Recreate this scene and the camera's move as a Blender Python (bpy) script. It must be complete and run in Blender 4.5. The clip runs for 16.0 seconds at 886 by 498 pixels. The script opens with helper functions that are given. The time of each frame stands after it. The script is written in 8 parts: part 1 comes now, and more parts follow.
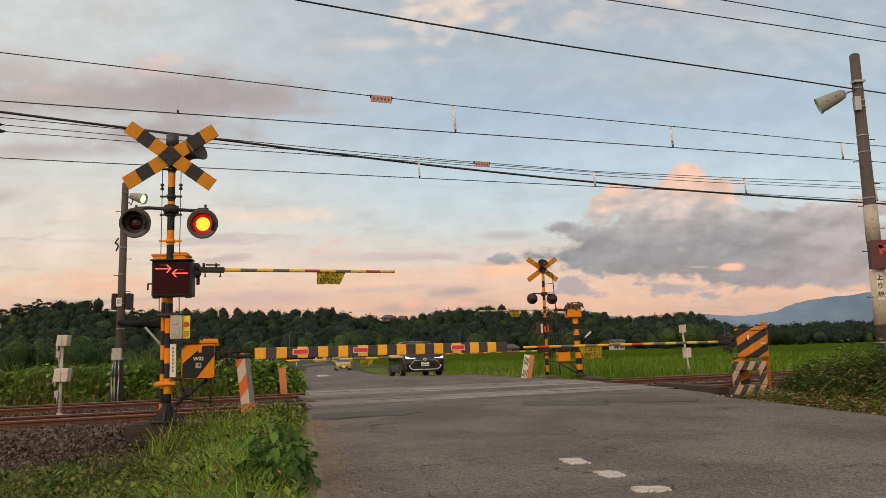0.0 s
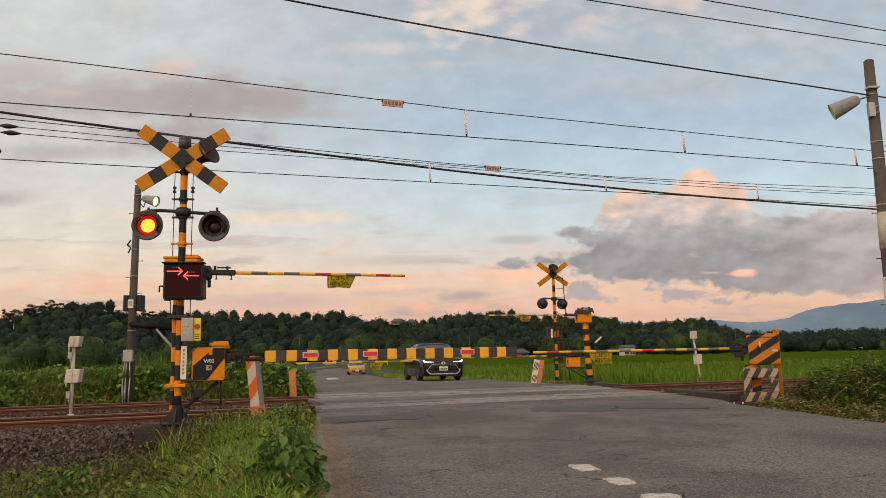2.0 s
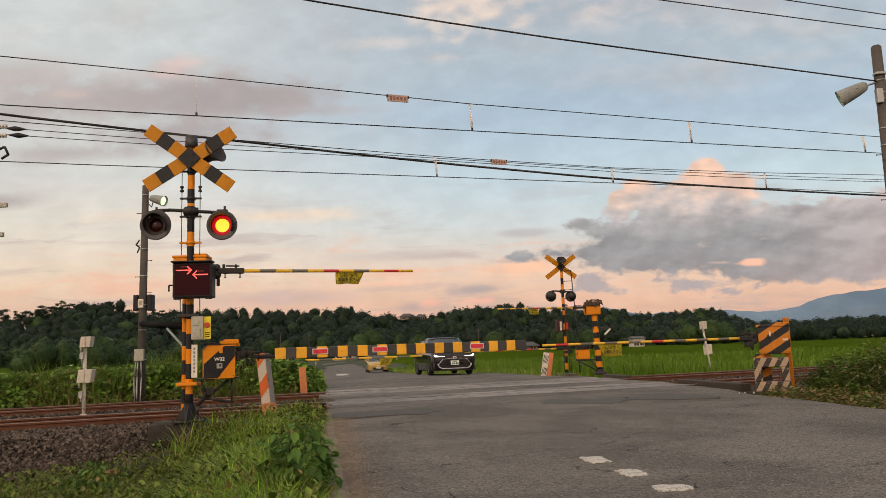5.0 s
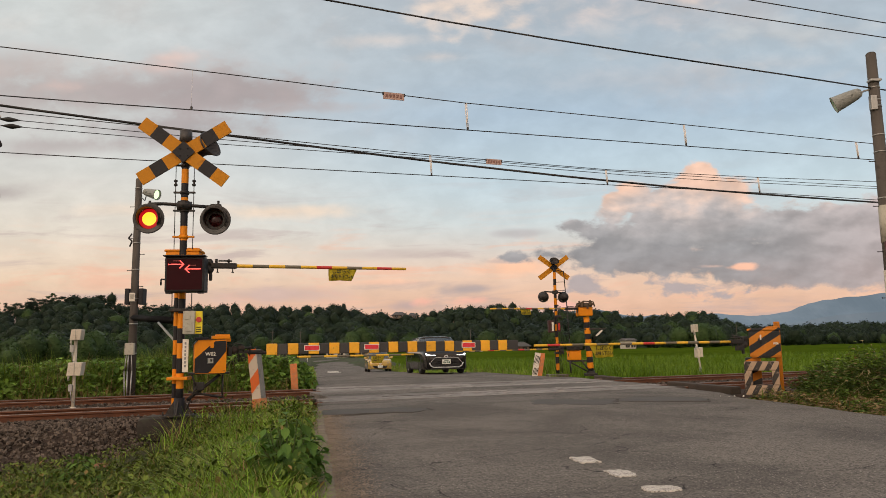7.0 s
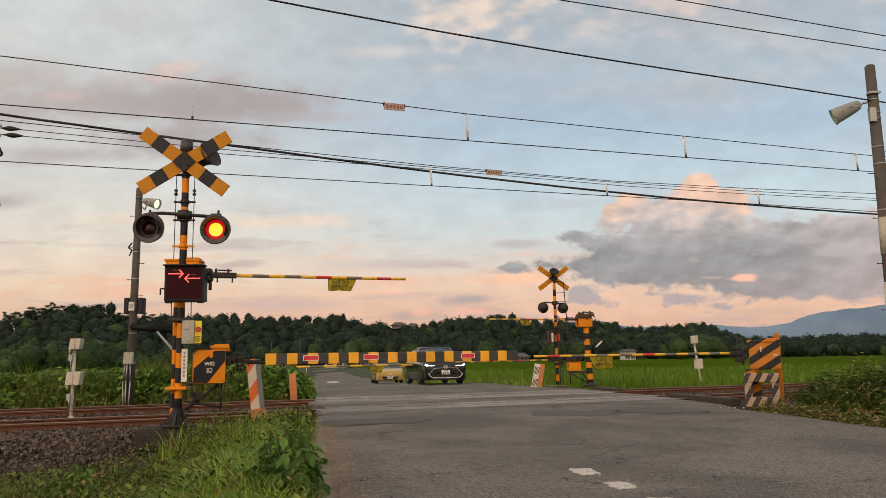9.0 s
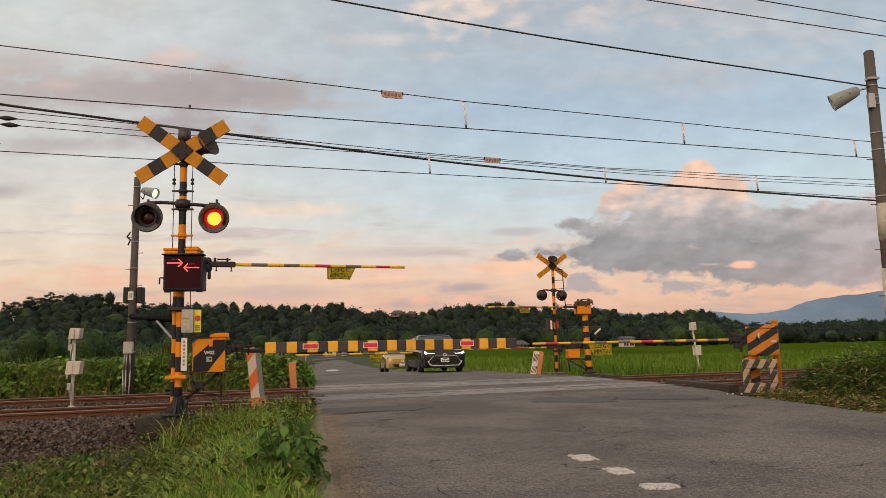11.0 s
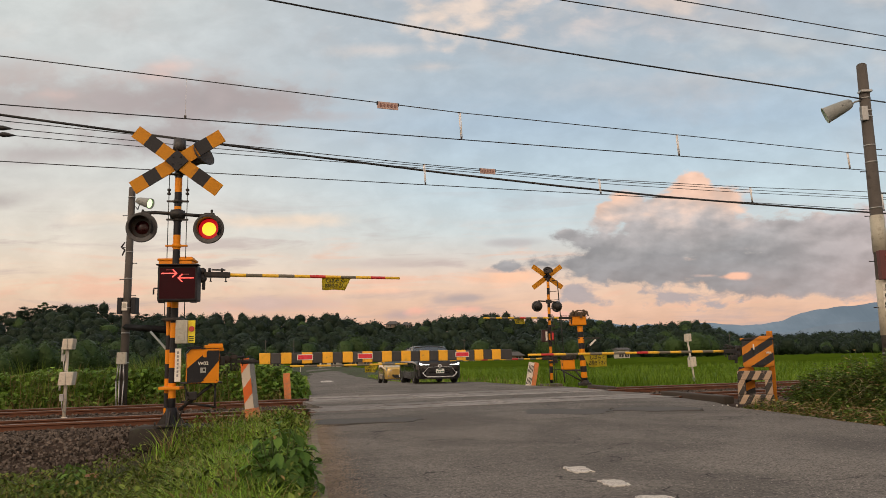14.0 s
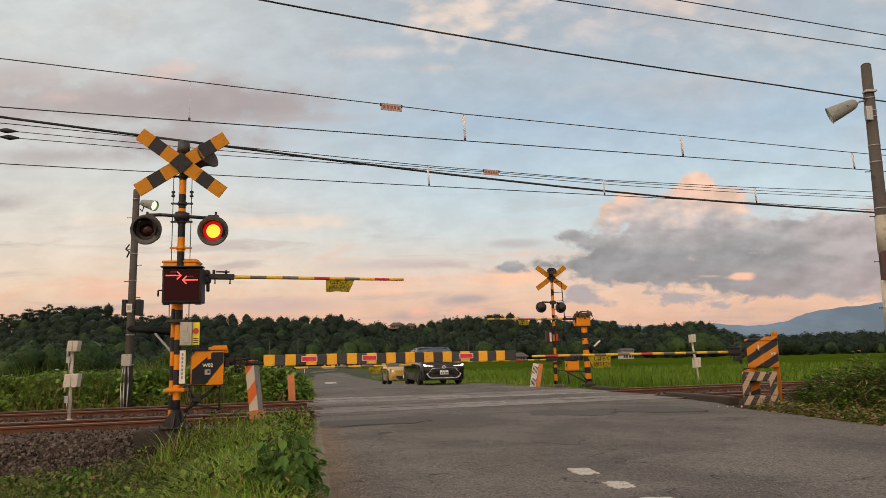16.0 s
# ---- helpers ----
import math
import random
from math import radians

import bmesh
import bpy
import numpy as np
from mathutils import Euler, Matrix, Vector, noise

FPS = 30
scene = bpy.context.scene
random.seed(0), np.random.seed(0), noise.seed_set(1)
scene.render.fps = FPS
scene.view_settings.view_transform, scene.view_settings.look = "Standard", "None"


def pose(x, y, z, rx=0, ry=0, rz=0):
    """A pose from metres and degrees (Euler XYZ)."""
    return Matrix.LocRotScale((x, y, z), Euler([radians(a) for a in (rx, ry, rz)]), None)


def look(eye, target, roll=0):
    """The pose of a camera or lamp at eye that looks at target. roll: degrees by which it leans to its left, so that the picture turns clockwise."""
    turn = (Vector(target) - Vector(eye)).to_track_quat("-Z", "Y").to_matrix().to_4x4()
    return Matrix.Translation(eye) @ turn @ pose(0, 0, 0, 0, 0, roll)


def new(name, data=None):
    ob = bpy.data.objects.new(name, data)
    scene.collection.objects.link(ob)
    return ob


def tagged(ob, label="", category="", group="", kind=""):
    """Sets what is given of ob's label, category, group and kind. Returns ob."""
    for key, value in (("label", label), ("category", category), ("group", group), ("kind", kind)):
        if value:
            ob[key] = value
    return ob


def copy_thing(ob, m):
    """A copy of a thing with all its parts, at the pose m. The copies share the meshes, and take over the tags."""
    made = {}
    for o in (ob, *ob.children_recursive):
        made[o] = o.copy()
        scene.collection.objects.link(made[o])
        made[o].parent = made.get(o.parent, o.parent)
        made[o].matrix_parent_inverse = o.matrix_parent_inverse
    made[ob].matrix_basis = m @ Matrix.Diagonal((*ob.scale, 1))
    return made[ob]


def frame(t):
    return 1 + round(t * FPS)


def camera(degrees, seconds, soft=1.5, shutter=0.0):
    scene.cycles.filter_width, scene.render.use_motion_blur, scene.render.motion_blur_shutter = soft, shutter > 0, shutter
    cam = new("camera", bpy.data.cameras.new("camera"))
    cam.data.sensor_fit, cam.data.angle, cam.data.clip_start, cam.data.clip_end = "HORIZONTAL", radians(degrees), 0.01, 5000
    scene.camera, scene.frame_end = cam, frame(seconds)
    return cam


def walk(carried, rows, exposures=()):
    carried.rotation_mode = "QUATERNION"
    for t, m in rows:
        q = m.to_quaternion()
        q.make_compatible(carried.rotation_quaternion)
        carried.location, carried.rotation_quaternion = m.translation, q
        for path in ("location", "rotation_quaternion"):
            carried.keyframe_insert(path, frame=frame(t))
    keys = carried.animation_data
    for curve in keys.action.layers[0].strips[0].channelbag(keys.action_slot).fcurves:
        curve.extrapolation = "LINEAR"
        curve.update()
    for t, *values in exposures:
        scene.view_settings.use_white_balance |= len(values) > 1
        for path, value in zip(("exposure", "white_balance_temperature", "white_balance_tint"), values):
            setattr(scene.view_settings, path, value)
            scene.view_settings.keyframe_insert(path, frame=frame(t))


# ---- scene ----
cam = camera(61.0, 16.0, soft=0.8)
PATH = [
    (0, (0.0, 0.0, 1.0), (0.0, 1.982, 1.265), -1.6),
    (0.5, (-0.002, 0.006, 1.001), (-0.011, 1.989, 1.262), -1.3),
    (1, (-0.002, 0.001, 0.997), (-0.019, 1.983, 1.259), -1.2),
    (1.5, (-0.002, -0.007, 1.0), (-0.024, 1.975, 1.27), -1.1),
    (2, (-0.002, 0.0, 1.007), (-0.029, 1.981, 1.283), -1.1),
    (2.5, (0.006, -0.008, 1.006), (-0.026, 1.972, 1.285), -0.6),
    (3, (-0.011, -0.008, 1.014), (-0.048, 1.97, 1.302), -0.6),
    (3.5, (0.0, -0.007, 1.006), (-0.039, 1.972, 1.293), -1.5),
    (4, (0.0, -0.005, 1.011), (-0.046, 1.975, 1.285), -2.3),
    (6.5, (-0.005, -0.004, 1.003), (-0.045, 1.979, 1.261), -1.2),
    (7, (-0.004, -0.005, 1.001), (-0.034, 1.978, 1.26), -1.1),
    (7.5, (0.002, -0.012, 1.001), (-0.025, 1.97, 1.267), -1.0),
    (8, (0.004, -0.001, 1.002), (-0.022, 1.981, 1.274), -1.0),
    (8.5, (-0.002, -0.006, 1.008), (-0.03, 1.974, 1.288), -1.0),
    (9, (-0.004, -0.005, 1.002), (-0.033, 1.974, 1.288), -0.9),
    (11.5, (-0.003, -0.014, 1.0), (-0.028, 1.97, 1.251), -1.3),
    (12, (0.003, -0.003, 1.002), (-0.021, 1.98, 1.263), -1.4),
    (12.5, (-0.008, -0.006, 0.997), (-0.027, 1.975, 1.267), -1.2),
    (13, (-0.003, 0.003, 1.001), (-0.017, 1.984, 1.28), -1.1),
    (13.5, (-0.002, -0.002, 1.001), (-0.012, 1.978, 1.282), -1.1),
    (14, (-0.003, -0.007, 1.001), (-0.016, 1.973, 1.284), -1.1),
    (14.5, (-0.008, -0.001, 1.004), (-0.024, 1.979, 1.286), -1.4),
    (15, (0.0, -0.009, 1.002), (-0.023, 1.971, 1.281), -1.8),
    (15.5, (0.0, -0.005, 1.003), (-0.025, 1.975, 1.28), -1.6),
    (16, (-0.004, -0.009, 1.007), (-0.027, 1.971, 1.293), -1.2),
]
walk(cam, [(t, look(eye, target, roll)) for t, eye, target, roll in PATH])


# ---- node helpers ----
def lk(nt, a, b):
    nt.links.new(a, b)


def feed(nt, sock, v):
    if isinstance(v, bpy.types.NodeSocket):
        nt.links.new(v, sock)
    else:
        sock.default_value = v


def mth(nt, op, a, b=0.0, c=0.0, clamp=False):
    n = nt.nodes.new("ShaderNodeMath")
    n.operation, n.use_clamp = op, clamp
    for s, v in zip(n.inputs, (a, b, c)):
        feed(nt, s, v)
    return n.outputs[0]


def mixc(nt, f, a, b, how="MIX"):
    n = nt.nodes.new("ShaderNodeMix")
    n.data_type, n.blend_type = "RGBA", how
    feed(nt, n.inputs[0], f)
    for s, v in zip((n.inputs[6], n.inputs[7]), (a, b)):
        feed(nt, s, (*v, 1) if isinstance(v, tuple) and len(v) == 3 else v)
    return n.outputs[2]


def noi(nt, vec, scale, detail=4.0, rough=0.55, warp=0.0, dims="3D"):
    n = nt.nodes.new("ShaderNodeTexNoise")
    n.noise_dimensions = dims
    if vec is not None:
        lk(nt, vec, n.inputs["Vector"])
    n.inputs["Scale"].default_value, n.inputs["Detail"].default_value = scale, detail
    n.inputs["Roughness"].default_value, n.inputs["Distortion"].default_value = rough, warp
    return n.outputs["Fac"]


def span(nt, v, a, b, lo=0.0, hi=1.0, kind="SMOOTHSTEP"):
    n = nt.nodes.new("ShaderNodeMapRange")
    n.interpolation_type = kind
    feed(nt, n.inputs[0], v)
    for s, x in zip(n.inputs[1:5], (a, b, lo, hi)):
        s.default_value = x
    return n.outputs[0]


def cxyz(nt, x, y, z):
    n = nt.nodes.new("ShaderNodeCombineXYZ")
    for s, v in zip(n.inputs, (x, y, z)):
        feed(nt, s, v)
    return n.outputs[0]


# ---- world: evening sky with broken cloud, the glow of the set sun behind the camera ----
SUN_EL, SUN_ROT = radians(6), radians(205)
world = bpy.data.worlds.new("evening_sky")
scene.world = world
world.use_nodes = True


def build_sky():
    nt = world.node_tree
    nt.nodes.clear()
    out = nt.nodes.new("ShaderNodeOutputWorld")
    bg = nt.nodes.new("ShaderNodeBackground")
    lk(nt, bg.outputs[0], out.inputs[0])
    sky = nt.nodes.new("ShaderNodeTexSky")
    sky.sky_type, sky.sun_disc = "NISHITA", False
    sky.sun_elevation, sky.sun_rotation = SUN_EL, SUN_ROT
    sky.air_density, sky.dust_density, sky.ozone_density = 1.0, 2.0, 1.5
    tc = nt.nodes.new("ShaderNodeTexCoord")
    d = tc.outputs["Generated"]
    sp = nt.nodes.new("ShaderNodeSeparateXYZ")
    lk(nt, d, sp.inputs[0])
    x, y, z = sp.outputs
    # flat cloud-sheet coordinates: bearing and climb before the lens, softly wrapped elsewhere
    depth = mth(nt, "MAXIMUM", mth(nt, "SQRT", mth(nt, "ADD", mth(nt, "MULTIPLY", y, y), mth(nt, "MULTIPLY", mth(nt, "MULTIPLY", x, x), 0.15))), 0.12)
    u = mth(nt, "DIVIDE", x, depth)
    v = mth(nt, "DIVIDE", z, depth)
    # clear sky: peach by the horizon, cream on one side and pale blue on the other
    def ramp(stops):
        n = nt.nodes.new("ShaderNodeValToRGB")
        lk(nt, span(nt, v, -0.02, 0.52, 0, 1, "LINEAR"), n.inputs[0])
        n.color_ramp.elements.remove(n.color_ramp.elements[1])
        for k, (h, c) in enumerate(stops):
            e = n.color_ramp.elements[0] if k == 0 else n.color_ramp.elements.new((h + 0.02) / 0.54)
            e.position, e.color = (h + 0.02) / 0.54, (*c, 1)
        return n.outputs[0]

    cream = ramp([(0.0, (0.58, 0.40, 0.35)), (0.06, (0.67, 0.44, 0.36)), (0.10, (0.76, 0.58, 0.45)), (0.165, (0.72, 0.66, 0.58)), (0.25, (0.63, 0.64, 0.61)), (0.40, (0.60, 0.64, 0.64)), (0.5, (0.61, 0.66, 0.65))])
    blue = ramp([(0.0, (0.66, 0.42, 0.35)), (0.06, (0.72, 0.45, 0.36)), (0.09, (0.74, 0.50, 0.40)), (0.13, (0.62, 0.57, 0.55)), (0.165, (0.53, 0.60, 0.64)), (0.217, (0.48, 0.60, 0.68)), (0.316, (0.37, 0.478, 0.59)), (0.39, (0.40, 0.482, 0.55)), (0.48, (0.385, 0.448, 0.505))])
    col = mixc(nt, span(nt, mth(nt, "ADD", u, mth(nt, "MULTIPLY", span(nt, v, 0.16, 0.32), 0.05)), -0.50, 0.14), cream, blue)
    col = mixc(nt, 0.05, col, sky.outputs[0])

    pos = cxyz(nt, u, mth(nt, "MULTIPLY", v, 1.7), 0.0)
    big = noi(nt, pos, 4.0, 8, 0.56, 0.3)
    fine = noi(nt, pos, 17.0, 8, 0.6, 0.2)
    vo = nt.nodes.new("ShaderNodeTexVoronoi")
    vo.feature = "SMOOTH_F1"
    vo.inputs["Scale"].default_value, vo.inputs["Smoothness"].default_value = 26.0, 0.4
    wob = nt.nodes.new("ShaderNodeVectorMath")
    wob.operation = "MULTIPLY_ADD"
    nz = nt.nodes.new("ShaderNodeTexNoise")
    nz.inputs["Scale"].default_value, nz.inputs["Detail"].default_value = 14.0, 5.0
    lk(nt, pos, nz.inputs["Vector"])
    lk(nt, nz.outputs["Color"], wob.inputs[0])
    wob.inputs[1].default_value = (0.06, 0.06, 0.0)
    lk(nt, pos, wob.inputs[2])
    lk(nt, wob.outputs[0], vo.inputs["Vector"])
    billow = mth(nt, "SUBTRACT", 0.5, vo.outputs["Distance"])
    rag = mth(nt, "SUBTRACT", mth(nt, "ADD", mth(nt, "MULTIPLY", big, 0.5), mth(nt, "MULTIPLY", fine, 0.5)), 0.5)
    puff = mth(nt, "ADD", mth(nt, "MULTIPLY", rag, 0.9), mth(nt, "MULTIPLY", mth(nt, "SUBTRACT", billow, 0.12), 0.22))
    streak_pos = cxyz(nt, u, mth(nt, "MULTIPLY", v, 7.0), 3.0)
    streak = noi(nt, streak_pos, 5.0, 8, 0.58, 0.6)

    def cloud(cu, cv, ru, rv, ragged, soft, edge):
        a = mth(nt, "DIVIDE", mth(nt, "SUBTRACT", u, cu), ru)
        b = mth(nt, "DIVIDE", mth(nt, "SUBTRACT", v, cv), rv)
        r = mth(nt, "SQRT", mth(nt, "ADD", mth(nt, "MULTIPLY", a, a), mth(nt, "MULTIPLY", b, b)))
        s = mth(nt, "ADD", mth(nt, "SUBTRACT", 1.0, r), mth(nt, "MULTIPLY", edge, ragged))
        return span(nt, s, 0.0, soft)

    # thin streaks low down, peach and lilac by turns, and a loose veil above
    low = mth(nt, "MULTIPLY", span(nt, v, 0.26, 0.13), span(nt, streak, 0.50, 0.68))
    col = mixc(nt, mth(nt, "MULTIPLY", low, 0.60), col, (0.50, 0.42, 0.42))
    warm = mth(nt, "MULTIPLY", span(nt, v, 0.20, 0.09), span(nt, streak, 0.47, 0.33))
    col = mixc(nt, mth(nt, "MULTIPLY", warm, 0.75), col, (0.88, 0.55, 0.41))
    veil = mth(nt, "MULTIPLY", span(nt, big, 0.50, 0.72), span(nt, v, 0.2, 0.34))
    col = mixc(nt, mth(nt, "MULTIPLY", veil, 0.45), col, (0.54, 0.52, 0.52))
    light = mth(nt, "MULTIPLY", span(nt, big, 0.46, 0.30), span(nt, v, 0.3, 0.40))
    col = mixc(nt, mth(nt, "MULTIPLY", light, 0.5), col, (0.72, 0.69, 0.66))
    # cloud banks: centre, reach, raggedness, softness, colour, weight, edge
    for cu, cv, ru, rv, rg, so, c, w, e in (
            # mauve bank on the cream side, with rosy crests
            (-0.47, 0.352, 0.36, 0.062, 3.0, 0.9, (0.44, 0.405, 0.41), 0.85, rag),
            (-0.60, 0.395, 0.20, 0.045, 3.2, 1.1, (0.50, 0.46, 0.455), 0.75, rag),
            (-0.32, 0.350, 0.22, 0.036, 2.8, 0.8, (0.41, 0.38, 0.395), 0.85, rag),
            (-0.39, 0.300, 0.20, 0.034, 2.8, 0.8, (0.41, 0.385, 0.40), 0.85, rag),
            (-0.52, 0.280, 0.15, 0.020, 3.0, 1.0, (0.44, 0.41, 0.42), 0.70, rag),
            (-0.20, 0.330, 0.13, 0.014, 3.0, 1.0, (0.47, 0.45, 0.47), 0.70, rag),
            (-0.385, 0.405, 0.060, 0.020, 3.0, 1.2, (0.80, 0.62, 0.57), 0.70, puff),
            (-0.41, 0.390, 0.085, 0.016, 3.0, 1.3, (0.66, 0.54, 0.52), 0.55, rag),
            (-0.53, 0.362, 0.050, 0.014, 3.2, 1.2, (0.68, 0.55, 0.52), 0.55, rag),
            (-0.62, 0.215, 0.075, 0.016, 2.6, 0.9, (0.45, 0.42, 0.42), 0.8, rag),
            (-0.10, 0.425, 0.10, 0.016, 3.0, 1.3, (0.74, 0.68, 0.64), 0.6, rag),
            (-0.02, 0.400, 0.06, 0.012, 3.0, 1.3, (0.76, 0.67, 0.61), 0.5, rag),
            # bright cloud overhead
            (0.05, 0.480, 0.20, 0.062, 4.0, 1.1, (0.83, 0.72, 0.63), 0.88, puff),
            (0.20, 0.455, 0.14, 0.040, 4.2, 1.3, (0.66, 0.61, 0.60), 0.6, rag),
            (0.30, 0.485, 0.12, 0.030, 4.0, 1.2, (0.74, 0.64, 0.57), 0.6, puff),
            (0.46, 0.415, 0.17, 0.028, 4.0, 1.3, (0.55, 0.60, 0.63), 0.6, puff),
            (0.42, 0.372, 0.14, 0.018, 3.6, 1.3, (0.62, 0.63, 0.64), 0.5, rag),
            (0.24, 0.360, 0.25, 0.03, 3.6, 1.3, (0.49, 0.52, 0.56), 0.5, rag),
            (-0.24, 0.186, 0.17, 0.016, 2.2, 0.9, (0.88, 0.74, 0.60), 0.8, rag),
            (-0.42, 0.19, 0.10, 0.014, 2.2, 0.9, (0.84, 0.74, 0.62), 0.6, rag),
            # low scraps over the peach horizon
            (0.085, 0.104, 0.085, 0.017, 2.6, 0.9, (0.98, 0.62, 0.43), 0.92, rag),
            (0.60, 0.062, 0.10, 0.010, 3.0, 0.8, (0.90, 0.58, 0.43), 0.7, rag),
            (0.02, 0.076, 0.075, 0.012, 3.0, 0.8, (0.44, 0.395, 0.405), 0.8, puff),
            (0.07, 0.112, 0.04, 0.004, 3.0, 0.9, (0.50, 0.45, 0.45), 0.6, rag),
            (0.085, 0.150, 0.05, 0.009, 3.0, 0.9, (0.47, 0.46, 0.48), 0.65, rag),
            (-0.08, 0.125, 0.14, 0.012, 3.2, 1.0, (0.56, 0.49, 0.47), 0.6, rag),
            (-0.07, 0.055, 0.045, 0.016, 3.2, 0.7, (0.52, 0.42, 0.42), 0.8, puff),
            (-0.042, 0.060, 0.030, 0.013, 3.4, 0.7, (0.95, 0.52, 0.42), 0.85, puff),
            (0.030, 0.061, 0.055, 0.010, 3.4, 0.8, (0.93, 0.52, 0.42), 0.8, puff),
            (0.15, 0.052, 0.04, 0.010, 3.6, 0.7, (0.92, 0.52, 0.44), 0.7, puff),
            (-0.25, 0.074, 0.16, 0.014, 3.0, 1.0, (0.60, 0.47, 0.45), 0.7, rag),
            (-0.10, 0.088, 0.08, 0.007, 3.0, 0.9, (0.93, 0.60, 0.44), 0.75, rag)):
        col = mixc(nt, mth(nt, "MULTIPLY", cloud(cu, cv, ru, rv, rg, so, e), w), col, c)
    # the great cloud: one mass of domes with sunlit towers, grey folds and a dark flat base, and its low scraps
    def heap(domes):
        top = None
        for cu, cv, ru, rv in domes:
            a = mth(nt, "DIVIDE", mth(nt, "SUBTRACT", u, cu), ru)
            b = mth(nt, "DIVIDE", mth(nt, "SUBTRACT", v, cv), rv)
            d = mth(nt, "SUBTRACT", 1.0, mth(nt, "SQRT", mth(nt, "ADD", mth(nt, "MULTIPLY", a, a), mth(nt, "MULTIPLY", b, b))))
            d = mth(nt, "MULTIPLY", d, rv * 34)
            top = d if top is None else mth(nt, "SMOOTH_MAX", top, d, 0.12)
        return top

    mass = heap([(0.330, 0.205, 0.046, 0.040), (0.362, 0.194, 0.050, 0.034), (0.242, 0.197, 0.040, 0.028), (0.275, 0.182, 0.095, 0.032), (0.225, 0.184, 0.046, 0.030),
                 (0.300, 0.168, 0.140, 0.032), (0.330, 0.145, 0.200, 0.036), (0.460, 0.146, 0.150, 0.036), (0.240, 0.122, 0.165, 0.026), (0.130, 0.119, 0.080, 0.017), (0.095, 0.117, 0.040, 0.010),
                 (0.270, 0.106, 0.140, 0.022), (0.420, 0.107, 0.190, 0.036), (0.440, 0.083, 0.115, 0.020), (0.560, 0.098, 0.150, 0.042), (0.160, 0.162, 0.014, 0.009), (0.560, 0.168, 0.075, 0.022)])
    scraps = heap([(0.173, 0.078, 0.030, 0.022), (0.192, 0.066, 0.034, 0.013), (0.290, 0.071, 0.040, 0.014), (0.258, 0.078, 0.030, 0.008), (0.232, 0.090, 0.030, 0.004), (0.345, 0.062, 0.030, 0.006)])

    crisp = mth(nt, "ADD", puff, mth(nt, "MULTIPLY", mth(nt, "SUBTRACT", noi(nt, pos, 46.0, 5, 0.6, 0.3), 0.5), 0.32))

    def shifted(scale, du, dv):
        add = nt.nodes.new("ShaderNodeVectorMath")
        add.operation = "ADD"
        lk(nt, pos, add.inputs[0])
        add.inputs[1].default_value = (du, dv, 0)
        return noi(nt, add.outputs[0], scale, 5, 0.50, 0.15)

    relief = mth(nt, "ADD", mth(nt, "SUBTRACT", shifted(11, 0, 0), shifted(11, -0.010, 0.018)), mth(nt, "MULTIPLY", mth(nt, "SUBTRACT", shifted(27, 0, 0), shifted(27, -0.005, 0.008)), 0.35))
    lumpy = mth(nt, "SUBTRACT", shifted(15, 0.3, 0.1), 0.5)
    level = mth(nt, "ADD", mth(nt, "ADD", v, mth(nt, "MULTIPLY", lumpy, 0.085)), mth(nt, "MULTIPLY", relief, 0.05))
    tone = nt.nodes.new("ShaderNodeValToRGB")
    lk(nt, span(nt, level, 0.06, 0.24, 0, 1, "LINEAR"), tone.inputs[0])
    tone.color_ramp.elements.remove(tone.color_ramp.elements[1])
    for k, (h, c) in enumerate(((0.06, (0.43, 0.385, 0.395)), (0.088, (0.335, 0.335, 0.355)), (0.118, (0.315, 0.328, 0.352)), (0.145, (0.375, 0.383, 0.402)), (0.165, (0.455, 0.448, 0.462)),
                                (0.180, (0.60, 0.54, 0.52)), (0.194, (0.80, 0.62, 0.53)), (0.212, (0.92, 0.64, 0.50)))):
        e = tone.color_ramp.elements[0] if k == 0 else tone.color_ramp.elements.new((h - 0.06) / 0.18)
        e.position, e.color = (h - 0.06) / 0.18, (*c, 1)
    shade = mixc(nt, mth(nt, "MULTIPLY", span(nt, u, 0.38, 0.58), 0.65), tone.outputs[0], (0.52, 0.465, 0.475))
    lit = span(nt, relief, -0.12, 0.12, 0.87, 1.13, "LINEAR")
    shade = mixc(nt, 1.0, shade, cxyz(nt, lit, lit, lit), "MULTIPLY")
    col = mixc(nt, mth(nt, "MULTIPLY", span(nt, mth(nt, "ADD", mass, mth(nt, "MULTIPLY", crisp, 2.1)), 0.0, 0.30), 0.96), col, shade)
    col = mixc(nt, mth(nt, "MULTIPLY", span(nt, mth(nt, "ADD", scraps, mth(nt, "MULTIPLY", crisp, 2.6)), 0.0, 0.30), 0.85), col, (0.42, 0.40, 0.43))
    col = mixc(nt, mth(nt, "MULTIPLY", cloud(0.372, 0.097, 0.030, 0.0065, 3.6, 0.7, puff), 0.95), col, (0.97, 0.58, 0.42))
    col = mixc(nt, mth(nt, "MULTIPLY", cloud(0.340, 0.099, 0.035, 0.0045, 4.2, 0.8, puff), 0.7), col, (0.80, 0.58, 0.50))
    # light and dark folds inside the banks
    fold = span(nt, mth(nt, "ADD", fine, mth(nt, "MULTIPLY", billow, 0.15)), 0.38, 0.72, 0.94, 1.06, "LINEAR")
    col = mixc(nt, 1.0, col, cxyz(nt, fold, fold, fold), "MULTIPLY")
    # the whole western sky behind the camera is brighter after sunset, fading evenly round to the east
    west = span(nt, mth(nt, "ADD", mth(nt, "MULTIPLY", y, -0.9), mth(nt, "MULTIPLY", x, -0.42)), -0.35, 0.9)
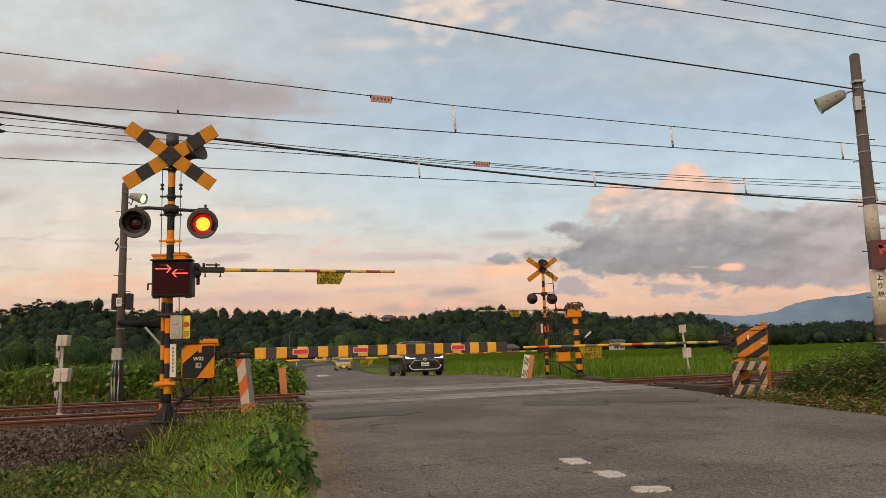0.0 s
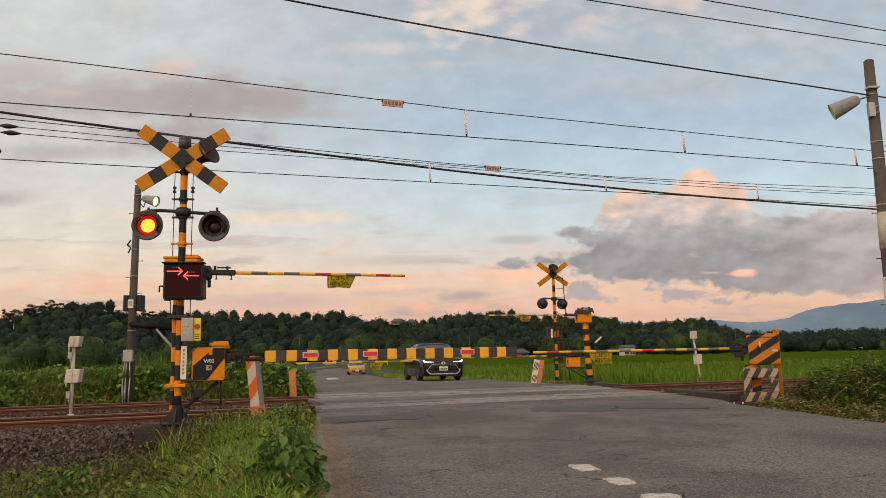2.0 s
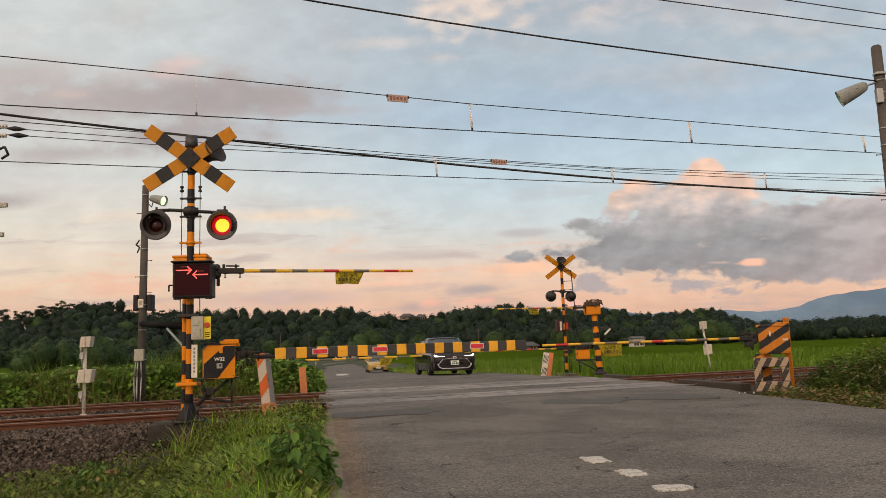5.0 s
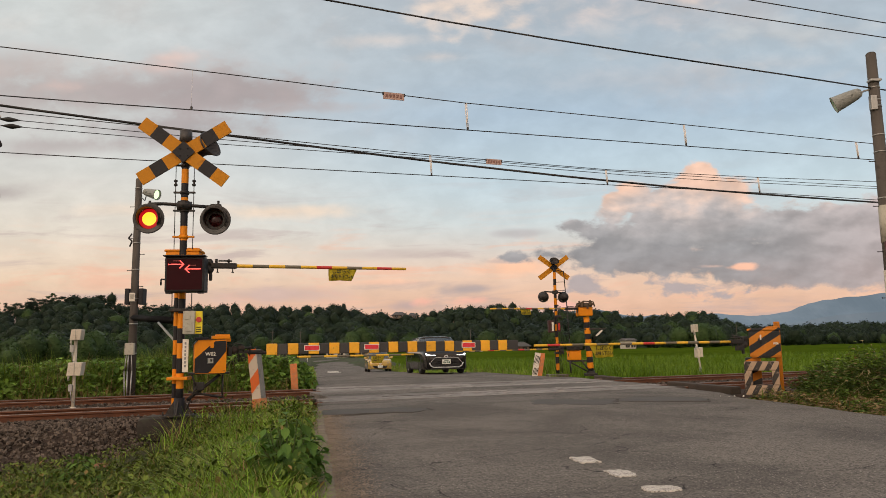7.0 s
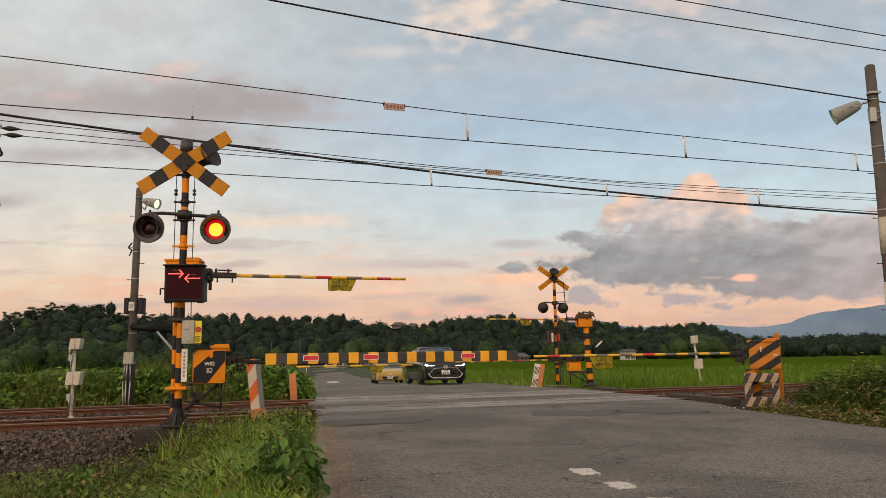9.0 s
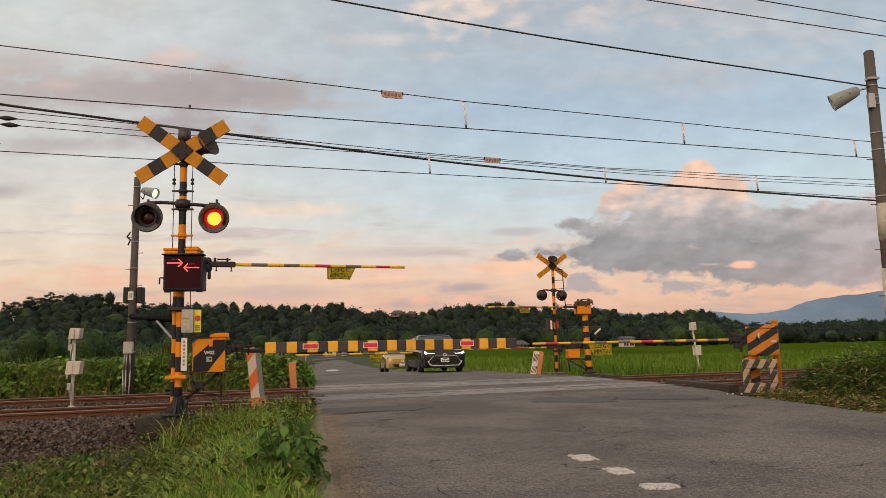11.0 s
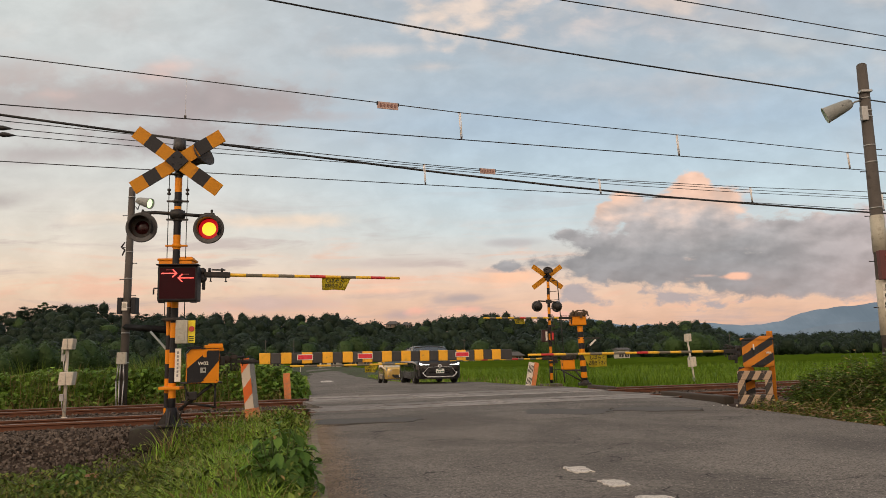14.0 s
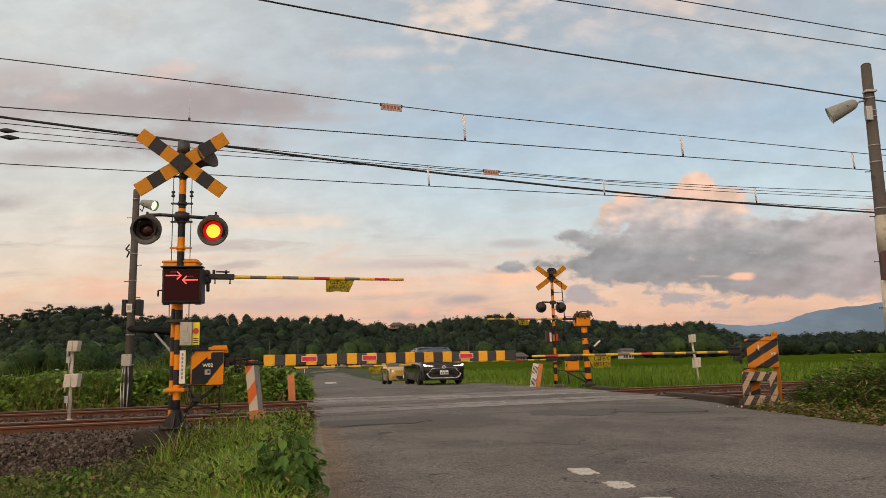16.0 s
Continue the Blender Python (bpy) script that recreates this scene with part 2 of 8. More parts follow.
    col = mixc(nt, west, col, (1.0, 0.80, 0.62))
    over = span(nt, z, 0.42, 0.95)
    gain = mth(nt, "ADD", 1.0, mth(nt, "ADD", mth(nt, "MULTIPLY", west, WEST_GAIN), mth(nt, "MULTIPLY", over, TOP_GAIN)))
    col = mixc(nt, 1.0, col, (1.05, 0.982, 0.94), "MULTIPLY")
    lk(nt, col, bg.inputs[0])
    lk(nt, mth(nt, "MULTIPLY", gain, SKY), bg.inputs[1])


SKY, WEST_GAIN, TOP_GAIN = 1.0, 0.35, 0.0
build_sky()

sun = new("sun", bpy.data.lights.new("sun", "SUN"))
sun.data.energy, sun.data.angle, sun.data.color = 0.6, radians(25), (1.0, 0.84, 0.68)
sun.matrix_world = look((-6, -14, 8), (0, 0, 0))
scene.view_settings.exposure = 0.0


# ---- materials ----
def material(name, base, rough=0.6, metal=0.0, vary=0.25, scale=6.0, grain=60.0, bump=0.0, dirt=None, dirt_amount=0.0, per_object=0.0,
             per_island=0.0, spec=0.5):
    """Paint, metal, stone or leaf: a base colour broken up at two scales, worn or dirty in blotches, with fine relief."""
    m = bpy.data.materials.new(name)
    m.use_nodes = True
    nt = m.node_tree
    b = nt.nodes["Principled BSDF"]
    tc = nt.nodes.new("ShaderNodeTexCoord")
    p = tc.outputs["Object"]
    coarse, small = noi(nt, p, scale, 5), noi(nt, p, grain, 3)
    f = mth(nt, "ADD", mth(nt, "MULTIPLY", coarse, 0.6), mth(nt, "MULTIPLY", small, 0.4))
    gain = span(nt, f, 0.3, 0.7, 1 - vary, 1 + vary, "LINEAR")
    if per_object:
        oi = nt.nodes.new("ShaderNodeObjectInfo")
        gain = mth(nt, "MULTIPLY", gain, span(nt, oi.outputs["Random"], 0, 1, 1 - per_object, 1 + per_object, "LINEAR"))
    if per_island:
        ge = nt.nodes.new("ShaderNodeNewGeometry")
        gain = mth(nt, "MULTIPLY", gain, span(nt, ge.outputs["Random Per Island"], 0, 1, 1 - per_island, 1 + per_island, "LINEAR"))
    col = mixc(nt, 1.0, (*base, 1), cxyz(nt, gain, gain, gain), "MULTIPLY")
    if dirt:
        stain = span(nt, noi(nt, p, scale * 1.7, 6, 0.65), 0.62 - dirt_amount * 0.35, 0.72)
        col = mixc(nt, mth(nt, "MULTIPLY", stain, 0.8), col, dirt)
    lk(nt, col, b.inputs["Base Color"])
    b.inputs["Metallic"].default_value = metal
    b.inputs["Specular IOR Level"].default_value = spec
    lk(nt, span(nt, f, 0.3, 0.7, max(rough - 0.1, 0.03), min(rough + 0.1, 1.0), "LINEAR"), b.inputs["Roughness"])
    if bump:
        bp = nt.nodes.new("ShaderNodeBump")
        bp.inputs["Strength"].default_value, bp.inputs["Distance"].default_value = 0.6, bump
        lk(nt, small, bp.inputs["Height"])
        lk(nt, bp.outputs[0], b.inputs["Normal"])
    return m


def glowing(name, colour, strength, base=(0.1, 0.1, 0.1)):
    m = bpy.data.materials.new(name)
    m.use_nodes = True
    b = m.node_tree.nodes["Principled BSDF"]
    b.inputs["Base Color"].default_value = (*base, 1)
    b.inputs["Emission Color"].default_value, b.inputs["Emission Strength"].default_value = (*colour, 1), strength
    return m


def leafy(name, a, b2, scale=3.0, island=0.35, rough=0.55, through_light=0.25, dry=None, dry_share=0.0):
    """Leaf or blade: two greens mixed by patch and by leaf, a little light let through."""
    m = bpy.data.materials.new(name)
    m.use_nodes = True
    nt = m.node_tree
    bs = nt.nodes["Principled BSDF"]
    tc, ge = nt.nodes.new("ShaderNodeTexCoord"), nt.nodes.new("ShaderNodeNewGeometry")
    rnd = ge.outputs["Random Per Island"]
    patch = noi(nt, tc.outputs["Object"], scale, 4)
    f = mth(nt, "ADD", mth(nt, "MULTIPLY", span(nt, patch, 0.3, 0.7), 0.55), mth(nt, "MULTIPLY", rnd, 0.45))
    col = mixc(nt, f, a, b2)
    g = span(nt, mth(nt, "FRACT", mth(nt, "MULTIPLY", rnd, 7.31)), 0, 1, 1 - island, 1 + island, "LINEAR")
    col = mixc(nt, 1.0, col, cxyz(nt, g, g, g), "MULTIPLY")
    if dry:
        col = mixc(nt, span(nt, mth(nt, "FRACT", mth(nt, "MULTIPLY", rnd, 17.7)), 1 - dry_share, 1 - dry_share + 0.02), col, dry)
    lk(nt, col, bs.inputs["Base Color"])
    bs.inputs["Roughness"].default_value = rough
    bs.inputs["Specular IOR Level"].default_value = 0.15
    tr = nt.nodes.new("ShaderNodeBsdfTranslucent")
    lk(nt, col, tr.inputs[0])
    mx = nt.nodes.new("ShaderNodeMixShader")
    mx.inputs[0].default_value = through_light
    lk(nt, bs.outputs[0], mx.inputs[1])
    lk(nt, tr.outputs[0], mx.inputs[2])
    lk(nt, mx.outputs[0], nt.nodes["Material Output"].inputs[0])
    return m


def asphalt_material():
    m = bpy.data.materials.new("worn_asphalt")
    m.use_nodes = True
    nt = m.node_tree
    b = nt.nodes["Principled BSDF"]
    tc = nt.nodes.new("ShaderNodeTexCoord")
    p = tc.outputs["Object"]
    vo = nt.nodes.new("ShaderNodeTexVoronoi")
    lk(nt, p, vo.inputs["Vector"])
    vo.inputs["Scale"].default_value = 68
    chip = vo.outputs["Distance"]
    tone = nt.nodes.new("ShaderNodeSeparateColor")
    lk(nt, vo.outputs["Color"], tone.inputs[0])
    wide, mid = noi(nt, p, 0.45, 6, 0.62, 0.6), noi(nt, p, 2.3, 7, 0.7)
    col = mixc(nt, span(nt, wide, 0.35, 0.65), (0.125, 0.113, 0.102), (0.210, 0.190, 0.170))
    col = mixc(nt, mth(nt, "MULTIPLY", span(nt, mid, 0.5, 0.75), 0.5), col, (0.075, 0.07, 0.066))
    # pale stones in the worn binder
    stone = mth(nt, "MULTIPLY", span(nt, tone.outputs[0], 0.70, 0.95), span(nt, chip, 0.5, 0.2))
    col = mixc(nt, mth(nt, "MULTIPLY", stone, 0.9), col, (0.46, 0.41, 0.36))
    pit = mth(nt, "MULTIPLY", span(nt, tone.outputs[1], 0.5, 0.8), 0.6)
    col = mixc(nt, pit, col, (0.042, 0.039, 0.036))
    # fine cracks
    wv = nt.nodes.new("ShaderNodeTexVoronoi")
    wv.feature = "DISTANCE_TO_EDGE"
    wr = nt.nodes.new("ShaderNodeVectorMath")
    wr.operation = "ADD"
    nz = nt.nodes.new("ShaderNodeTexNoise")
    nz.inputs["Scale"].default_value, nz.inputs["Detail"].default_value = 1.6, 6
    lk(nt, p, nz.inputs["Vector"])
    sc = nt.nodes.new("ShaderNodeVectorMath")
    sc.operation = "SCALE"
    sc.inputs[3].default_value = 0.9
    lk(nt, nz.outputs["Color"], sc.inputs[0])
    lk(nt, p, wr.inputs[0])
    lk(nt, sc.outputs[0], wr.inputs[1])
    lk(nt, wr.outputs[0], wv.inputs["Vector"])
    wv.inputs["Scale"].default_value = 0.42
    crack = mth(nt, "MULTIPLY", span(nt, wv.outputs["Distance"], 0.006, 0.001), span(nt, mid, 0.42, 0.6))
    col = mixc(nt, crack, col, (0.025, 0.024, 0.023))
    lk(nt, col, b.inputs["Base Color"])
    b.inputs["Roughness"].default_value = 0.9
    b.inputs["Specular IOR Level"].default_value = 0.2
    h = mth(nt, "SUBTRACT", mth(nt, "SUBTRACT", 1.0, chip), mth(nt, "MULTIPLY", crack, 1.5))
    bp = nt.nodes.new("ShaderNodeBump")
    bp.inputs["Strength"].default_value, bp.inputs["Distance"].default_value = 0.7, 0.006
    lk(nt, h, bp.inputs["Height"])
    lk(nt, bp.outputs[0], b.inputs["Normal"])
    return m


ASPHALT = asphalt_material()
PATCH = material("newer_asphalt_patch", (0.080, 0.075, 0.070), 0.9, vary=0.3, scale=3, grain=120, bump=0.004)
CONCRETE = material("weathered_concrete", (0.30, 0.28, 0.25), 0.85, vary=0.3, scale=4, grain=70, bump=0.004, dirt=(0.10, 0.085, 0.07), dirt_amount=0.5)
PANEL = material("crossing_panel_concrete", (0.29, 0.265, 0.245), 0.85, vary=0.4, scale=2.5, grain=60, bump=0.004, dirt=(0.10, 0.09, 0.08), dirt_amount=0.8, per_object=0.3)
POLE_GREY = material("grey_concrete_pole", (0.098, 0.088, 0.080), 0.85, vary=0.25, scale=3, grain=50, bump=0.003, dirt=(0.05, 0.043, 0.04), dirt_amount=0.3, spec=0.2)
RAIL_RUST = material("rusty_rail_side", (0.125, 0.046, 0.022), 0.8, vary=0.4, scale=5, grain=60, bump=0.002)
RAIL_TOP = material("polished_rail_head", (0.21, 0.15, 0.12), 0.45, metal=0.5, vary=0.25, scale=4, grain=40)
GROOVE = material("grimy_rail_groove", (0.05, 0.042, 0.036), 0.8, vary=0.4, scale=5, grain=60)
RAIL_WORN = material("road_worn_rail_head", (0.20, 0.17, 0.15), 0.5, metal=0.4, vary=0.3, scale=4, grain=40)
SLEEPER = material("concrete_sleeper", (0.24, 0.20, 0.17), 0.9, vary=0.3, scale=5, grain=50, bump=0.003, dirt=(0.13, 0.075, 0.05), dirt_amount=0.6)
STONE = material("rust_stained_ballast", (0.092, 0.073, 0.060), 0.92, vary=0.35, scale=2, grain=30, bump=0.004, per_island=0.85, spec=0.15)
BED = material("ballast_dust", (0.05, 0.036, 0.029), 0.95, vary=0.4, scale=3, grain=25, bump=0.01, spec=0.1)
AMBER = material("amber_paint", (0.74, 0.245, 0.006), 0.5, vary=0.10, scale=3, grain=50, dirt=(0.40, 0.14, 0.01), dirt_amount=0.06, spec=0.25)
# AMBER darkened: the backlit boards' shade is put into the paint, with dirt blotches
BOARD_AMBER = material("shaded_weathered_board", (0.53, 0.215, 0.010), 0.55, vary=0.14, scale=3, grain=50, dirt=(0.33, 0.13, 0.015), dirt_amount=0.15, spec=0.2)
YELLOW = material("yellow_paint", (0.80, 0.47, 0.03), 0.4, vary=0.15, scale=6, grain=40, dirt=(0.33, 0.2, 0.04), dirt_amount=0.15)
BLACK = material("black_paint", (0.016, 0.016, 0.020), 0.5, vary=0.4, scale=6, grain=40, dirt=(0.035, 0.032, 0.03), dirt_amount=0.15, spec=0.25)
BLACK_STEEL = material("grimy_black_steel", (0.022, 0.020, 0.020), 0.55, metal=0.2, vary=0.5, scale=8, grain=60, dirt=(0.07, 0.045, 0.03), dirt_amount=0.3)
GREY_METAL = material("galvanised_metal", (0.40, 0.40, 0.39), 0.45, metal=0.7, vary=0.2, scale=6, grain=50, dirt=(0.2, 0.18, 0.16), dirt_amount=0.3)
GREY_BOX = material("grey_box_paint", (0.42, 0.40, 0.34), 0.5, vary=0.15, scale=5, grain=40, dirt=(0.22, 0.19, 0.15), dirt_amount=0.3)
WHITE = material("white_paint", (0.75, 0.70, 0.63), 0.5, vary=0.15, scale=5, grain=40, dirt=(0.38, 0.33, 0.27), dirt_amount=0.35)
RED = material("red_paint", (0.55, 0.035, 0.03), 0.4, vary=0.15, scale=6, grain=40)
REFLECTOR = material("red_reflector_sheet", (0.70, 0.03, 0.05), 0.3, vary=0.1, scale=10, grain=100)
ORANGE = material("orange_post_paint", (0.66, 0.20, 0.05), 0.65, vary=0.3, scale=7, grain=40, bump=0.003, dirt=(0.33, 0.21, 0.13), dirt_amount=0.75)
GREY_BAND = material("faded_grey_band", (0.16, 0.14, 0.10), 0.5, vary=0.2, scale=6, grain=40)
FLAG = material("yellow_cloth", (0.62, 0.50, 0.035), 0.8, vary=0.2, scale=7, grain=200)
INK = material("black_ink", (0.03, 0.03, 0.02), 0.8, vary=0.2)
WIRE = material("dark_wire", (0.030, 0.028, 0.028), 0.6, metal=0.3, vary=0.2)
DROPPER = material("pale_dropper_wire", (0.75, 0.70, 0.66), 0.5, vary=0.1)
PINK_PLATE = material("faded_wire_plate", (0.45, 0.30, 0.26), 0.6, vary=0.2)
LENS_DARK = material("dark_red_lens", (0.022, 0.002, 0.003), 0.25, vary=0.2, spec=0.25)
DISPLAY = material("dark_display_face", (0.030, 0.003, 0.006), 0.6, vary=0.2, spec=0.12)
LAMP_ON = glowing("lit_signal_lens", (1.0, 0.42, 0.015), 2.0)
LAMP_RIM = glowing("lit_lens_rim", (1.0, 0.010, 0.018), 0.48, (0.04, 0.002, 0.002))
ARROW_ON = glowing("lit_arrow", (1.0, 0.07, 0.055), 1.9)
FLOOD_ON = glowing("lit_flood_lamp", (0.70, 1.0, 0.50), 1.6)
def worn_marking():
    """Road paint rubbed through to the asphalt."""
    m = material("worn_road_paint", (0.62, 0.58, 0.53), 0.8, vary=0.2, scale=5, grain=60, spec=0.2)
    nt = m.node_tree
    b = nt.nodes["Principled BSDF"]
    src = b.inputs["Base Color"].links[0].from_socket
    tc = nt.nodes.new("ShaderNodeTexCoord")
    rub = span(nt, mth(nt, "ADD", mth(nt, "MULTIPLY", noi(nt, tc.outputs["Object"], 60, 5, 0.7), 0.7), mth(nt, "MULTIPLY", noi(nt, tc.outputs["Object"], 9, 4), 0.3)), 0.50, 0.56)
    lk(nt, mixc(nt, mth(nt, "MULTIPLY", rub, 0.85), src, (0.14, 0.13, 0.12)), b.inputs["Base Color"])
    return m


MARKING = worn_marking()
LAMP_GREY = material("grey_lamp_shell", (0.27, 0.285, 0.275), 0.5, vary=0.2, scale=5, grain=40, spec=0.3)
SOIL_PALE = material("brown_edge_grit", (0.24, 0.195, 0.155), 0.95, vary=0.45, scale=6, grain=70, bump=0.008, spec=0.1)
SOIL = material("dark_soil", (0.05, 0.037, 0.027), 0.95, vary=0.4, scale=2, grain=30, bump=0.01)


# ---- mesh helpers ----
def box(bm, c, s, mi=0, rz=0.0, rx=0.0, ry=0.0, bev=0.0):
    """A box of size s about c, turned, with bevelled edges."""
    g = bmesh.ops.create_cube(bm, size=1.0)
    vs = g["verts"]
    bmesh.ops.scale(bm, vec=s, verts=vs)
    fs = list({f for v in vs for f in v.link_faces})
    if bev:
        es = list({e for v in vs for e in v.link_edges})
        r = bmesh.ops.bevel(bm, geom=es, offset=bev, segments=2, profile=0.6, affect="EDGES")
        vs = list({v for f in r["faces"] for v in f.verts} | {v for v in vs if v.is_valid})
        fs = list({f for v in vs for f in v.link_faces})
    bmesh.ops.transform(bm, matrix=pose(*c, rx, ry, rz), verts=vs)
    for f in fs:
        f.material_index = mi
    return vs


def rod(bm, a, b, r0, r1=None, n=10, mi=0, caps=True, smooth=True):
    """A tapered round bar from a to b."""
    a, b = Vector(a), Vector(b)
    r1 = r0 if r1 is None else r1
    q = (b - a).to_track_quat("Z", "Y")
    ra, rb = [], []
    for i in range(n):
        w = 2 * math.pi * i / n
        o = Vector((math.cos(w), math.sin(w), 0))
        ra.append(bm.verts.new(a + q @ (o * r0)))
        rb.append(bm.verts.new(b + q @ (o * r1)))
    for i in range(n):
        f = bm.faces.new((ra[i], ra[(i + 1) % n], rb[(i + 1) % n], rb[i]))
        f.material_index, f.smooth = mi, smooth
    if caps:
        bm.faces.new(ra[::-1]).material_index = mi
        bm.faces.new(rb).material_index = mi


def banded(bm, a, b, r0, r1, bands, n=14):
    """A round bar from a to b in painted bands: bands is a list of (share, material index)."""
    a, b = Vector(a), Vector(b)
    q = (b - a).to_track_quat("Z", "Y")
    t, total, rings = 0.0, sum(w for w, _ in bands), []
    for w in (0.0, *[w for w, _ in bands]):
        t += w / total
        c, r = a.lerp(b, t), r0 + (r1 - r0) * t
        rings.append([bm.verts.new(c + q @ Vector((r * math.cos(2 * math.pi * i / n), r * math.sin(2 * math.pi * i / n), 0))) for i in range(n)])
    for (lo, hi), (_, mi) in zip(zip(rings, rings[1:]), bands):
        for i in range(n):
            f = bm.faces.new((lo[i], lo[(i + 1) % n], hi[(i + 1) % n], hi[i]))
            f.material_index, f.smooth = mi, True
    bm.faces.new(rings[0][::-1]).material_index = bands[0][1]
    bm.faces.new(rings[-1]).material_index = bands[-1][1]


def tube(bm, pts, r, n=6, mi=0):
    pts = [Vector(p) for p in pts]
    for p, q in zip(pts, pts[1:]):
        rod(bm, p, q, r, r, n, mi)


def lathe(bm, profile, n=24, m=Matrix(), mi=0, smooth=True):
    """Turns (radius, height) pairs about z; m places the result."""
    rings = []
    for r, h in profile:
        if r < 1e-5:
            rings.append([bm.verts.new(m @ Vector((0, 0, h)))])
        else:
            rings.append([bm.verts.new(m @ Vector((r * math.cos(2 * math.pi * i / n), r * math.sin(2 * math.pi * i / n), h))) for i in range(n)])
    for a, b in zip(rings, rings[1:]):
        for i in range(n):
            j = (i + 1) % n
            vs = [a[i % len(a)], a[j % len(a)], b[j % len(b)], b[i % len(b)]]
            vs = list(dict.fromkeys(vs))
            if len(vs) > 2:
                f = bm.faces.new(vs)
                f.material_index, f.smooth = mi, smooth


def plate(bm, outline, y0, y1, mi=0):
    """An upright slab: outline of (x, z) points, from depth y0 to y1."""
    a = [bm.verts.new((x, y0, z)) for x, z in outline]
    b = [bm.verts.new((x, y1, z)) for x, z in outline]
    n = len(a)
    fs = [bm.faces.new(a), bm.faces.new(b[::-1])]
    fs += [bm.faces.new((a[i], b[i], b[(i + 1) % n], a[(i + 1) % n])) for i in range(n)]
    for f in fs:
        f.material_index = mi


def finish(bm, name, mats):
    bmesh.ops.recalc_face_normals(bm, faces=bm.faces)
    me = bpy.data.meshes.new(name)
    bm.to_mesh(me)
    bm.free()
    for m in mats if isinstance(mats, (list, tuple)) else [mats]:
        me.materials.append(m)
    return me


def part(name, bm, mats, parent, label=""):
    ob = new(name, finish(bm, name, mats))
    ob.parent = parent
    if label:
        ob["label"] = label
    return ob


def thing(name, m, label, category, group=""):
    ob = new(name)
    ob.empty_display_size = 0.2
    ob.matrix_world = m
    return tagged(ob, label, category, group)


def solid(name, bm, mats, label, category, group="", kind="", m=None):
    ob = new(name, finish(bm, name, mats))
    if m is not None:
        ob.matrix_world = m
    return tagged(ob, label, category, group, kind)


def sm(v, a, b):
    t = min(max((v - a) / (b - a), 0.0), 1.0)
    return t * t * (3 - 2 * t)


def lerps(v, table):
    """Piecewise straight line through (v, value) pairs."""
    for (a, p), (b, q) in zip(table, table[1:]):
        if v <= b:
            return p + (q - p) * max((v - a) / (b - a), 0.0)
    return table[-1][1]


# ---- plan: the railway runs along A, across it lies N; the road runs from behind the camera over the crossing ----
ANG = radians(20.5)
AX, AY = math.cos(ANG), math.sin(ANG)
TRACKS = (15.1, 18.9)
DECK = (13.75, 20.25)


def at(a, n, z=0.0):
    """A place by its run along the railway and its distance across it."""
    return Vector((a * AX - n * AY, a * AY + n * AX, z))


def across(x, y):
    return -x * AY + y * AX


def along(x, y):
    return x * AX + y * AY


def left_edge(y):
    return -0.93 - 0.190 * (y - 5.41)


def right_edge(y):
    return lerps(y, [(-30, 7.4), (5, 6.3), (10, 5.88), (12, 5.56), (14, 5.3), (15, 5.25), (19, 4.9), (24, 3.55), (27, 2.45), (40, -1.0), (60, -5.6), (120, -17.5), (200, -33.0), (400, -71.0)])


def road_z(y):
    return lerps(y, [(-30, -0.25), (5, 0), (27, 0), (32, -0.05), (42, -0.40), (60, -0.75), (85, -0.95), (400, -1.0)])


def land_z(x, y):
    n = across(x, y)
    sl, sr = left_edge(y) - x, x - right_edge(y)
    bump = 0.05 * noise.noise((x * 0.6, y * 0.6, 0)) + 0.08 * noise.noise((x * 0.15, y * 0.15, 3))
    near = road_z(y) - 0.07 - (0.55 * sm(sl, 0.3, 2.6) + 0.15 * sm(sl, 3, 8) if sl > 0 else 0.0)
    bed = -0.42
    far = road_z(y) - 0.1 - 0.15 * sm(max(sl, sr), 0.3, 3) - (0.30 * sm(sr, 1.5, 6) if y < 45 else 0)
    far = far if y < 60 else max(far, -1.25)
    z = near + (bed - near) * sm(n, 12.2, 13.4)
    z = z + (far - z) * sm(n, 20.7, 22.2)
    z = max(z, -0.72) + 0.42 * math.exp(-((x + 4.0) / 0.95) ** 2 - ((y - 11.05) / 0.65) ** 2)
    inside = min(-sl, -sr)
    if inside > 0:
        return road_z(y) - 0.3
    return z + bump * sm(-inside, 0, 1.5)


def build_ground():
    """One sheet: fine where the camera stands, coarser to the horizon."""
    xs = sorted({-2600, -1400, -700, -350, -180, -110, *range(-70, -24, 6), *[-24 + 0.8 * i for i in range(68)], *range(31, 90, 7), 120, 200, 380, 800, 1600, 2800})
    ys = sorted({-60, -30, -14, *[-6 + 0.8 * i for i in range(62)], *range(45, 110, 6), 130, 170, 230, 300, 420, 700, 1300, 2400, 3600})
    vs, fs = [], []
    for y in ys:
        for x in xs:
            vs.append((x, y, land_z(x, y) if y < 200 and abs(x) < 150 else -1.3))
    w = len(xs)
    for j in range(len(ys) - 1):
        for i in range(w - 1):
            fs.append((j * w + i, j * w + i + 1, (j + 1) * w + i + 1, (j + 1) * w + i))
    me = bpy.data.meshes.new("ground")
    me.from_pydata(vs, [], fs)
    me.materials.append(ground_material())
    for p in me.polygons:
        p.use_smooth = True
    tagged(new("ground", me), "soil and short grass under the verges and fields", "ground", kind="structure")


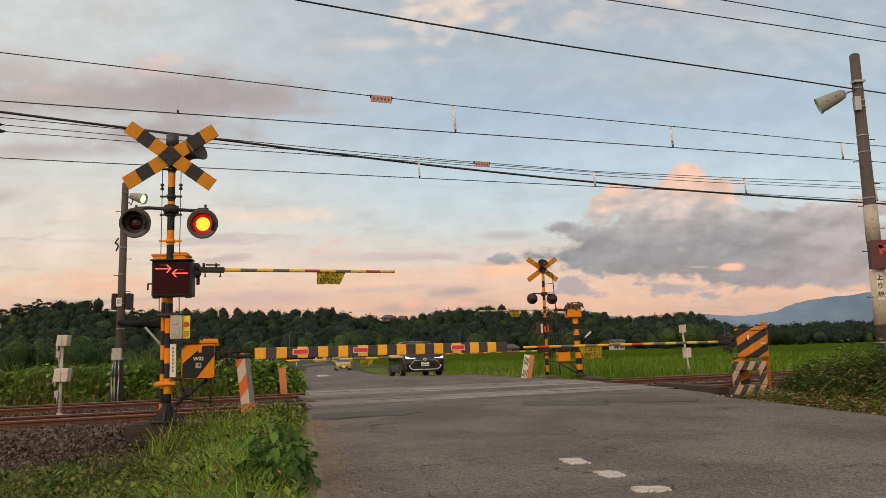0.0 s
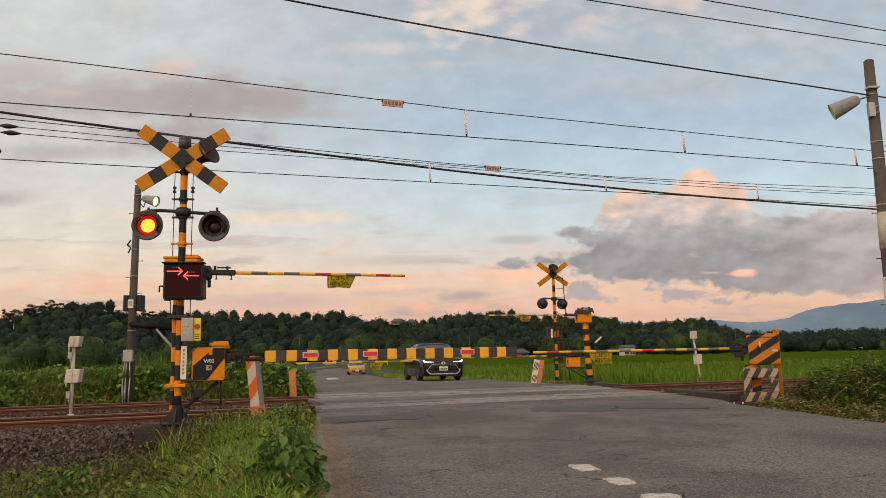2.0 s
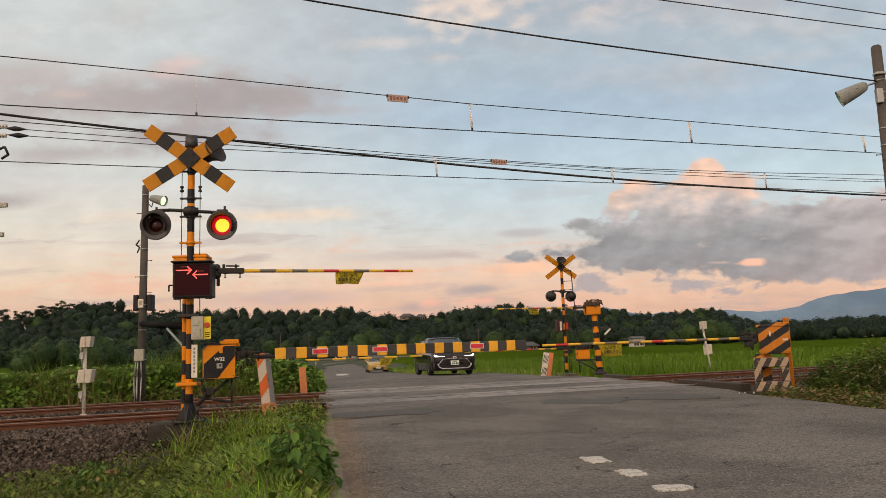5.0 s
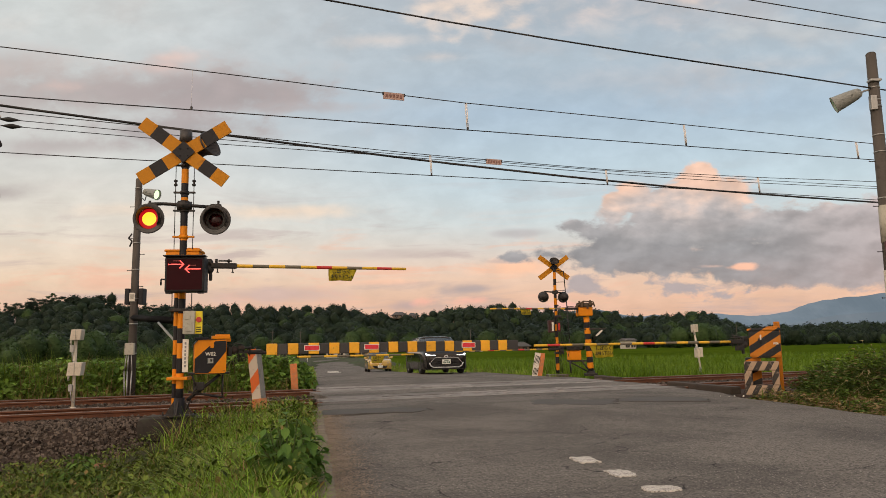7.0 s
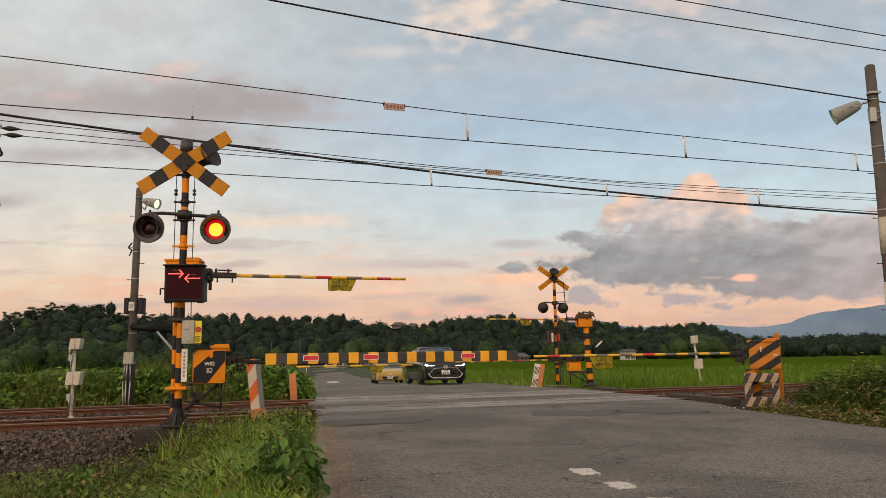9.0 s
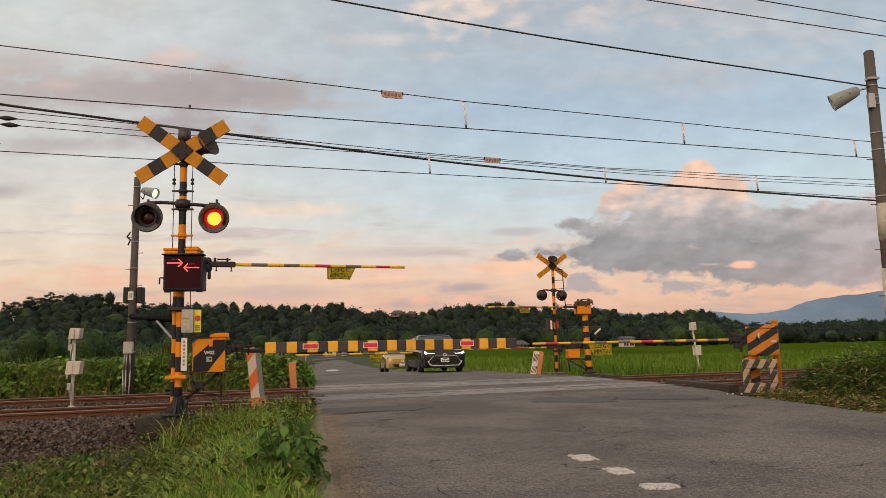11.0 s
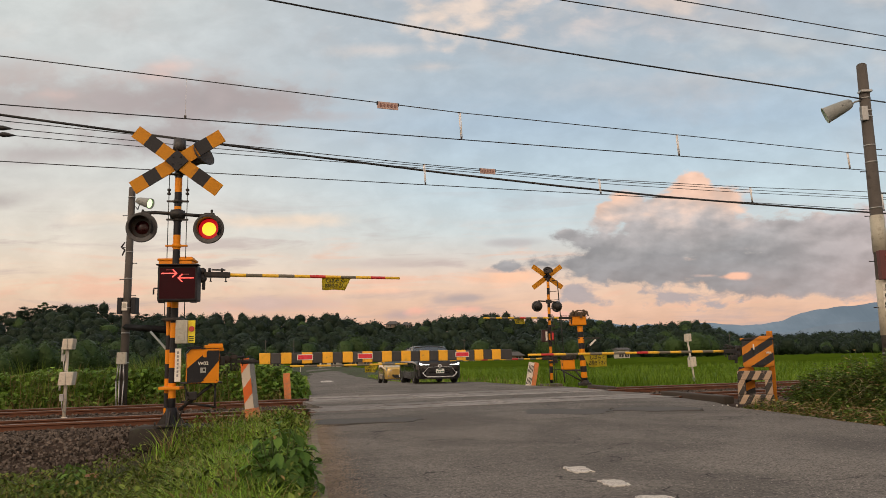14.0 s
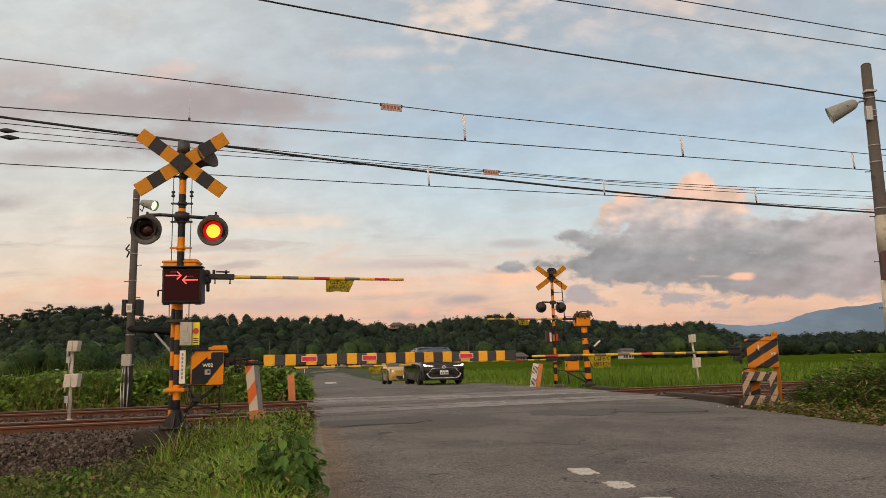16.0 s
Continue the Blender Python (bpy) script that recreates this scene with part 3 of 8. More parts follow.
def ground_material():
    m = bpy.data.materials.new("grassy_soil")
    m.use_nodes = True
    nt = m.node_tree
    b = nt.nodes["Principled BSDF"]
    tc = nt.nodes.new("ShaderNodeTexCoord")
    p = tc.outputs["Object"]
    wide, mid, fine = noi(nt, p, 0.05, 5), noi(nt, p, 1.2, 6, 0.6), noi(nt, p, 25, 4)
    col = mixc(nt, span(nt, mid, 0.4, 0.6), (0.045, 0.075, 0.018), (0.085, 0.075, 0.032))
    col = mixc(nt, mth(nt, "MULTIPLY", span(nt, wide, 0.45, 0.6), 0.6), col, (0.07, 0.135, 0.022))
    col = mixc(nt, span(nt, fine, 0.35, 0.7), (0.022, 0.028, 0.010), col)
    lk(nt, col, b.inputs["Base Color"])
    b.inputs["Roughness"].default_value = 0.95
    bp = nt.nodes.new("ShaderNodeBump")
    bp.inputs["Distance"].default_value = 0.05
    lk(nt, fine, bp.inputs["Height"])
    lk(nt, bp.outputs[0], b.inputs["Normal"])
    return m


def edge_at(n, edge):
    """Where the line across the plan at n meets an edge of the road."""
    lo, hi = -60.0, 400.0
    for _ in range(50):
        mid = (lo + hi) / 2
        if across(edge(mid), mid) < n:
            lo = mid
        else:
            hi = mid
    return Vector((edge(lo), lo, 0))


def build_road():
    for name, rows, label in (
            ("road_near", [-28, -20, -14, -9, -5, -2, *[0.5 * i for i in range(0, 27)], 13.4, DECK[0] - 0.02], "worn grey asphalt road with cracks and pale stones"),
            ("road_far", [DECK[1] + 0.02, *[20.5 + 0.75 * i for i in range(40)], *range(52, 130, 6), 150, 190, 260, 330], "worn grey asphalt road running down between fields")):
        cols = 18
        vs, fs = [], []
        for n in rows:
            a, b = edge_at(n, left_edge), edge_at(n, right_edge)
            for i in range(cols + 1):
                p = a.lerp(b, i / cols)
                rag = 0.09 * noise.noise((n * 1.7, i * 3.1, 2)) + 0.05 * noise.noise((n * 5, i, 5)) if i in (0, cols) else 0.0
                z = road_z(p.y) + 0.012 * noise.noise((p.x * 0.5, p.y * 0.5, 1)) * (1 if abs(n - 17) > 4 else 0.2)
                z -= 0.03 * (abs(2 * i / cols - 1) ** 3) * (0 if 12 < n < 22 else 1)
                vs.append((p.x + rag, p.y, z))
        w = cols + 1
        for j in range(len(rows) - 1):
            for i in range(cols):
                fs.append((j * w + i, j * w + i + 1, (j + 1) * w + i + 1, (j + 1) * w + i))
        # a skirt gives the sheet its thickness
        base = len(vs)
        rim = [(j * w) for j in range(len(rows))] + [(len(rows) - 1) * w + i for i in range(1, w)] + [j * w + cols for j in range(len(rows) - 2, -1, -1)] + [i for i in range(cols - 1, 0, -1)]
        for k in rim:
            x, y, z = vs[k]
            vs.append((x, y, z - 0.2))
        for k in range(len(rim)):
            l = (k + 1) % len(rim)
            fs.append((rim[k], rim[l], base + l, base + k))
        me = bpy.data.meshes.new(name)
        me.from_pydata(vs, [], fs)
        me.materials.append(ASPHALT)
        tagged(new(name, me), label, "road", kind="structure")


def rail_profile(bm, n, a0, a1, ztop, paved=False):
    """A flat-bottomed rail along the railway."""
    sec = [(-0.061, 0), (0.061, 0), (0.061, 0.012), (0.009, 0.028), (0.009, 0.105), (0.033, 0.118), (0.033, 0.146), (0.026, 0.153), (-0.026, 0.153),
           (-0.033, 0.146), (-0.033, 0.118), (-0.009, 0.105), (-0.009, 0.028), (-0.061, 0.012)]
    p = [bm.verts.new(at(a0, n + o, ztop - 0.153 + h)) for o, h in sec]
    q = [bm.verts.new(at(a1, n + o, ztop - 0.153 + h)) for o, h in sec]
    k = len(sec)
    for i in range(k):
        f = bm.faces.new((p[i], p[(i + 1) % k], q[(i + 1) % k], q[i]))
        f.material_index = (3 if paved else 1) if i in (6, 7, 8) else (2 if paved else 0)
    bm.faces.new(p[::-1])
    bm.faces.new(q)


def build_tracks():
    for k, n in enumerate(TRACKS):
        track = thing("railway_track", Matrix(), "rusty narrow-gauge railway track on concrete sleepers", "track", "double track")
        for s in (-0.5335, 0.5335):
            bm = bmesh.new()
            m0, m1 = along(*edge_at(n, left_edge)[:2]), along(*edge_at(n, right_edge)[:2])
            for a0, a1, paved in ((-70, m0, False), (m0, m1, True), (m1, 120, False)):
                rail_profile(bm, n + s, a0, a1, 0.012 if not paved else 0.004, paved)
            part("rail", bm, [RAIL_RUST, RAIL_TOP, GROOVE, RAIL_WORN], track, "rusty steel rail with a worn bright head")
        bm = bmesh.new()
        box(bm, (0, 0, 0), (0.22, 2.0, 0.16), bev=0.02)
        me = finish(bm, "sleeper", [SLEEPER])
        a = -13.0
        while a < 32:
            p = at(a, n, -0.225)
            if not (left_edge(p.y) - 0.5 < p.x < right_edge(p.y) + 0.4):
                ob = new("sleeper", me)
                ob.parent = track
                ob.matrix_world = Matrix.Translation(p) @ Matrix.Rotation(ANG, 4, "Z")
            a += 0.64


def bed_z(n):
    return lerps(n, [(11.2, -0.80), (12.0, -0.62), (13.2, -0.16), (13.9, -0.11), (16.4, -0.10), (17.0, -0.13), (17.6, -0.10), (20.1, -0.11), (20.7, -0.2), (21.6, -0.5)])


def build_ballast():
    """Bed of crushed stone: a rough sheet, and loose stones where the camera sees them."""
    rng = random.Random(3)
    for name, a0, a1 in (("ballast_west", -60, 0), ("ballast_east", 0, 100)):
        av = [a0 + (a1 - a0) * i / 150 for i in range(151)]
        nv = [11.5 + 10.2 * i / 44 for i in range(45)]
        vs = []
        for a in av:
            for n in nv:
                p = at(a, n)
                inside = left_edge(p.y) < p.x < right_edge(p.y)
                z = bed_z(n) + 0.03 * noise.noise((a * 6, n * 6, 0)) + 0.03 * noise.noise((a, n, 4))
                if p.x > right_edge(p.y) - 0.2 and n < 13.6:
                    z -= 0.25 * sm(13.6 - n, 0, 0.8)
                vs.append((p.x, p.y, -0.4 if inside else z))
        w = len(nv)
        fs = [(j * w + i, j * w + i + 1, (j + 1) * w + i + 1, (j + 1) * w + i) for j in range(150) for i in range(w - 1)]
        me = bpy.data.meshes.new(name)
        me.from_pydata(vs, [], fs)
        me.materials.append(BED)
        tagged(new(name, me), "bed of rust-stained crushed stone under the rails", "ballast", kind="structure")
    vs, fs = [], []
    for side, count in ((-1, 42000), (1, 7000)):
        for _ in range(count):
            a = rng.uniform(-9.5, 3.2) if side < 0 else rng.uniform(11, 30)
            n = rng.uniform(11.4, 20.9) if rng.random() < 0.45 else rng.uniform(11.4, 14.1)
            if side > 0:
                n = rng.uniform(13.6, 21)
            p = at(a, n)
            if left_edge(p.y) - 0.1 < p.x < right_edge(p.y) + 0.1:
                continue
            r = rng.uniform(0.016, 0.040)
            z = bed_z(n) + rng.uniform(-0.01, 0.02)
            if min(abs(n - m - k) for m in TRACKS for k in (-0.5335, 0.5335)) < 0.09:
                continue
            q = Euler((rng.uniform(0, 6), rng.uniform(0, 6), rng.uniform(0, 6))).to_matrix()
            k = len(vs)
            for o in ((1, 0, 0), (-1, 0, 0), (0, 1, 0), (0, -1, 0), (0, 0, 1), (0, 0, -1)):
                v = q @ (Vector(o) * r * rng.uniform(0.7, 1.35))
                vs.append((p.x + v.x, p.y + v.y, z + v.z))
            fs += [(k + i, k + j, k + l) for i, j, l in ((0, 2, 4), (2, 1, 4), (1, 3, 4), (3, 0, 4), (2, 0, 5), (1, 2, 5), (3, 1, 5), (0, 3, 5))]
    me = bpy.data.meshes.new("ballast_stones")
    me.from_pydata(vs, [], fs)
    me.materials.append(STONE)
    tagged(new("ballast_stones", me), "loose rust-brown crushed stones between the rails", "stones", kind="stuff")


def build_deck():
    """Crossing deck: paved strips between and beside the rails, with open grooves at the rails."""
    deck = tagged(new("crossing_deck"), "grey panelled level crossing deck between the rails", "road", kind="structure")
    edges = [DECK[0]]
    for n in TRACKS:
        for s in (-0.5335, 0.5335):
            edges += [n + s - (0.095 if s > 0 else 0.045), n + s + (0.045 if s > 0 else 0.095)]
    edges.append(DECK[1])
    for i in range(0, len(edges), 2):
        n0, n1 = edges[i], edges[i + 1]
        a0 = along(*edge_at((n0 + n1) / 2, left_edge)[:2]) + 0.05
        a1 = along(*edge_at((n0 + n1) / 2, right_edge)[:2]) - 0.05
        count = max(int((a1 - a0) / 1.25), 1)
        lanes = [(n0, n1)] if n1 - n0 < 0.9 else ([(n0, (n0 + n1) / 2 - 0.004), ((n0 + n1) / 2 + 0.012, n1)] if n1 - n0 < 1.5 else [(n0, n0 + 0.55), (n0 + 0.556, n1 - 0.556), (n1 - 0.55, n1)])
        for li, (m0, m1) in enumerate(lanes):
            wide = m1 - m0 > 1.2 or (len(lanes) == 2 and li == 1) or (len(lanes) == 1 and i == 0)
            steps = 1 if wide else count
            for j in range(steps):
                p0, p1 = a0 + (a1 - a0) * j / steps + 0.004, a0 + (a1 - a0) * (j + 1) / steps - 0.004
                bm = bmesh.new()
                box(bm, (0, 0, 0), (p1 - p0, m1 - m0, 0.2), bev=0.006)
                ob = part("paving" if wide else "panel", bm, [ASPHALT if wide else PANEL], deck)
                ob.matrix_world = Matrix.Translation(at((p0 + p1) / 2, (m0 + m1) / 2, -0.1 + 0.004 * ((j * 7 + li * 3 + i) % 3 - 1))) @ Matrix.Rotation(ANG, 4, "Z")


def build_road_marks():
    """Worn dashes, a white arrow stub down the road and newer patches of asphalt."""
    rng = random.Random(9)

    def scrap(name, cx, cy, lx, ly, rz, mat, label, cat, z=0.006, n=26, rough=0.16):
        vs = []
        for i in range(n):
            w = 2 * math.pi * i / n
            k = 1 / max(abs(math.cos(w)), abs(math.sin(w))) ** 0.8
            vs.append((lx / 2 * k * math.cos(w) * rng.uniform(1 - rough, 1 + rough), ly / 2 * k * math.sin(w) * rng.uniform(1 - rough, 1 + rough)))
        bm = bmesh.new()
        lo = [bm.verts.new((x, y, -0.05)) for x, y in vs]
        hi = [bm.verts.new((x, y, 0)) for x, y in vs]
        bm.faces.new(hi)
        for i in range(n):
            bm.faces.new((lo[i], lo[(i + 1) % n], hi[(i + 1) % n], hi[i]))
        solid(name, bm, [mat], label, cat, "road markings" if cat == "marking" else "", "structure", pose(cx, cy, road_z(cy) + z, 0, 0, rz))

    for cx, cy, lx, ly in ((1.10, 6.78, 0.20, 0.34), (1.26, 6.05, 0.19, 0.30), (1.39, 5.40, 0.26, 0.20)):
        scrap("road_marking", cx, cy, lx, ly, 8, MARKING, "worn white painted dash on the asphalt", "marking")
    vs, fs = [], []
    n = 130
    for i in range(n + 1):
        y = 2.5 + 10.2 * i / n
        x = left_edge(y)
        wide = 0.09 + 0.06 * noise.noise((y * 1.3, 0, 0)) + 0.03 * noise.noise((y * 5, 1, 0))
        vs += [(x - 0.25, y, -0.05), (x - 0.02, y, 0.012), (x + wide * 0.6, y, 0.008), (x + wide, y, -0.014)]
    for i in range(n):
        for k in range(3):
            fs.append((i * 4 + k, i * 4 + k + 1, (i + 1) * 4 + k + 1, (i + 1) * 4 + k))
    me = bpy.data.meshes.new("edge_soil")
    me.from_pydata(vs, [], fs)
    me.materials.append(SOIL_PALE)
    tagged(new("edge_soil", me), "brown grit washed along the road edge", "soil", kind="structure")
    # loose grit thinning out over the asphalt
    vs, fs = [], []
    for _ in range(20000):
        y = 2.6 + 10.2 * rng.random() ** 1.2
        x, r = left_edge(y) + abs(rng.gauss(0, 0.17)), rng.uniform(0.003, 0.009)
        k, w = len(vs), rng.uniform(0, 6.28)
        z = road_z(y) + 0.001
        vs += [(x + r * math.cos(w + q), y + r * math.sin(w + q), z) for q in (0, 2.1, 4.2)] + [(x, y, z + r * 0.8)]
        fs += [(k, k + 1, k + 3), (k + 1, k + 2, k + 3), (k + 2, k, k + 3)]
    me = bpy.data.meshes.new("road_grit")
    me.from_pydata(vs, [], fs)
    me.materials.append(SOIL_PALE)
    tagged(new("road_grit", me), "loose brown grit along the asphalt's edge", "grit", kind="stuff")
    scrap("asphalt_patch", -1.45, 12.35, 1.9, 0.95, 12, PATCH, "dark newer patch of asphalt", "patch", 0.007)
    scrap("asphalt_patch", 2.05, 13.5, 1.55, 1.25, -14, PATCH, "dark newer patch of asphalt", "patch", 0.007)
    scrap("asphalt_patch", 3.7, 13.75, 1.6, 1.0, -14, PATCH, "dark newer patch of asphalt", "patch", 0.007)
    scrap("road_marking", -8.9, 55.0, 0.8, 4.5, 11, MARKING, "worn white road marking beyond the crossing", "marking", 0.02)


def build_kerbs():
    """Worn beams that edge the crossing on its right-hand side."""
    for (x0, y0), (x1, y1) in (((5.16, 18.5), (5.74, 15.85)), ((4.22, 23.0), (4.5, 21.35))):
        d = Vector((x1 - x0, y1 - y0, 0))
        bm = bmesh.new()
        box(bm, (0, 0, 0), (0.24, d.length, 0.16), bev=0.025)
        solid("kerb_beam", bm, [material("brown_worn_beam", (0.052, 0.039, 0.030), 0.9, vary=0.4, scale=3, grain=40, bump=0.006)], "brown weathered edge beam beside the crossing deck", "beam", "kerb beams", m=Matrix.Translation(((x0 + x1) / 2, (y0 + y1) / 2, 0.0)) @ Matrix.Rotation(math.atan2(-d.x, d.y), 4, "Z"))
    rng = random.Random(8)
    for k in range(4):
        bm = bmesh.new()
        bmesh.ops.create_icosphere(bm, subdivisions=1, radius=0.009 + 0.003 * k)
        for v in bm.verts:
            v.co *= rng.uniform(0.7, 1.2)
        solid("stone_chip", bm, [WHITE], "small pale stone chip on the asphalt", "stone", "stone chips", m=pose(4.80 + 0.13 * k, 14.05 - 0.08 * (k % 2), 0.02))


build_ground()
build_kerbs()
build_road()
build_tracks()
build_ballast()


# ---- crossing equipment ----
def yb(k, first=0):
    return [(1, (i + first) % 2) for i in range(k)]


def text_mesh(name, body, size, parent, m, mat, extrude=0.002):
    cu = bpy.data.curves.new(name, "FONT")
    cu.body, cu.size, cu.extrude, cu.align_x, cu.align_y = body, size, extrude, "CENTER", "CENTER"
    cu.offset = size * 0.022
    tmp = bpy.data.objects.new(name, cu)
    me = bpy.data.meshes.new_from_object(tmp)
    bpy.data.objects.remove(tmp)
    me.materials.append(mat)
    ob = new(name, me)
    ob.parent = parent
    ob.matrix_local = m
    return ob


def crossbuck(parent, z, y, length, wide, front):
    for sgn in (1, -1):
        bm = bmesh.new()
        seg = length / 7
        for i in range(7):
            box(bm, ((i - 3) * seg, 0, 0), (seg, 0.028, wide), (i % 2) if front else 0, bev=0.0)
        bmesh.ops.remove_doubles(bm, verts=bm.verts, dist=0.0005)
        ob = part("cross_arm", bm, [BOARD_AMBER, BLACK], parent, "amber and black striped cross board" if front else "amber back of a cross board")
        ob.matrix_local = Matrix.Translation((0, y - (0.03 if sgn > 0 else 0), z)) @ Matrix.Rotation(radians(36 if sgn > 0 else (-33 if front else -36)), 4, "Y")
    bm = bmesh.new()
    box(bm, (0, 0, 0), (0.24, 0.02, 0.24), ry=45, bev=0.004)
    for sx in (-1, 1):
        for sz in (-1, 1):
            rod(bm, (0.055 * sx, -0.012, 0.055 * sz), (0.055 * sx, -0.026, 0.055 * sz), 0.012, n=8)
    ob = part("hub_plate", bm, [BLACK], parent)
    ob.matrix_local = Matrix.Translation((0, y - 0.055, z))


LAMP_DISCS = []


def signal_lamp(parent, x, z, y, back=False, size=0.225):
    bm = bmesh.new()
    t = Matrix.Translation((0, 0, 0)) @ Matrix.Rotation(radians(90), 4, "X")
    # round dark backboard with a rolled rim and an opening for the lamp
    lathe(bm, [(size * 0.70, 0.02), (size * 0.74, 0.03), (size * 0.93, 0.018), (size, 0.028), (size * 1.01, 0.0), (size * 0.97, -0.03), (size * 0.76, -0.05), (size * 0.70, 0.02)], 32, t)
    board = part("lamp_board", bm, [LAMP_BODY], parent)
    board.matrix_local = Matrix.Translation((x, y, z))
    bm = bmesh.new()
    lathe(bm, [(size * 0.74, -0.04), (size * 0.76, -0.20), (size * 0.6, -0.29), (size * 0.2, -0.33), (0, -0.335)], 24, t)
    part("lamp_housing", bm, [BLACK_STEEL], board)
    # the hood: most of a tube, open below
    bm = bmesh.new()
    n, arc = 20, radians(125)
    rows = []
    for r in (size * 0.735, size * 0.70):
        for d in (0.01, -0.15):
            rows.append([bm.verts.new((r * math.sin(-arc + 2 * arc * i / n), d * (0.35 + 0.65 * (math.cos(-arc + 2 * arc * i / n) * 0.5 + 0.5)) if d < 0 else d, r * math.cos(-arc + 2 * arc * i / n))) for i in range(n + 1)])
    for a, b in ((0, 1), (3, 2), (1, 3), (2, 0)):
        for i in range(n):
            bm.faces.new((rows[a][i], rows[a][i + 1], rows[b][i + 1], rows[b][i]))
    part("lamp_hood", bm, [BLACK_STEEL], board)
    if not back:
        # a disc with a lit face and a dark face, which turns over in its housing
        bm = bmesh.new()
        r = size * 0.69
        lathe(bm, [(0, 0.014), (r * 0.4, 0.013), (r * 0.66, 0.011)], 28, t, 0)
        lathe(bm, [(r * 0.66, 0.011), (r * 0.9, 0.008), (r, 0.002), (r, -0.002)], 28, t, 1)
        lathe(bm, [(r, -0.002), (r * 0.78, -0.004), (r * 0.66, -0.006)], 28, t, 3)
        lathe(bm, [(r * 0.66, -0.006), (r * 0.5, -0.02), (0, -0.034)], 28, t, 2)
        disc = part("lamp_disc", bm, [LAMP_ON, LAMP_RIM, LENS_DARK, BLACK_STEEL], board, "red signal lens")
        disc.location = (0, 0.035, 0)
        LAMP_DISCS.append(disc)
    return board


LAMP_BODY = material("lamp_board_grey", (0.045, 0.042, 0.044), 0.5, vary=0.3, scale=6, grain=40, dirt=(0.10, 0.09, 0.085), dirt_amount=0.3)
M_SIGNAL = pose(-4.075, 11.13, 0, 0, 0, 7)


def build_near_signal():
    s = thing("crossing_signal", M_SIGNAL, "amber and black crossing signal post with red lamps, lit arrows", "signal")
    bm = bmesh.new()
    banded(bm, (0, -0.02, -0.30), (0, 0, 0.34), 0.080, 0.078, [(1, 1)])
    part("post_sleeve", bm, [AMBER, BLACK], s, "black lower sleeve of the post")
    bm = bmesh.new()
    banded(bm, (0, 0, 0.256), (0, 0, 4.198), 0.056, 0.053, yb(18, 1))
    part("post", bm, [AMBER, BLACK], s, "amber and black banded steel post")
    bm = bmesh.new()
    banded(bm, (-0.105, 0.15, -0.05), (-0.105, 0.15, 2.45), 0.044, 0.044, [(1.8, 0), *yb(10, 1)])
    part("rear_post", bm, [AMBER, BLACK], s)
    bm = bmesh.new()
    rod(bm, (0, 0, 4.18), (0, 0, 4.36), 0.098, 0.09, 18)
    rod(bm, (0, 0, 4.36), (0, 0, 4.385), 0.09, 0.05, 18)
    part("cap", bm, [LAMP_BODY], s)
    crossbuck(s, 4.0, -0.085, 1.535, 0.205, True)
    # horn loudspeaker behind the boards
    bm = bmesh.new()
    t = Matrix.Translation((0.23, 0.10, 4.10)) @ Matrix.Diagonal((0.88, 0.88, 0.88, 1)) @ Matrix.Rotation(radians(62), 4, "Y") @ Matrix.Rotation(radians(25), 4, "X")
    lathe(bm, [(0.05, -0.20), (0.10, -0.14), (0.12, 0.0), (0.17, 0.10), (0.235, 0.17), (0.24, 0.19), (0.22, 0.175), (0.1, 0.02), (0, 0.0)], 24, t)
    rod(bm, (0.02, 0.05, 4.2), (0.26, 0.09, 4.18), 0.02)
    part("horn", bm, [LAMP_BODY], s, "dark grey horn loudspeaker")
    # conduits with spacers
    for sx in (-1, 1):
        bm = bmesh.new()
        rod(bm, (0.135 * sx, 0, 2.45), (0.135 * sx, 0, 3.93), 0.006, n=6)
        for z in (3.58, 3.52):
            rod(bm, (0.135 * sx - 0.024, 0, z), (0.135 * sx + 0.024, 0, z), 0.018, n=8)
        rod(bm, (0.135 * sx, 0, 3.50), (0.135 * sx, 0, 3.60), 0.014, n=8)
        part("conduit", bm, [BLACK_STEEL], s)
    for z, mi in ((3.82, 0), (3.40, 0), (3.12, 0), (2.72, 1)):
        bm = bmesh.new()
        box(bm, (0, -0.01, z), (0.32, 0.045, 0.026), bev=0.006)
        rod(bm, (0, 0, z - 0.025), (0, 0, z + 0.025), 0.066, n=16)
        part("spacer", bm, [AMBER if mi else BLACK_STEEL], s)
    bm = bmesh.new()
    tube(bm, [(-0.52, -0.02, 3.22), (-0.30, -0.02, 3.225), (0, -0.02, 3.205), (0.32, -0.02, 3.18), (0.52, -0.02, 3.175)], 0.026, 8)
    bar = part("lamp_bar", bm, [BLACK_STEEL], s)
    bm = bmesh.new()
    lathe(bm, [(0.06, -0.075), (0.105, -0.05), (0.125, 0.0), (0.105, 0.05), (0.06, 0.075)], 18, Matrix.Translation((0, 0, 3.20)))
    for w in range(6):
        rod(bm, (0.10 * math.cos(w), 0.10 * math.sin(w), 3.14), (0.10 * math.cos(w), 0.10 * math.sin(w), 3.26), 0.012, n=6)
    part("bar_collar", bm, [BLACK_STEEL], bar)
    for x in (-0.50, 0.505):
        bm = bmesh.new()
        rod(bm, (x, -0.02, 3.10), (x, -0.02, 3.27), 0.018, n=8)
        part("hanger", bm, [BLACK_STEEL], bar)
        bm = bmesh.new()
        box(bm, (x * 0.93, -0.02, 3.19), (0.16, 0.07, 0.06), bev=0.015)
        part("bar_joint", bm, [BLACK_STEEL], bar)
    signal_lamp(s, -0.487, 2.985, -0.10)
    signal_lamp(s, 0.482, 2.965, -0.10)
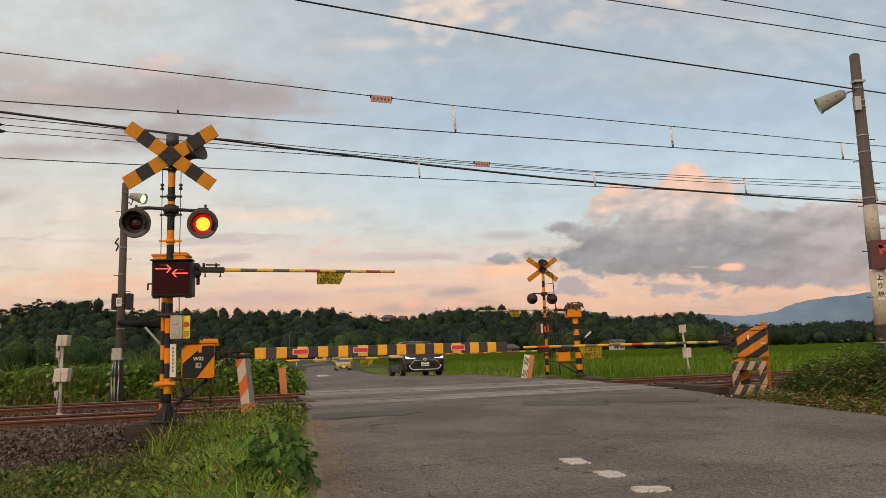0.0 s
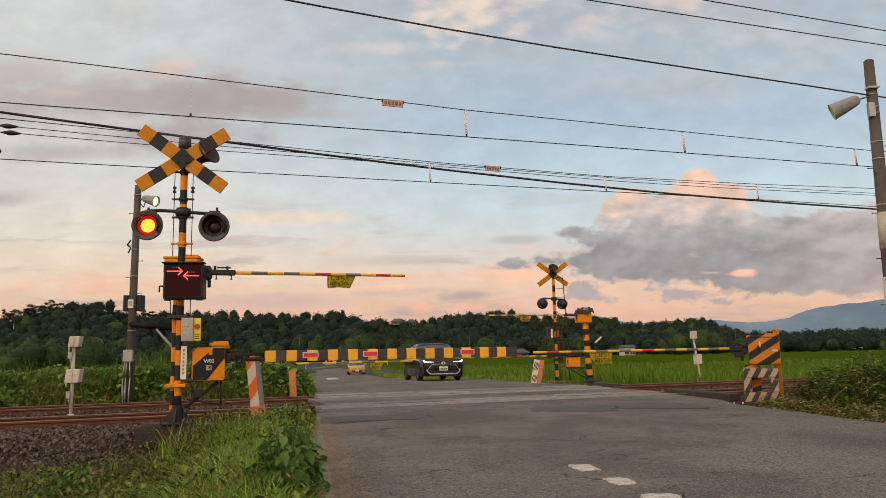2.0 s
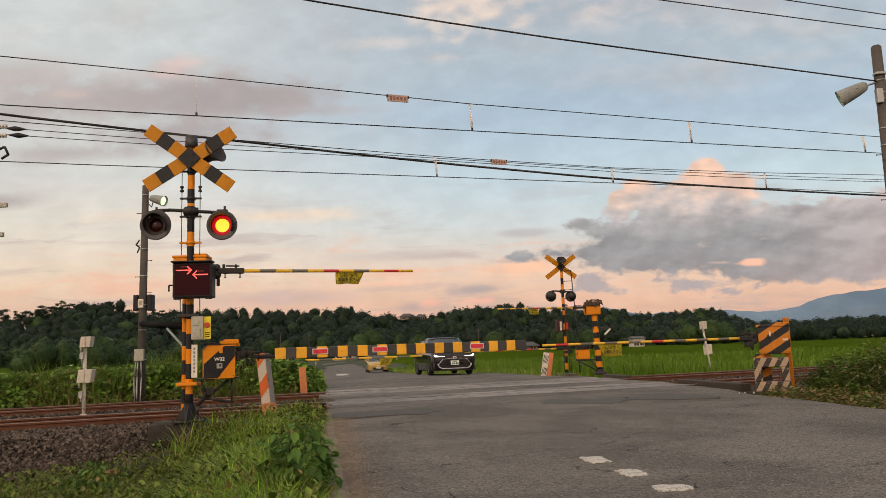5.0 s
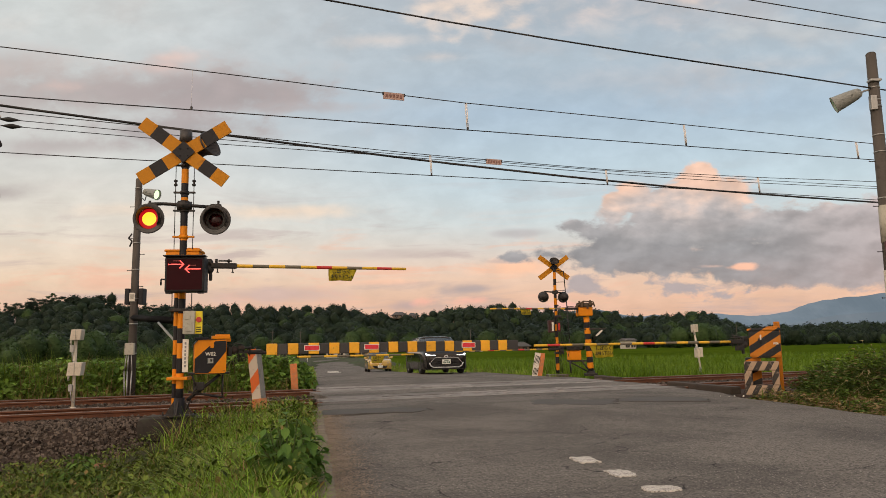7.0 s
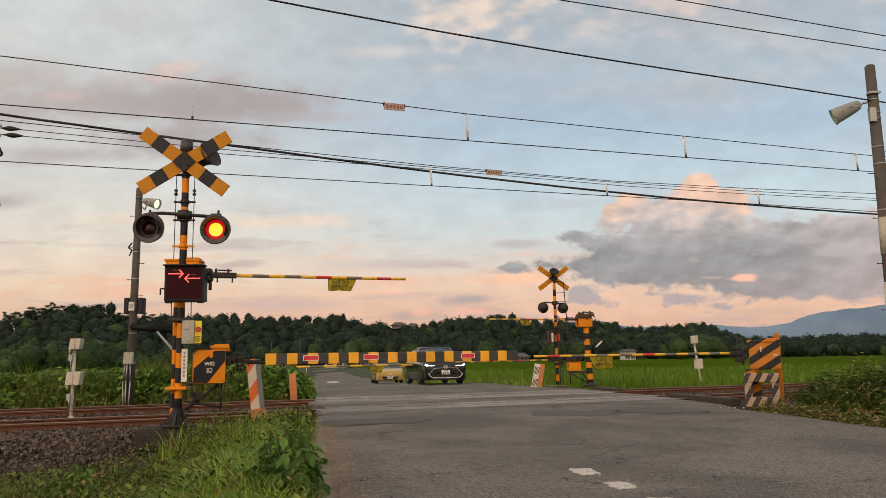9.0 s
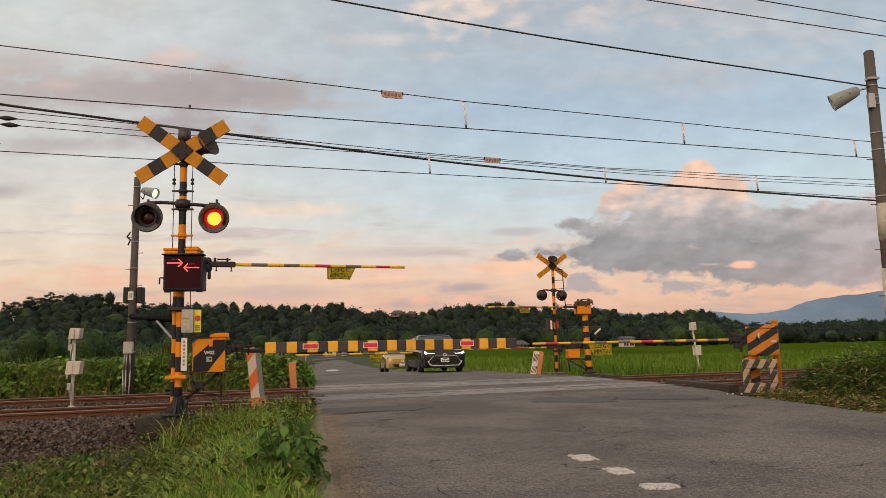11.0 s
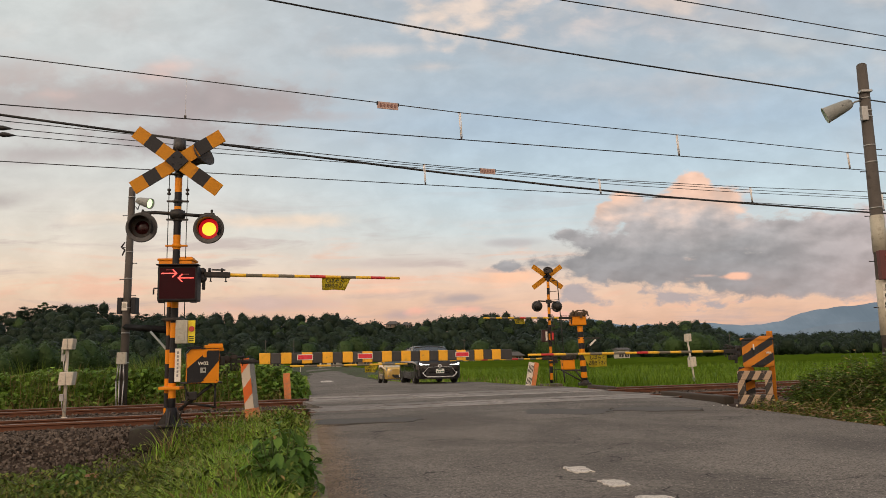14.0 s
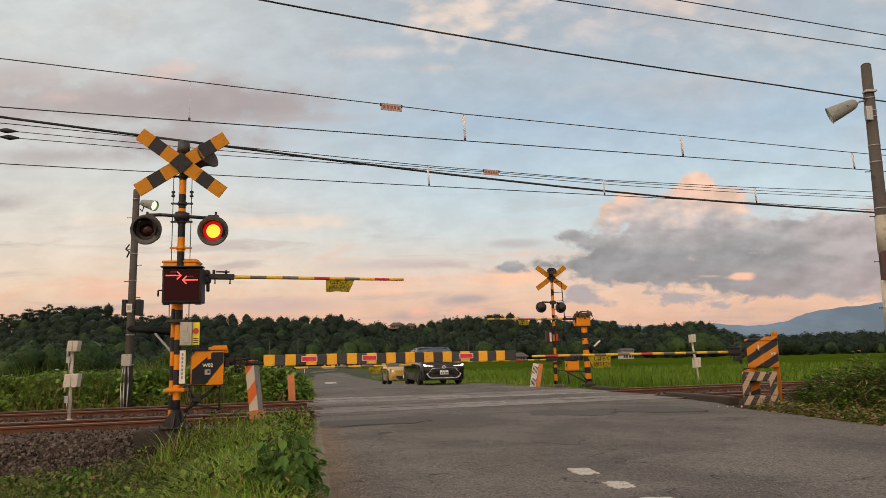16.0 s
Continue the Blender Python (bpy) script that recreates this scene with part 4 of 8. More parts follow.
    # arrow display
    bm = bmesh.new()
    box(bm, (0.105, -0.20, 2.125), (0.56, 0.28, 0.51), bev=0.018)
    box(bm, (0.105, -0.30, 2.392), (0.59, 0.20, 0.02), bev=0.006)
    for x in (-0.12, 0.33):
        box(bm, (x, -0.28, 1.86), (0.09, 0.08, 0.03), bev=0.008)
    tube(bm, [(-0.18, -0.25, 2.06), (-0.24, -0.27, 2.06), (-0.24, -0.27, 1.97)], 0.012, 6)
    disp = part("arrow_display", bm, [BLACK], s, "black arrow display with two lit red arrows")
    bm = bmesh.new()
    box(bm, (0.105, -0.3425, 2.125), (0.50, 0.006, 0.45), bev=0.002)
    part("display_face", bm, [DISPLAY], disp, "dark red display face")
    for cx, cz, sgn in ((-0.015, 2.268, 1), (0.225, 2.20, -1)):
        bm = bmesh.new()
        w, h, th = 0.108, 0.06, 0.010
        box(bm, (cx, -0.348, cz), (2 * w, 0.006, th * 1.5))
        for k in (-1, 1):
            box(bm, (cx + sgn * (w - 0.027), -0.3485, cz + k * 0.027), (0.085, 0.007, th * 1.5), ry=k * sgn * 45)
        part("arrow", bm, [ARROW_ON], disp, "lit red arrow")
        bm = bmesh.new()
        for k in range(3):
            box(bm, (cx - 0.03 + k * 0.03, -0.348, cz + 0.052), (0.02, 0.006, 0.016))
        part("legend", bm, [material("dim_legend", (0.25, 0.03, 0.03), 0.5)], disp, "small unlit red legend")
    for sx in (-0.14, 0.145):
        bm = bmesh.new()
        rod(bm, (sx, 0.0, 1.50), (sx, -0.02, 1.90), 0.007, n=6)
        part("conduit", bm, [BLACK_STEEL], s)
    # emergency button box
    bm = bmesh.new()
    box(bm, (0.15, -0.13, 1.43), (0.17, 0.15, 0.34), bev=0.012)
    box(bm, (0.13, -0.212, 1.50), (0.09, 0.014, 0.06), bev=0.004)
    box(bm, (0.15, -0.211, 1.36), (0.10, 0.012, 0.12), bev=0.003)
    eb = part("button_box", bm, [GREY_BOX], s, "grey box with a yellow emergency button plate")
    bm = bmesh.new()
    box(bm, (0.285, -0.15, 1.43), (0.10, 0.012, 0.33), bev=0.003)
    rod(bm, (0.285, -0.155, 1.47), (0.285, -0.175, 1.47), 0.042, 0.036, 16, 1)
    for k in range(3):
        box(bm, (0.285, -0.157, 1.36 - k * 0.03), (0.07, 0.004, 0.014), 2)
    part("button_plate", bm, [material("lemon_plate", (0.85, 0.68, 0.02), 0.45), RED, INK], eb, "yellow plate with a round red button").matrix_local = Matrix.Translation((0, 0, 0))
    bm = bmesh.new()
    box(bm, (0.09, -0.09, 0.95), (0.085, 0.012, 0.48), bev=0.003)
    for k in range(7):
        box(bm, (0.09, -0.0975, 0.80 + k * 0.055), (0.025, 0.004, 0.036), 1)
    part("notice_strip", bm, [WHITE, material("grey_lettering", (0.25, 0.24, 0.24), 0.7)], s, "narrow white notice strip with small lettering")
    for z, w in ((0.62, 0.30), (1.62, 0.27)):
        bm = bmesh.new()
        box(bm, (-0.02, 0.04, z), (w, 0.30, 0.045), bev=0.01)
        part("clamp", bm, [AMBER if w > 0.28 else BLACK_STEEL], s)
    bm = bmesh.new()
    box(bm, (0, 0.03, 0.085), (0.42, 0.38, 0.025), bev=0.005)
    for w in (0, 90, 180, 270):
        c, sn = math.cos(radians(w)), math.sin(radians(w))
        p = [Vector((c * 0.07, sn * 0.07, 0.10)), Vector((c * 0.20, sn * 0.20, 0.10)), Vector((c * 0.07, sn * 0.07, 0.31))]
        o = Vector((-sn, c, 0)) * 0.008
        a, b = [bm.verts.new(v + o) for v in p], [bm.verts.new(v - o) for v in p]
        bm.faces.new(a), bm.faces.new(b[::-1])
        for i in range(3):
            bm.faces.new((a[i], b[i], b[(i + 1) % 3], a[(i + 1) % 3]))
        rod(bm, (c * 0.2 - sn * 0.12, sn * 0.2 + c * 0.12, 0.09), (c * 0.2 - sn * 0.12, sn * 0.2 + c * 0.12, 0.15), 0.014, n=6)
    part("base", bm, [BLACK_STEEL], s, "black steel foot with gussets")
    bm = bmesh.new()
    box(bm, (-0.06, 0.20, -0.11), (1.04, 0.60, 0.37), bev=0.12)
    for v in bm.verts:
        v.co += 0.03 * Vector(noise.noise_vector(v.co * 4))
    solid("signal_foundation", bm, [material("mossy_foundation", (0.032, 0.027, 0.023), 0.95, vary=0.4, scale=3, grain=40, bump=0.006, dirt=(0.05, 0.05, 0.035), dirt_amount=0.4)],
          "dark weathered concrete block under the signal post", "foundation", m=M_SIGNAL)


def cloth(bm, w, h, mi=0, skew=-0.12, seed=0):
    """A short flag hung from its top edge, gently waved."""
    n, k = 14, 6
    vs = [[bm.verts.new((w * i / n * (1 - 0.20 * j / k), 0.022 * math.sin(i * 1.1 + seed + j * 0.5) * (j + 1) / k, -h * j / k * (0.97 + 0.025 * math.sin(i * 0.5 + seed)))) for j in range(k + 1)] for i in range(n + 1)]
    for i in range(n):
        for j in range(k):
            f = bm.faces.new((vs[i][j], vs[i + 1][j], vs[i + 1][j + 1], vs[i][j + 1]))
            f.material_index, f.smooth = mi, True


def arm_place(p0, sgn, rise=0.0):
    """Local x runs along the railway from p0, to the right (1) or the left (-1)."""
    return Matrix.Translation(p0) @ Matrix.Rotation(ANG + (0 if sgn > 0 else math.pi), 4, "Z") @ Matrix.Rotation(radians(-rise), 4, "Y")


def flag_on(parent, x, z, w, h, seed, flip=False):
    bm = bmesh.new()
    cloth(bm, w, h, 0, seed=seed)
    bmesh.ops.solidify(bm, geom=list(bm.faces), thickness=0.002)
    ob = part("flag", bm, [FLAG], parent, "yellow warning cloth with black lettering")
    ob.location = (x, 0, z)
    rows = ("しばらく", "お待ち下さい")
    for r, line in enumerate(rows):
        cu_w = w * (0.62 if r == 0 else 0.72)
        t = text_mesh("lettering", line, h * 0.36, ob, Matrix.Translation((w * 0.44, (0.03 if flip else -0.03), -h * (0.26 + 0.4 * r))) @ Matrix.Rotation(radians(90), 4, "X") @ (Matrix.Rotation(math.pi, 4, "Y") if flip else Matrix()), INK, 0.001)
        ext = max(v.co.x for v in t.data.vertices) - min(v.co.x for v in t.data.vertices) if len(t.data.vertices) else 1
        t.scale = (cu_w / max(ext, 0.01), 1, 1)


def thin_arm(parent, x0, x1, r0, r1, reds, band=0.235):
    bm = bmesh.new()
    n = max(round((x1 - x0) / band), 1)
    banded(bm, (x0, 0, 0), (x1, 0, 0), r0, r1, [(1, 2 if i in reds else i % 2) for i in range(n)], 10)
    part("arm", bm, [YELLOW, GREY_BAND, RED], parent, "yellow and dark banded barrier arm with red bands")


def arm_root(parent, x0, x1):
    """Steel holder between the machine and the arm, with its spring, bolts and counterweight."""
    bm = bmesh.new()
    box(bm, ((x0 + x1) / 2, 0, 0), (x1 - x0, 0.075, 0.085), bev=0.014)
    box(bm, ((x0 + x1) / 2 + 0.02, 0, 0.075), (0.20, 0.05, 0.02), bev=0.005)
    rod(bm, (x0 + 0.08, 0, 0.04), (x0 + 0.08, 0, 0.10), 0.02)
    rod(bm, (x1 - 0.12, 0, 0.04), (x1 - 0.12, 0, 0.10), 0.016)
    for x in (x0 + 0.1, x1 - 0.06):
        rod(bm, (x, 0, -0.03), (x, 0, -0.10), 0.009, n=6)
        box(bm, (x, 0, -0.10), (0.035, 0.02, 0.012))
    part("arm_holder", bm, [BLACK_STEEL], parent)
    bm = bmesh.new()
    for z, k in ((0.05, 0.05), (-0.06, 0.06)):
        lathe(bm, [(0, -0.03), (k, -0.03), (k * 1.1, 0), (k, 0.03), (0, 0.03)], 14, Matrix.Translation((x0 - 0.02, 0, z)) @ Matrix.Rotation(radians(90), 4, "X"))
    box(bm, (x0 - 0.05, 0, 0), (0.12, 0.05, 0.20), bev=0.02)
    box(bm, (x0 - 0.0, -0.01, -0.17), (0.05, 0.04, 0.12), bev=0.015)
    part("pivot", bm, [BLACK_STEEL], parent)


def machine(parent, c, s, rz, mats, label, lid=None):
    """Barrier machine: a rounded steel cabinet with a lid lip and hinges."""
    base = Matrix.Translation(c) @ Matrix.Rotation(radians(rz), 4, "Z")
    bm = bmesh.new()
    box(bm, (0, 0, 0), s, 0, bev=min(s) * 0.12)
    body = part("cabinet", bm, mats, parent, label)
    body.matrix_local = base
    bm = bmesh.new()
    box(bm, (0, 0, s[2] * 0.51), (s[0] * 1.05, s[1] * 1.06, s[2] * 0.09), 0, bev=0.015)
    part("lid", bm, [lid or mats[0]], body)
    bm = bmesh.new()
    box(bm, (s[0] * 0.22, -s[1] * 0.1, s[2] * 0.585), (s[0] * 0.52, s[1] * 0.7, s[2] * 0.06), 0, bev=0.012)
    part("lid_cap", bm, [mats[0]], body)
    bm = bmesh.new()
    box(bm, (-s[0] * 0.52, -s[1] * 0.2, s[2] * 0.1), (0.02, 0.05, 0.10), bev=0.006)
    box(bm, (s[0] * 0.52, -s[1] * 0.2, s[2] * 0.1), (0.02, 0.04, 0.08), bev=0.006)
    part("hinge", bm, [BLACK_STEEL], body)
    return body


def hatch_cabinet(parent, c, w, d, h):
    """Barrier machine with cut upper corners, a black diagonal band over its door, and an amber gear cover on its shoulder."""
    bm = bmesh.new()
    a, cut = w / 2, 0.05
    face = [(-a, -h / 2 + 0.02), (-a + 0.02, -h / 2), (a - 0.02, -h / 2), (a, -h / 2 + 0.02), (a, h / 2), (-a + cut, h / 2), (-a, h / 2 - cut)]
    plate(bm, face, -d / 2, d / 2)
    body = part("cabinet", bm, [AMBER], parent, "amber machine cabinet with a black diagonal band")
    body.matrix_local = Matrix.Translation(c) @ Matrix.Rotation(radians(1.5), 4, "Z")
    bm = bmesh.new()
    plate(bm, [(-a + 0.004, -h / 2 + 0.006), (-a + 0.20, -h / 2 + 0.006), (a - 0.004, h / 2 - 0.17), (a - 0.004, h / 2 - 0.02), (a - 0.16, h / 2 - 0.02), (-a + 0.004, -0.03)], -d / 2 - 0.004, -d / 2 + 0.002)
    part("warning_band", bm, [BLACK], body, "black diagonal warning band")
    bm = bmesh.new()
    plate(bm, [(-a - 0.012, h / 2 - 0.06), (-a + 0.05, h / 2 + 0.014), (a - 0.20, h / 2 + 0.014), (a - 0.20, h / 2 + 0.004), (-a + 0.052, h / 2 + 0.003), (-a - 0.001, h / 2 - 0.062)], -d / 2 - 0.02, d / 2 + 0.02)
    box(bm, (-a * 0.55, 0.02, h / 2 + 0.025), (0.20, d * 0.8, 0.03), bev=0.01)
    part("lid", bm, [BLACK], body, "black lid")
    bm = bmesh.new()
    box(bm, (a - 0.075, 0, h / 2 + 0.035), (0.26, d * 0.95, 0.05), bev=0.012)
    box(bm, (a - 0.05, -0.01, h / 2 + 0.065), (0.20, d * 0.7, 0.03), bev=0.008)
    box(bm, (a + 0.035, -0.02, h / 2 - 0.005), (0.07, d * 0.5, 0.05), bev=0.012)
    part("gear_cover", bm, [AMBER], body, "amber gear cover")
    bm = bmesh.new()
    box(bm, (0.02, -d / 2 - 0.006, h / 2 - 0.075), (0.05, 0.02, 0.09), bev=0.006)
    part("latch", bm, [AMBER], body)
    for z in (-0.14, 0.14):
        bm = bmesh.new()
        rod(bm, (a + 0.008, -d / 2 + 0.03, z - 0.03), (a + 0.008, -d / 2 + 0.03, z + 0.03), 0.012, n=8)
        part("hinge", bm, [BLACK_STEEL], body)
    for k in range(3):
        bm = bmesh.new()
        rod(bm, (-a + 0.04 + k * 0.19, -d / 2 - 0.001, -h / 2 + 0.035), (-a + 0.04 + k * 0.19, -d / 2 - 0.012, -h / 2 + 0.035), 0.008, n=6)
        part("bolt", bm, [BLACK_STEEL], body)
    return body


def build_near_barriers():
    # high arm on the signal post
    b = thing("overhead_barrier", arm_place((-3.75, 11.20, 2.29), 1), "high yellow and black barrier arm with a yellow cloth, lowered", "barrier", "barriers")
    body = machine(b, (-0.30, 0.20, 0.02), (0.50, 0.34, 0.40), -14, [AMBER], "amber barrier machine behind the arrow display")
    arm_root(b, 0.07, 0.45)
    thin_arm(b, 0.44, 3.14, 0.028, 0.022, (5, 9))
    flag_on(b, 1.86, -0.015, 0.46, 0.20, 1.0)
    # low arm with thick padded sleeve
    b = thing("padded_barrier", arm_place((-3.45, 11.35, 1.02), 1), "lowered barrier arm in a thick yellow and black padded sleeve", "barrier", "barriers")
    body = hatch_cabinet(b, (-0.25, -0.02, -0.09), 0.45, 0.30, 0.49)
    text_mesh("marking", "W02", 0.072, body, pose(0.0, -0.160, 0.035, 90, 0, 0), WHITE)
    bm = bmesh.new()
    box(bm, (0.0, -0.158, -0.06), (0.08, 0.004, 0.075))
    box(bm, (0.012, -0.161, -0.055), (0.03, 0.004, 0.035), 1)
    part("data_plate", bm, [GREY_METAL, INK], body, "small grey data plate")
    bm = bmesh.new()
    box(bm, (-0.26, 0.0, -0.335), (0.58, 0.26, 0.025), bev=0.006)
    rod(bm, (-0.56, 0.0, -0.72), (-0.10, 0.0, -0.36), 0.026, n=6)
    rod(bm, (-0.54, 0.0, -0.60), (-0.04, 0.0, -0.70), 0.018, n=6)
    rod(bm, (-0.06, 0.0, -0.36), (-0.06, 0.0, -0.70), 0.014, n=6)
    box(bm, (-0.40, -0.05, -0.52), (0.16, 0.06, 0.12), bev=0.015)
    tube(bm, [(-0.50, -0.1, -0.35), (-0.44, -0.11, -0.52), (-0.52, -0.08, -0.72), (-0.56, -0.02, -0.86)], 0.012, 6)
    part("bracket", bm, [BLACK_STEEL], b)
    bm = bmesh.new()
    box(bm, (0.25, 0.02, -0.03), (0.56, 0.05, 0.05), bev=0.01)
    box(bm, (0.03, 0.0, -0.02), (0.07, 0.16, 0.14), bev=0.02)
    rod(bm, (0.12, -0.03, 0.02), (0.36, -0.03, 0.035), 0.014, n=8)
    for x in (0.16, 0.24, 0.33):
        rod(bm, (x, 0.0, -0.03), (x, 0.0, 0.055), 0.012, n=6)
        rod(bm, (x, 0.0, -0.03), (x, 0.0, -0.10), 0.008, n=6)
    part("arm_holder", bm, [BLACK_STEEL], b)
    bm = bmesh.new()
    lathe(bm, [(0, -0.03), (0.055, -0.03), (0.06, 0), (0.055, 0.03), (0, 0.03)], 14, Matrix.Translation((0.09, -0.02, 0.0)) @ Matrix.Rotation(radians(90), 4, "X"))
    box(bm, (0.20, -0.04, 0.035), (0.09, 0.05, 0.06), bev=0.015)
    part("arm_switch", bm, [material("rusty_dark_box", (0.028, 0.017, 0.014), 0.7)], b)
    bm = bmesh.new()
    tube(bm, [(0.0, -0.06, 0.06), (0.12, -0.07, 0.10), (0.22, -0.06, 0.07)], 0.008, 6)
    part("cable", bm, [BLACK_STEEL], b)
    bm = bmesh.new()
    rod(bm, (0.3, 0, -0.05), (4.79, 0, -0.02), 0.022, n=8)
    part("core_bar", bm, [BLACK], b)
    x, i = 0.575, 0
    while x < 4.82:
        w = 0.1650 if i % 2 == 0 else 0.1560
        if x + w > 4.80:
            break
        if x + w > 4.70:
            w = 4.80 - x
        bm = bmesh.new()
        h = 0.172 if i % 2 == 0 else 0.166
        box(bm, (x + w / 2, 0, 0.0), (w - 0.003, 0.085 if i % 2 == 0 else 0.078, h), 0, bev=0.014)
        part("sleeve_block", bm, [SLEEVE_YELLOW if i % 2 == 0 else SLEEVE_BLACK], b)
        x += w
        i += 1
    for x in (1.265, 2.22, 3.88):
        bm = bmesh.new()
        box(bm, (x, -0.048, 0.01), (0.245, 0.006, 0.088), 0, bev=0.002)
        box(bm, (x, -0.0505, 0.01), (0.222, 0.006, 0.066), 1, bev=0.002)
        part("reflector", bm, [WHITE, REFLECTOR], b, "red reflector with a white border")
    # right-hand barrier on a striped concrete block
    b = thing("barrier", arm_place((5.46, 14.42, 1.0), -1), "lowered thin yellow and black barrier arm with its striped machine", "barrier", "barriers")
    body = machine(b, (-0.50, -0.05, -0.05), (0.415, 0.415, 0.53), 182.5, [BOX_STRIPES], "amber machine cabinet with black diagonal bands")
    text_mesh("marking", "W04", 0.066, body, pose(0.06, -0.2115, 0.0, 90, 0, 0), WHITE)
    bm = bmesh.new()
    box(bm, (-0.2105, -0.12, 0.12), (0.012, 0.03, 0.10), bev=0.003)
    part("latch", bm, [WHITE], body, "pale latch")
    bm = bmesh.new()
    box(bm, (0, 0, 0), (0.11, 0.12, 1.34), bev=0.015)
    col = part("column", bm, [AMBER_DARK], b, "amber side column")
    col.matrix_local = Matrix.Translation((-0.808, -0.04, -0.30)) @ Matrix.Rotation(radians(137.5), 4, "Z")
    bm = bmesh.new()
    box(bm, (0, 0, 0), (0.28, 0.2, 0.66), bev=0.02)
    ped = part("pedestal", bm, [BOX_STRIPES], b, "amber and black pedestal behind the block")
    ped.matrix_local = Matrix.Translation((-0.42, -0.30, -0.64)) @ Matrix.Rotation(radians(137.5), 4, "Z")
    arm_root(b, 0.06, 0.36)
    bm = bmesh.new()
    box(bm, (0.14, 0.0, -0.12), (0.16, 0.08, 0.09), bev=0.01)
    rod(bm, (0.02, 0, 0.06), (0.30, 0, 0.12), 0.016)
    part("arm_weight", bm, [BLACK_STEEL], b)
    thin_arm(b, 0.36, 4.42, 0.026, 0.02, (7, 15))
    flag_on(b, 2.88, -0.015, 0.48, 0.22, 3.0, True)
    m = arm_place((5.46, 14.42, 0), -1) @ pose(-0.34, 0.0, 0, 0, 0, 137.5)
    blk = thing("barrier_block", m, "striped concrete frame under the barrier machine", "block")
    for x, z, w, h in ((0, 0.09, 0.63, 0.18), (0, 0.535, 0.61, 0.17), (-0.24, 0.315, 0.14, 0.27), (0.235, 0.315, 0.13, 0.27)):
        bm = bmesh.new()
        box(bm, (x, 0, z), (w, 0.34, h), bev=0.02)
        ob = part("block_member", bm, [BLOCK_PAINT], blk)


# darker than AMBER to put in the column's shading, with dirt on top
AMBER_DARK = material("dark_dirty_amber_paint", (0.50, 0.17, 0.01), 0.6, vary=0.25, scale=5, grain=40, dirt=(0.20, 0.08, 0.02), dirt_amount=0.4, spec=0.2)
SLEEVE_YELLOW = material("padded_yellow_vinyl", (0.86, 0.42, 0.02), 0.5, vary=0.1, scale=8, grain=60, dirt=(0.4, 0.22, 0.05), dirt_amount=0.12, per_object=0.08)
SLEEVE_BLACK = material("padded_black_vinyl", (0.045, 0.042, 0.042), 0.55, vary=0.3, scale=8, grain=60, per_object=0.3)


def striped_material(name, a, b, step, slant, axis_mix, phase=0.0, chips=0.8):
    """Hand-painted diagonal bands, chipped."""
    m = bpy.data.materials.new(name)
    m.use_nodes = True
    nt = m.node_tree
    bs = nt.nodes["Principled BSDF"]
    tc = nt.nodes.new("ShaderNodeTexCoord")
    sp = nt.nodes.new("ShaderNodeSeparateXYZ")
    lk(nt, tc.outputs["Object"], sp.inputs[0])
    chip = noi(nt, tc.outputs["Object"], 14, 6, 0.7)
    v = mth(nt, "ADD", mth(nt, "MULTIPLY", mth(nt, "ADD", sp.outputs[0], mth(nt, "MULTIPLY", sp.outputs[1], axis_mix)), 1 / step), mth(nt, "MULTIPLY", sp.outputs[2], slant / step))
    v = mth(nt, "ADD", v, mth(nt, "MULTIPLY_ADD", chip, 0.12, phase))
    f = span(nt, mth(nt, "ABSOLUTE", mth(nt, "SUBTRACT", mth(nt, "FRACT", v), 0.5)), 0.24, 0.26)
    col = mixc(nt, f, a, b)
    col = mixc(nt, mth(nt, "MULTIPLY", span(nt, chip, 0.56, 0.64), chips), col, (0.26, 0.2, 0.16))
    lk(nt, col, bs.inputs["Base Color"])
    bs.inputs["Roughness"].default_value = 0.7
    bp = nt.nodes.new("ShaderNodeBump")
    bp.inputs["Distance"].default_value = 0.004
    lk(nt, chip, bp.inputs["Height"])
    lk(nt, bp.outputs[0], bs.inputs["Normal"])
    return m


BLOCK_PAINT = striped_material("chipped_striped_paint", (0.40, 0.29, 0.20), (0.035, 0.03, 0.028), 0.20, -0.55, 0.3)
BOX_STRIPES = striped_material("amber_black_cabinet_paint", (0.62, 0.21, 0.012), (0.02, 0.02, 0.022), 0.66, -2.2, -1.0, 0.15, 0.12)
POST_PAINT = striped_material("orange_white_post_paint", (0.70, 0.14, 0.02), (0.60, 0.52, 0.43), 0.54, -1.0, 0.0, -0.19, 0.45)


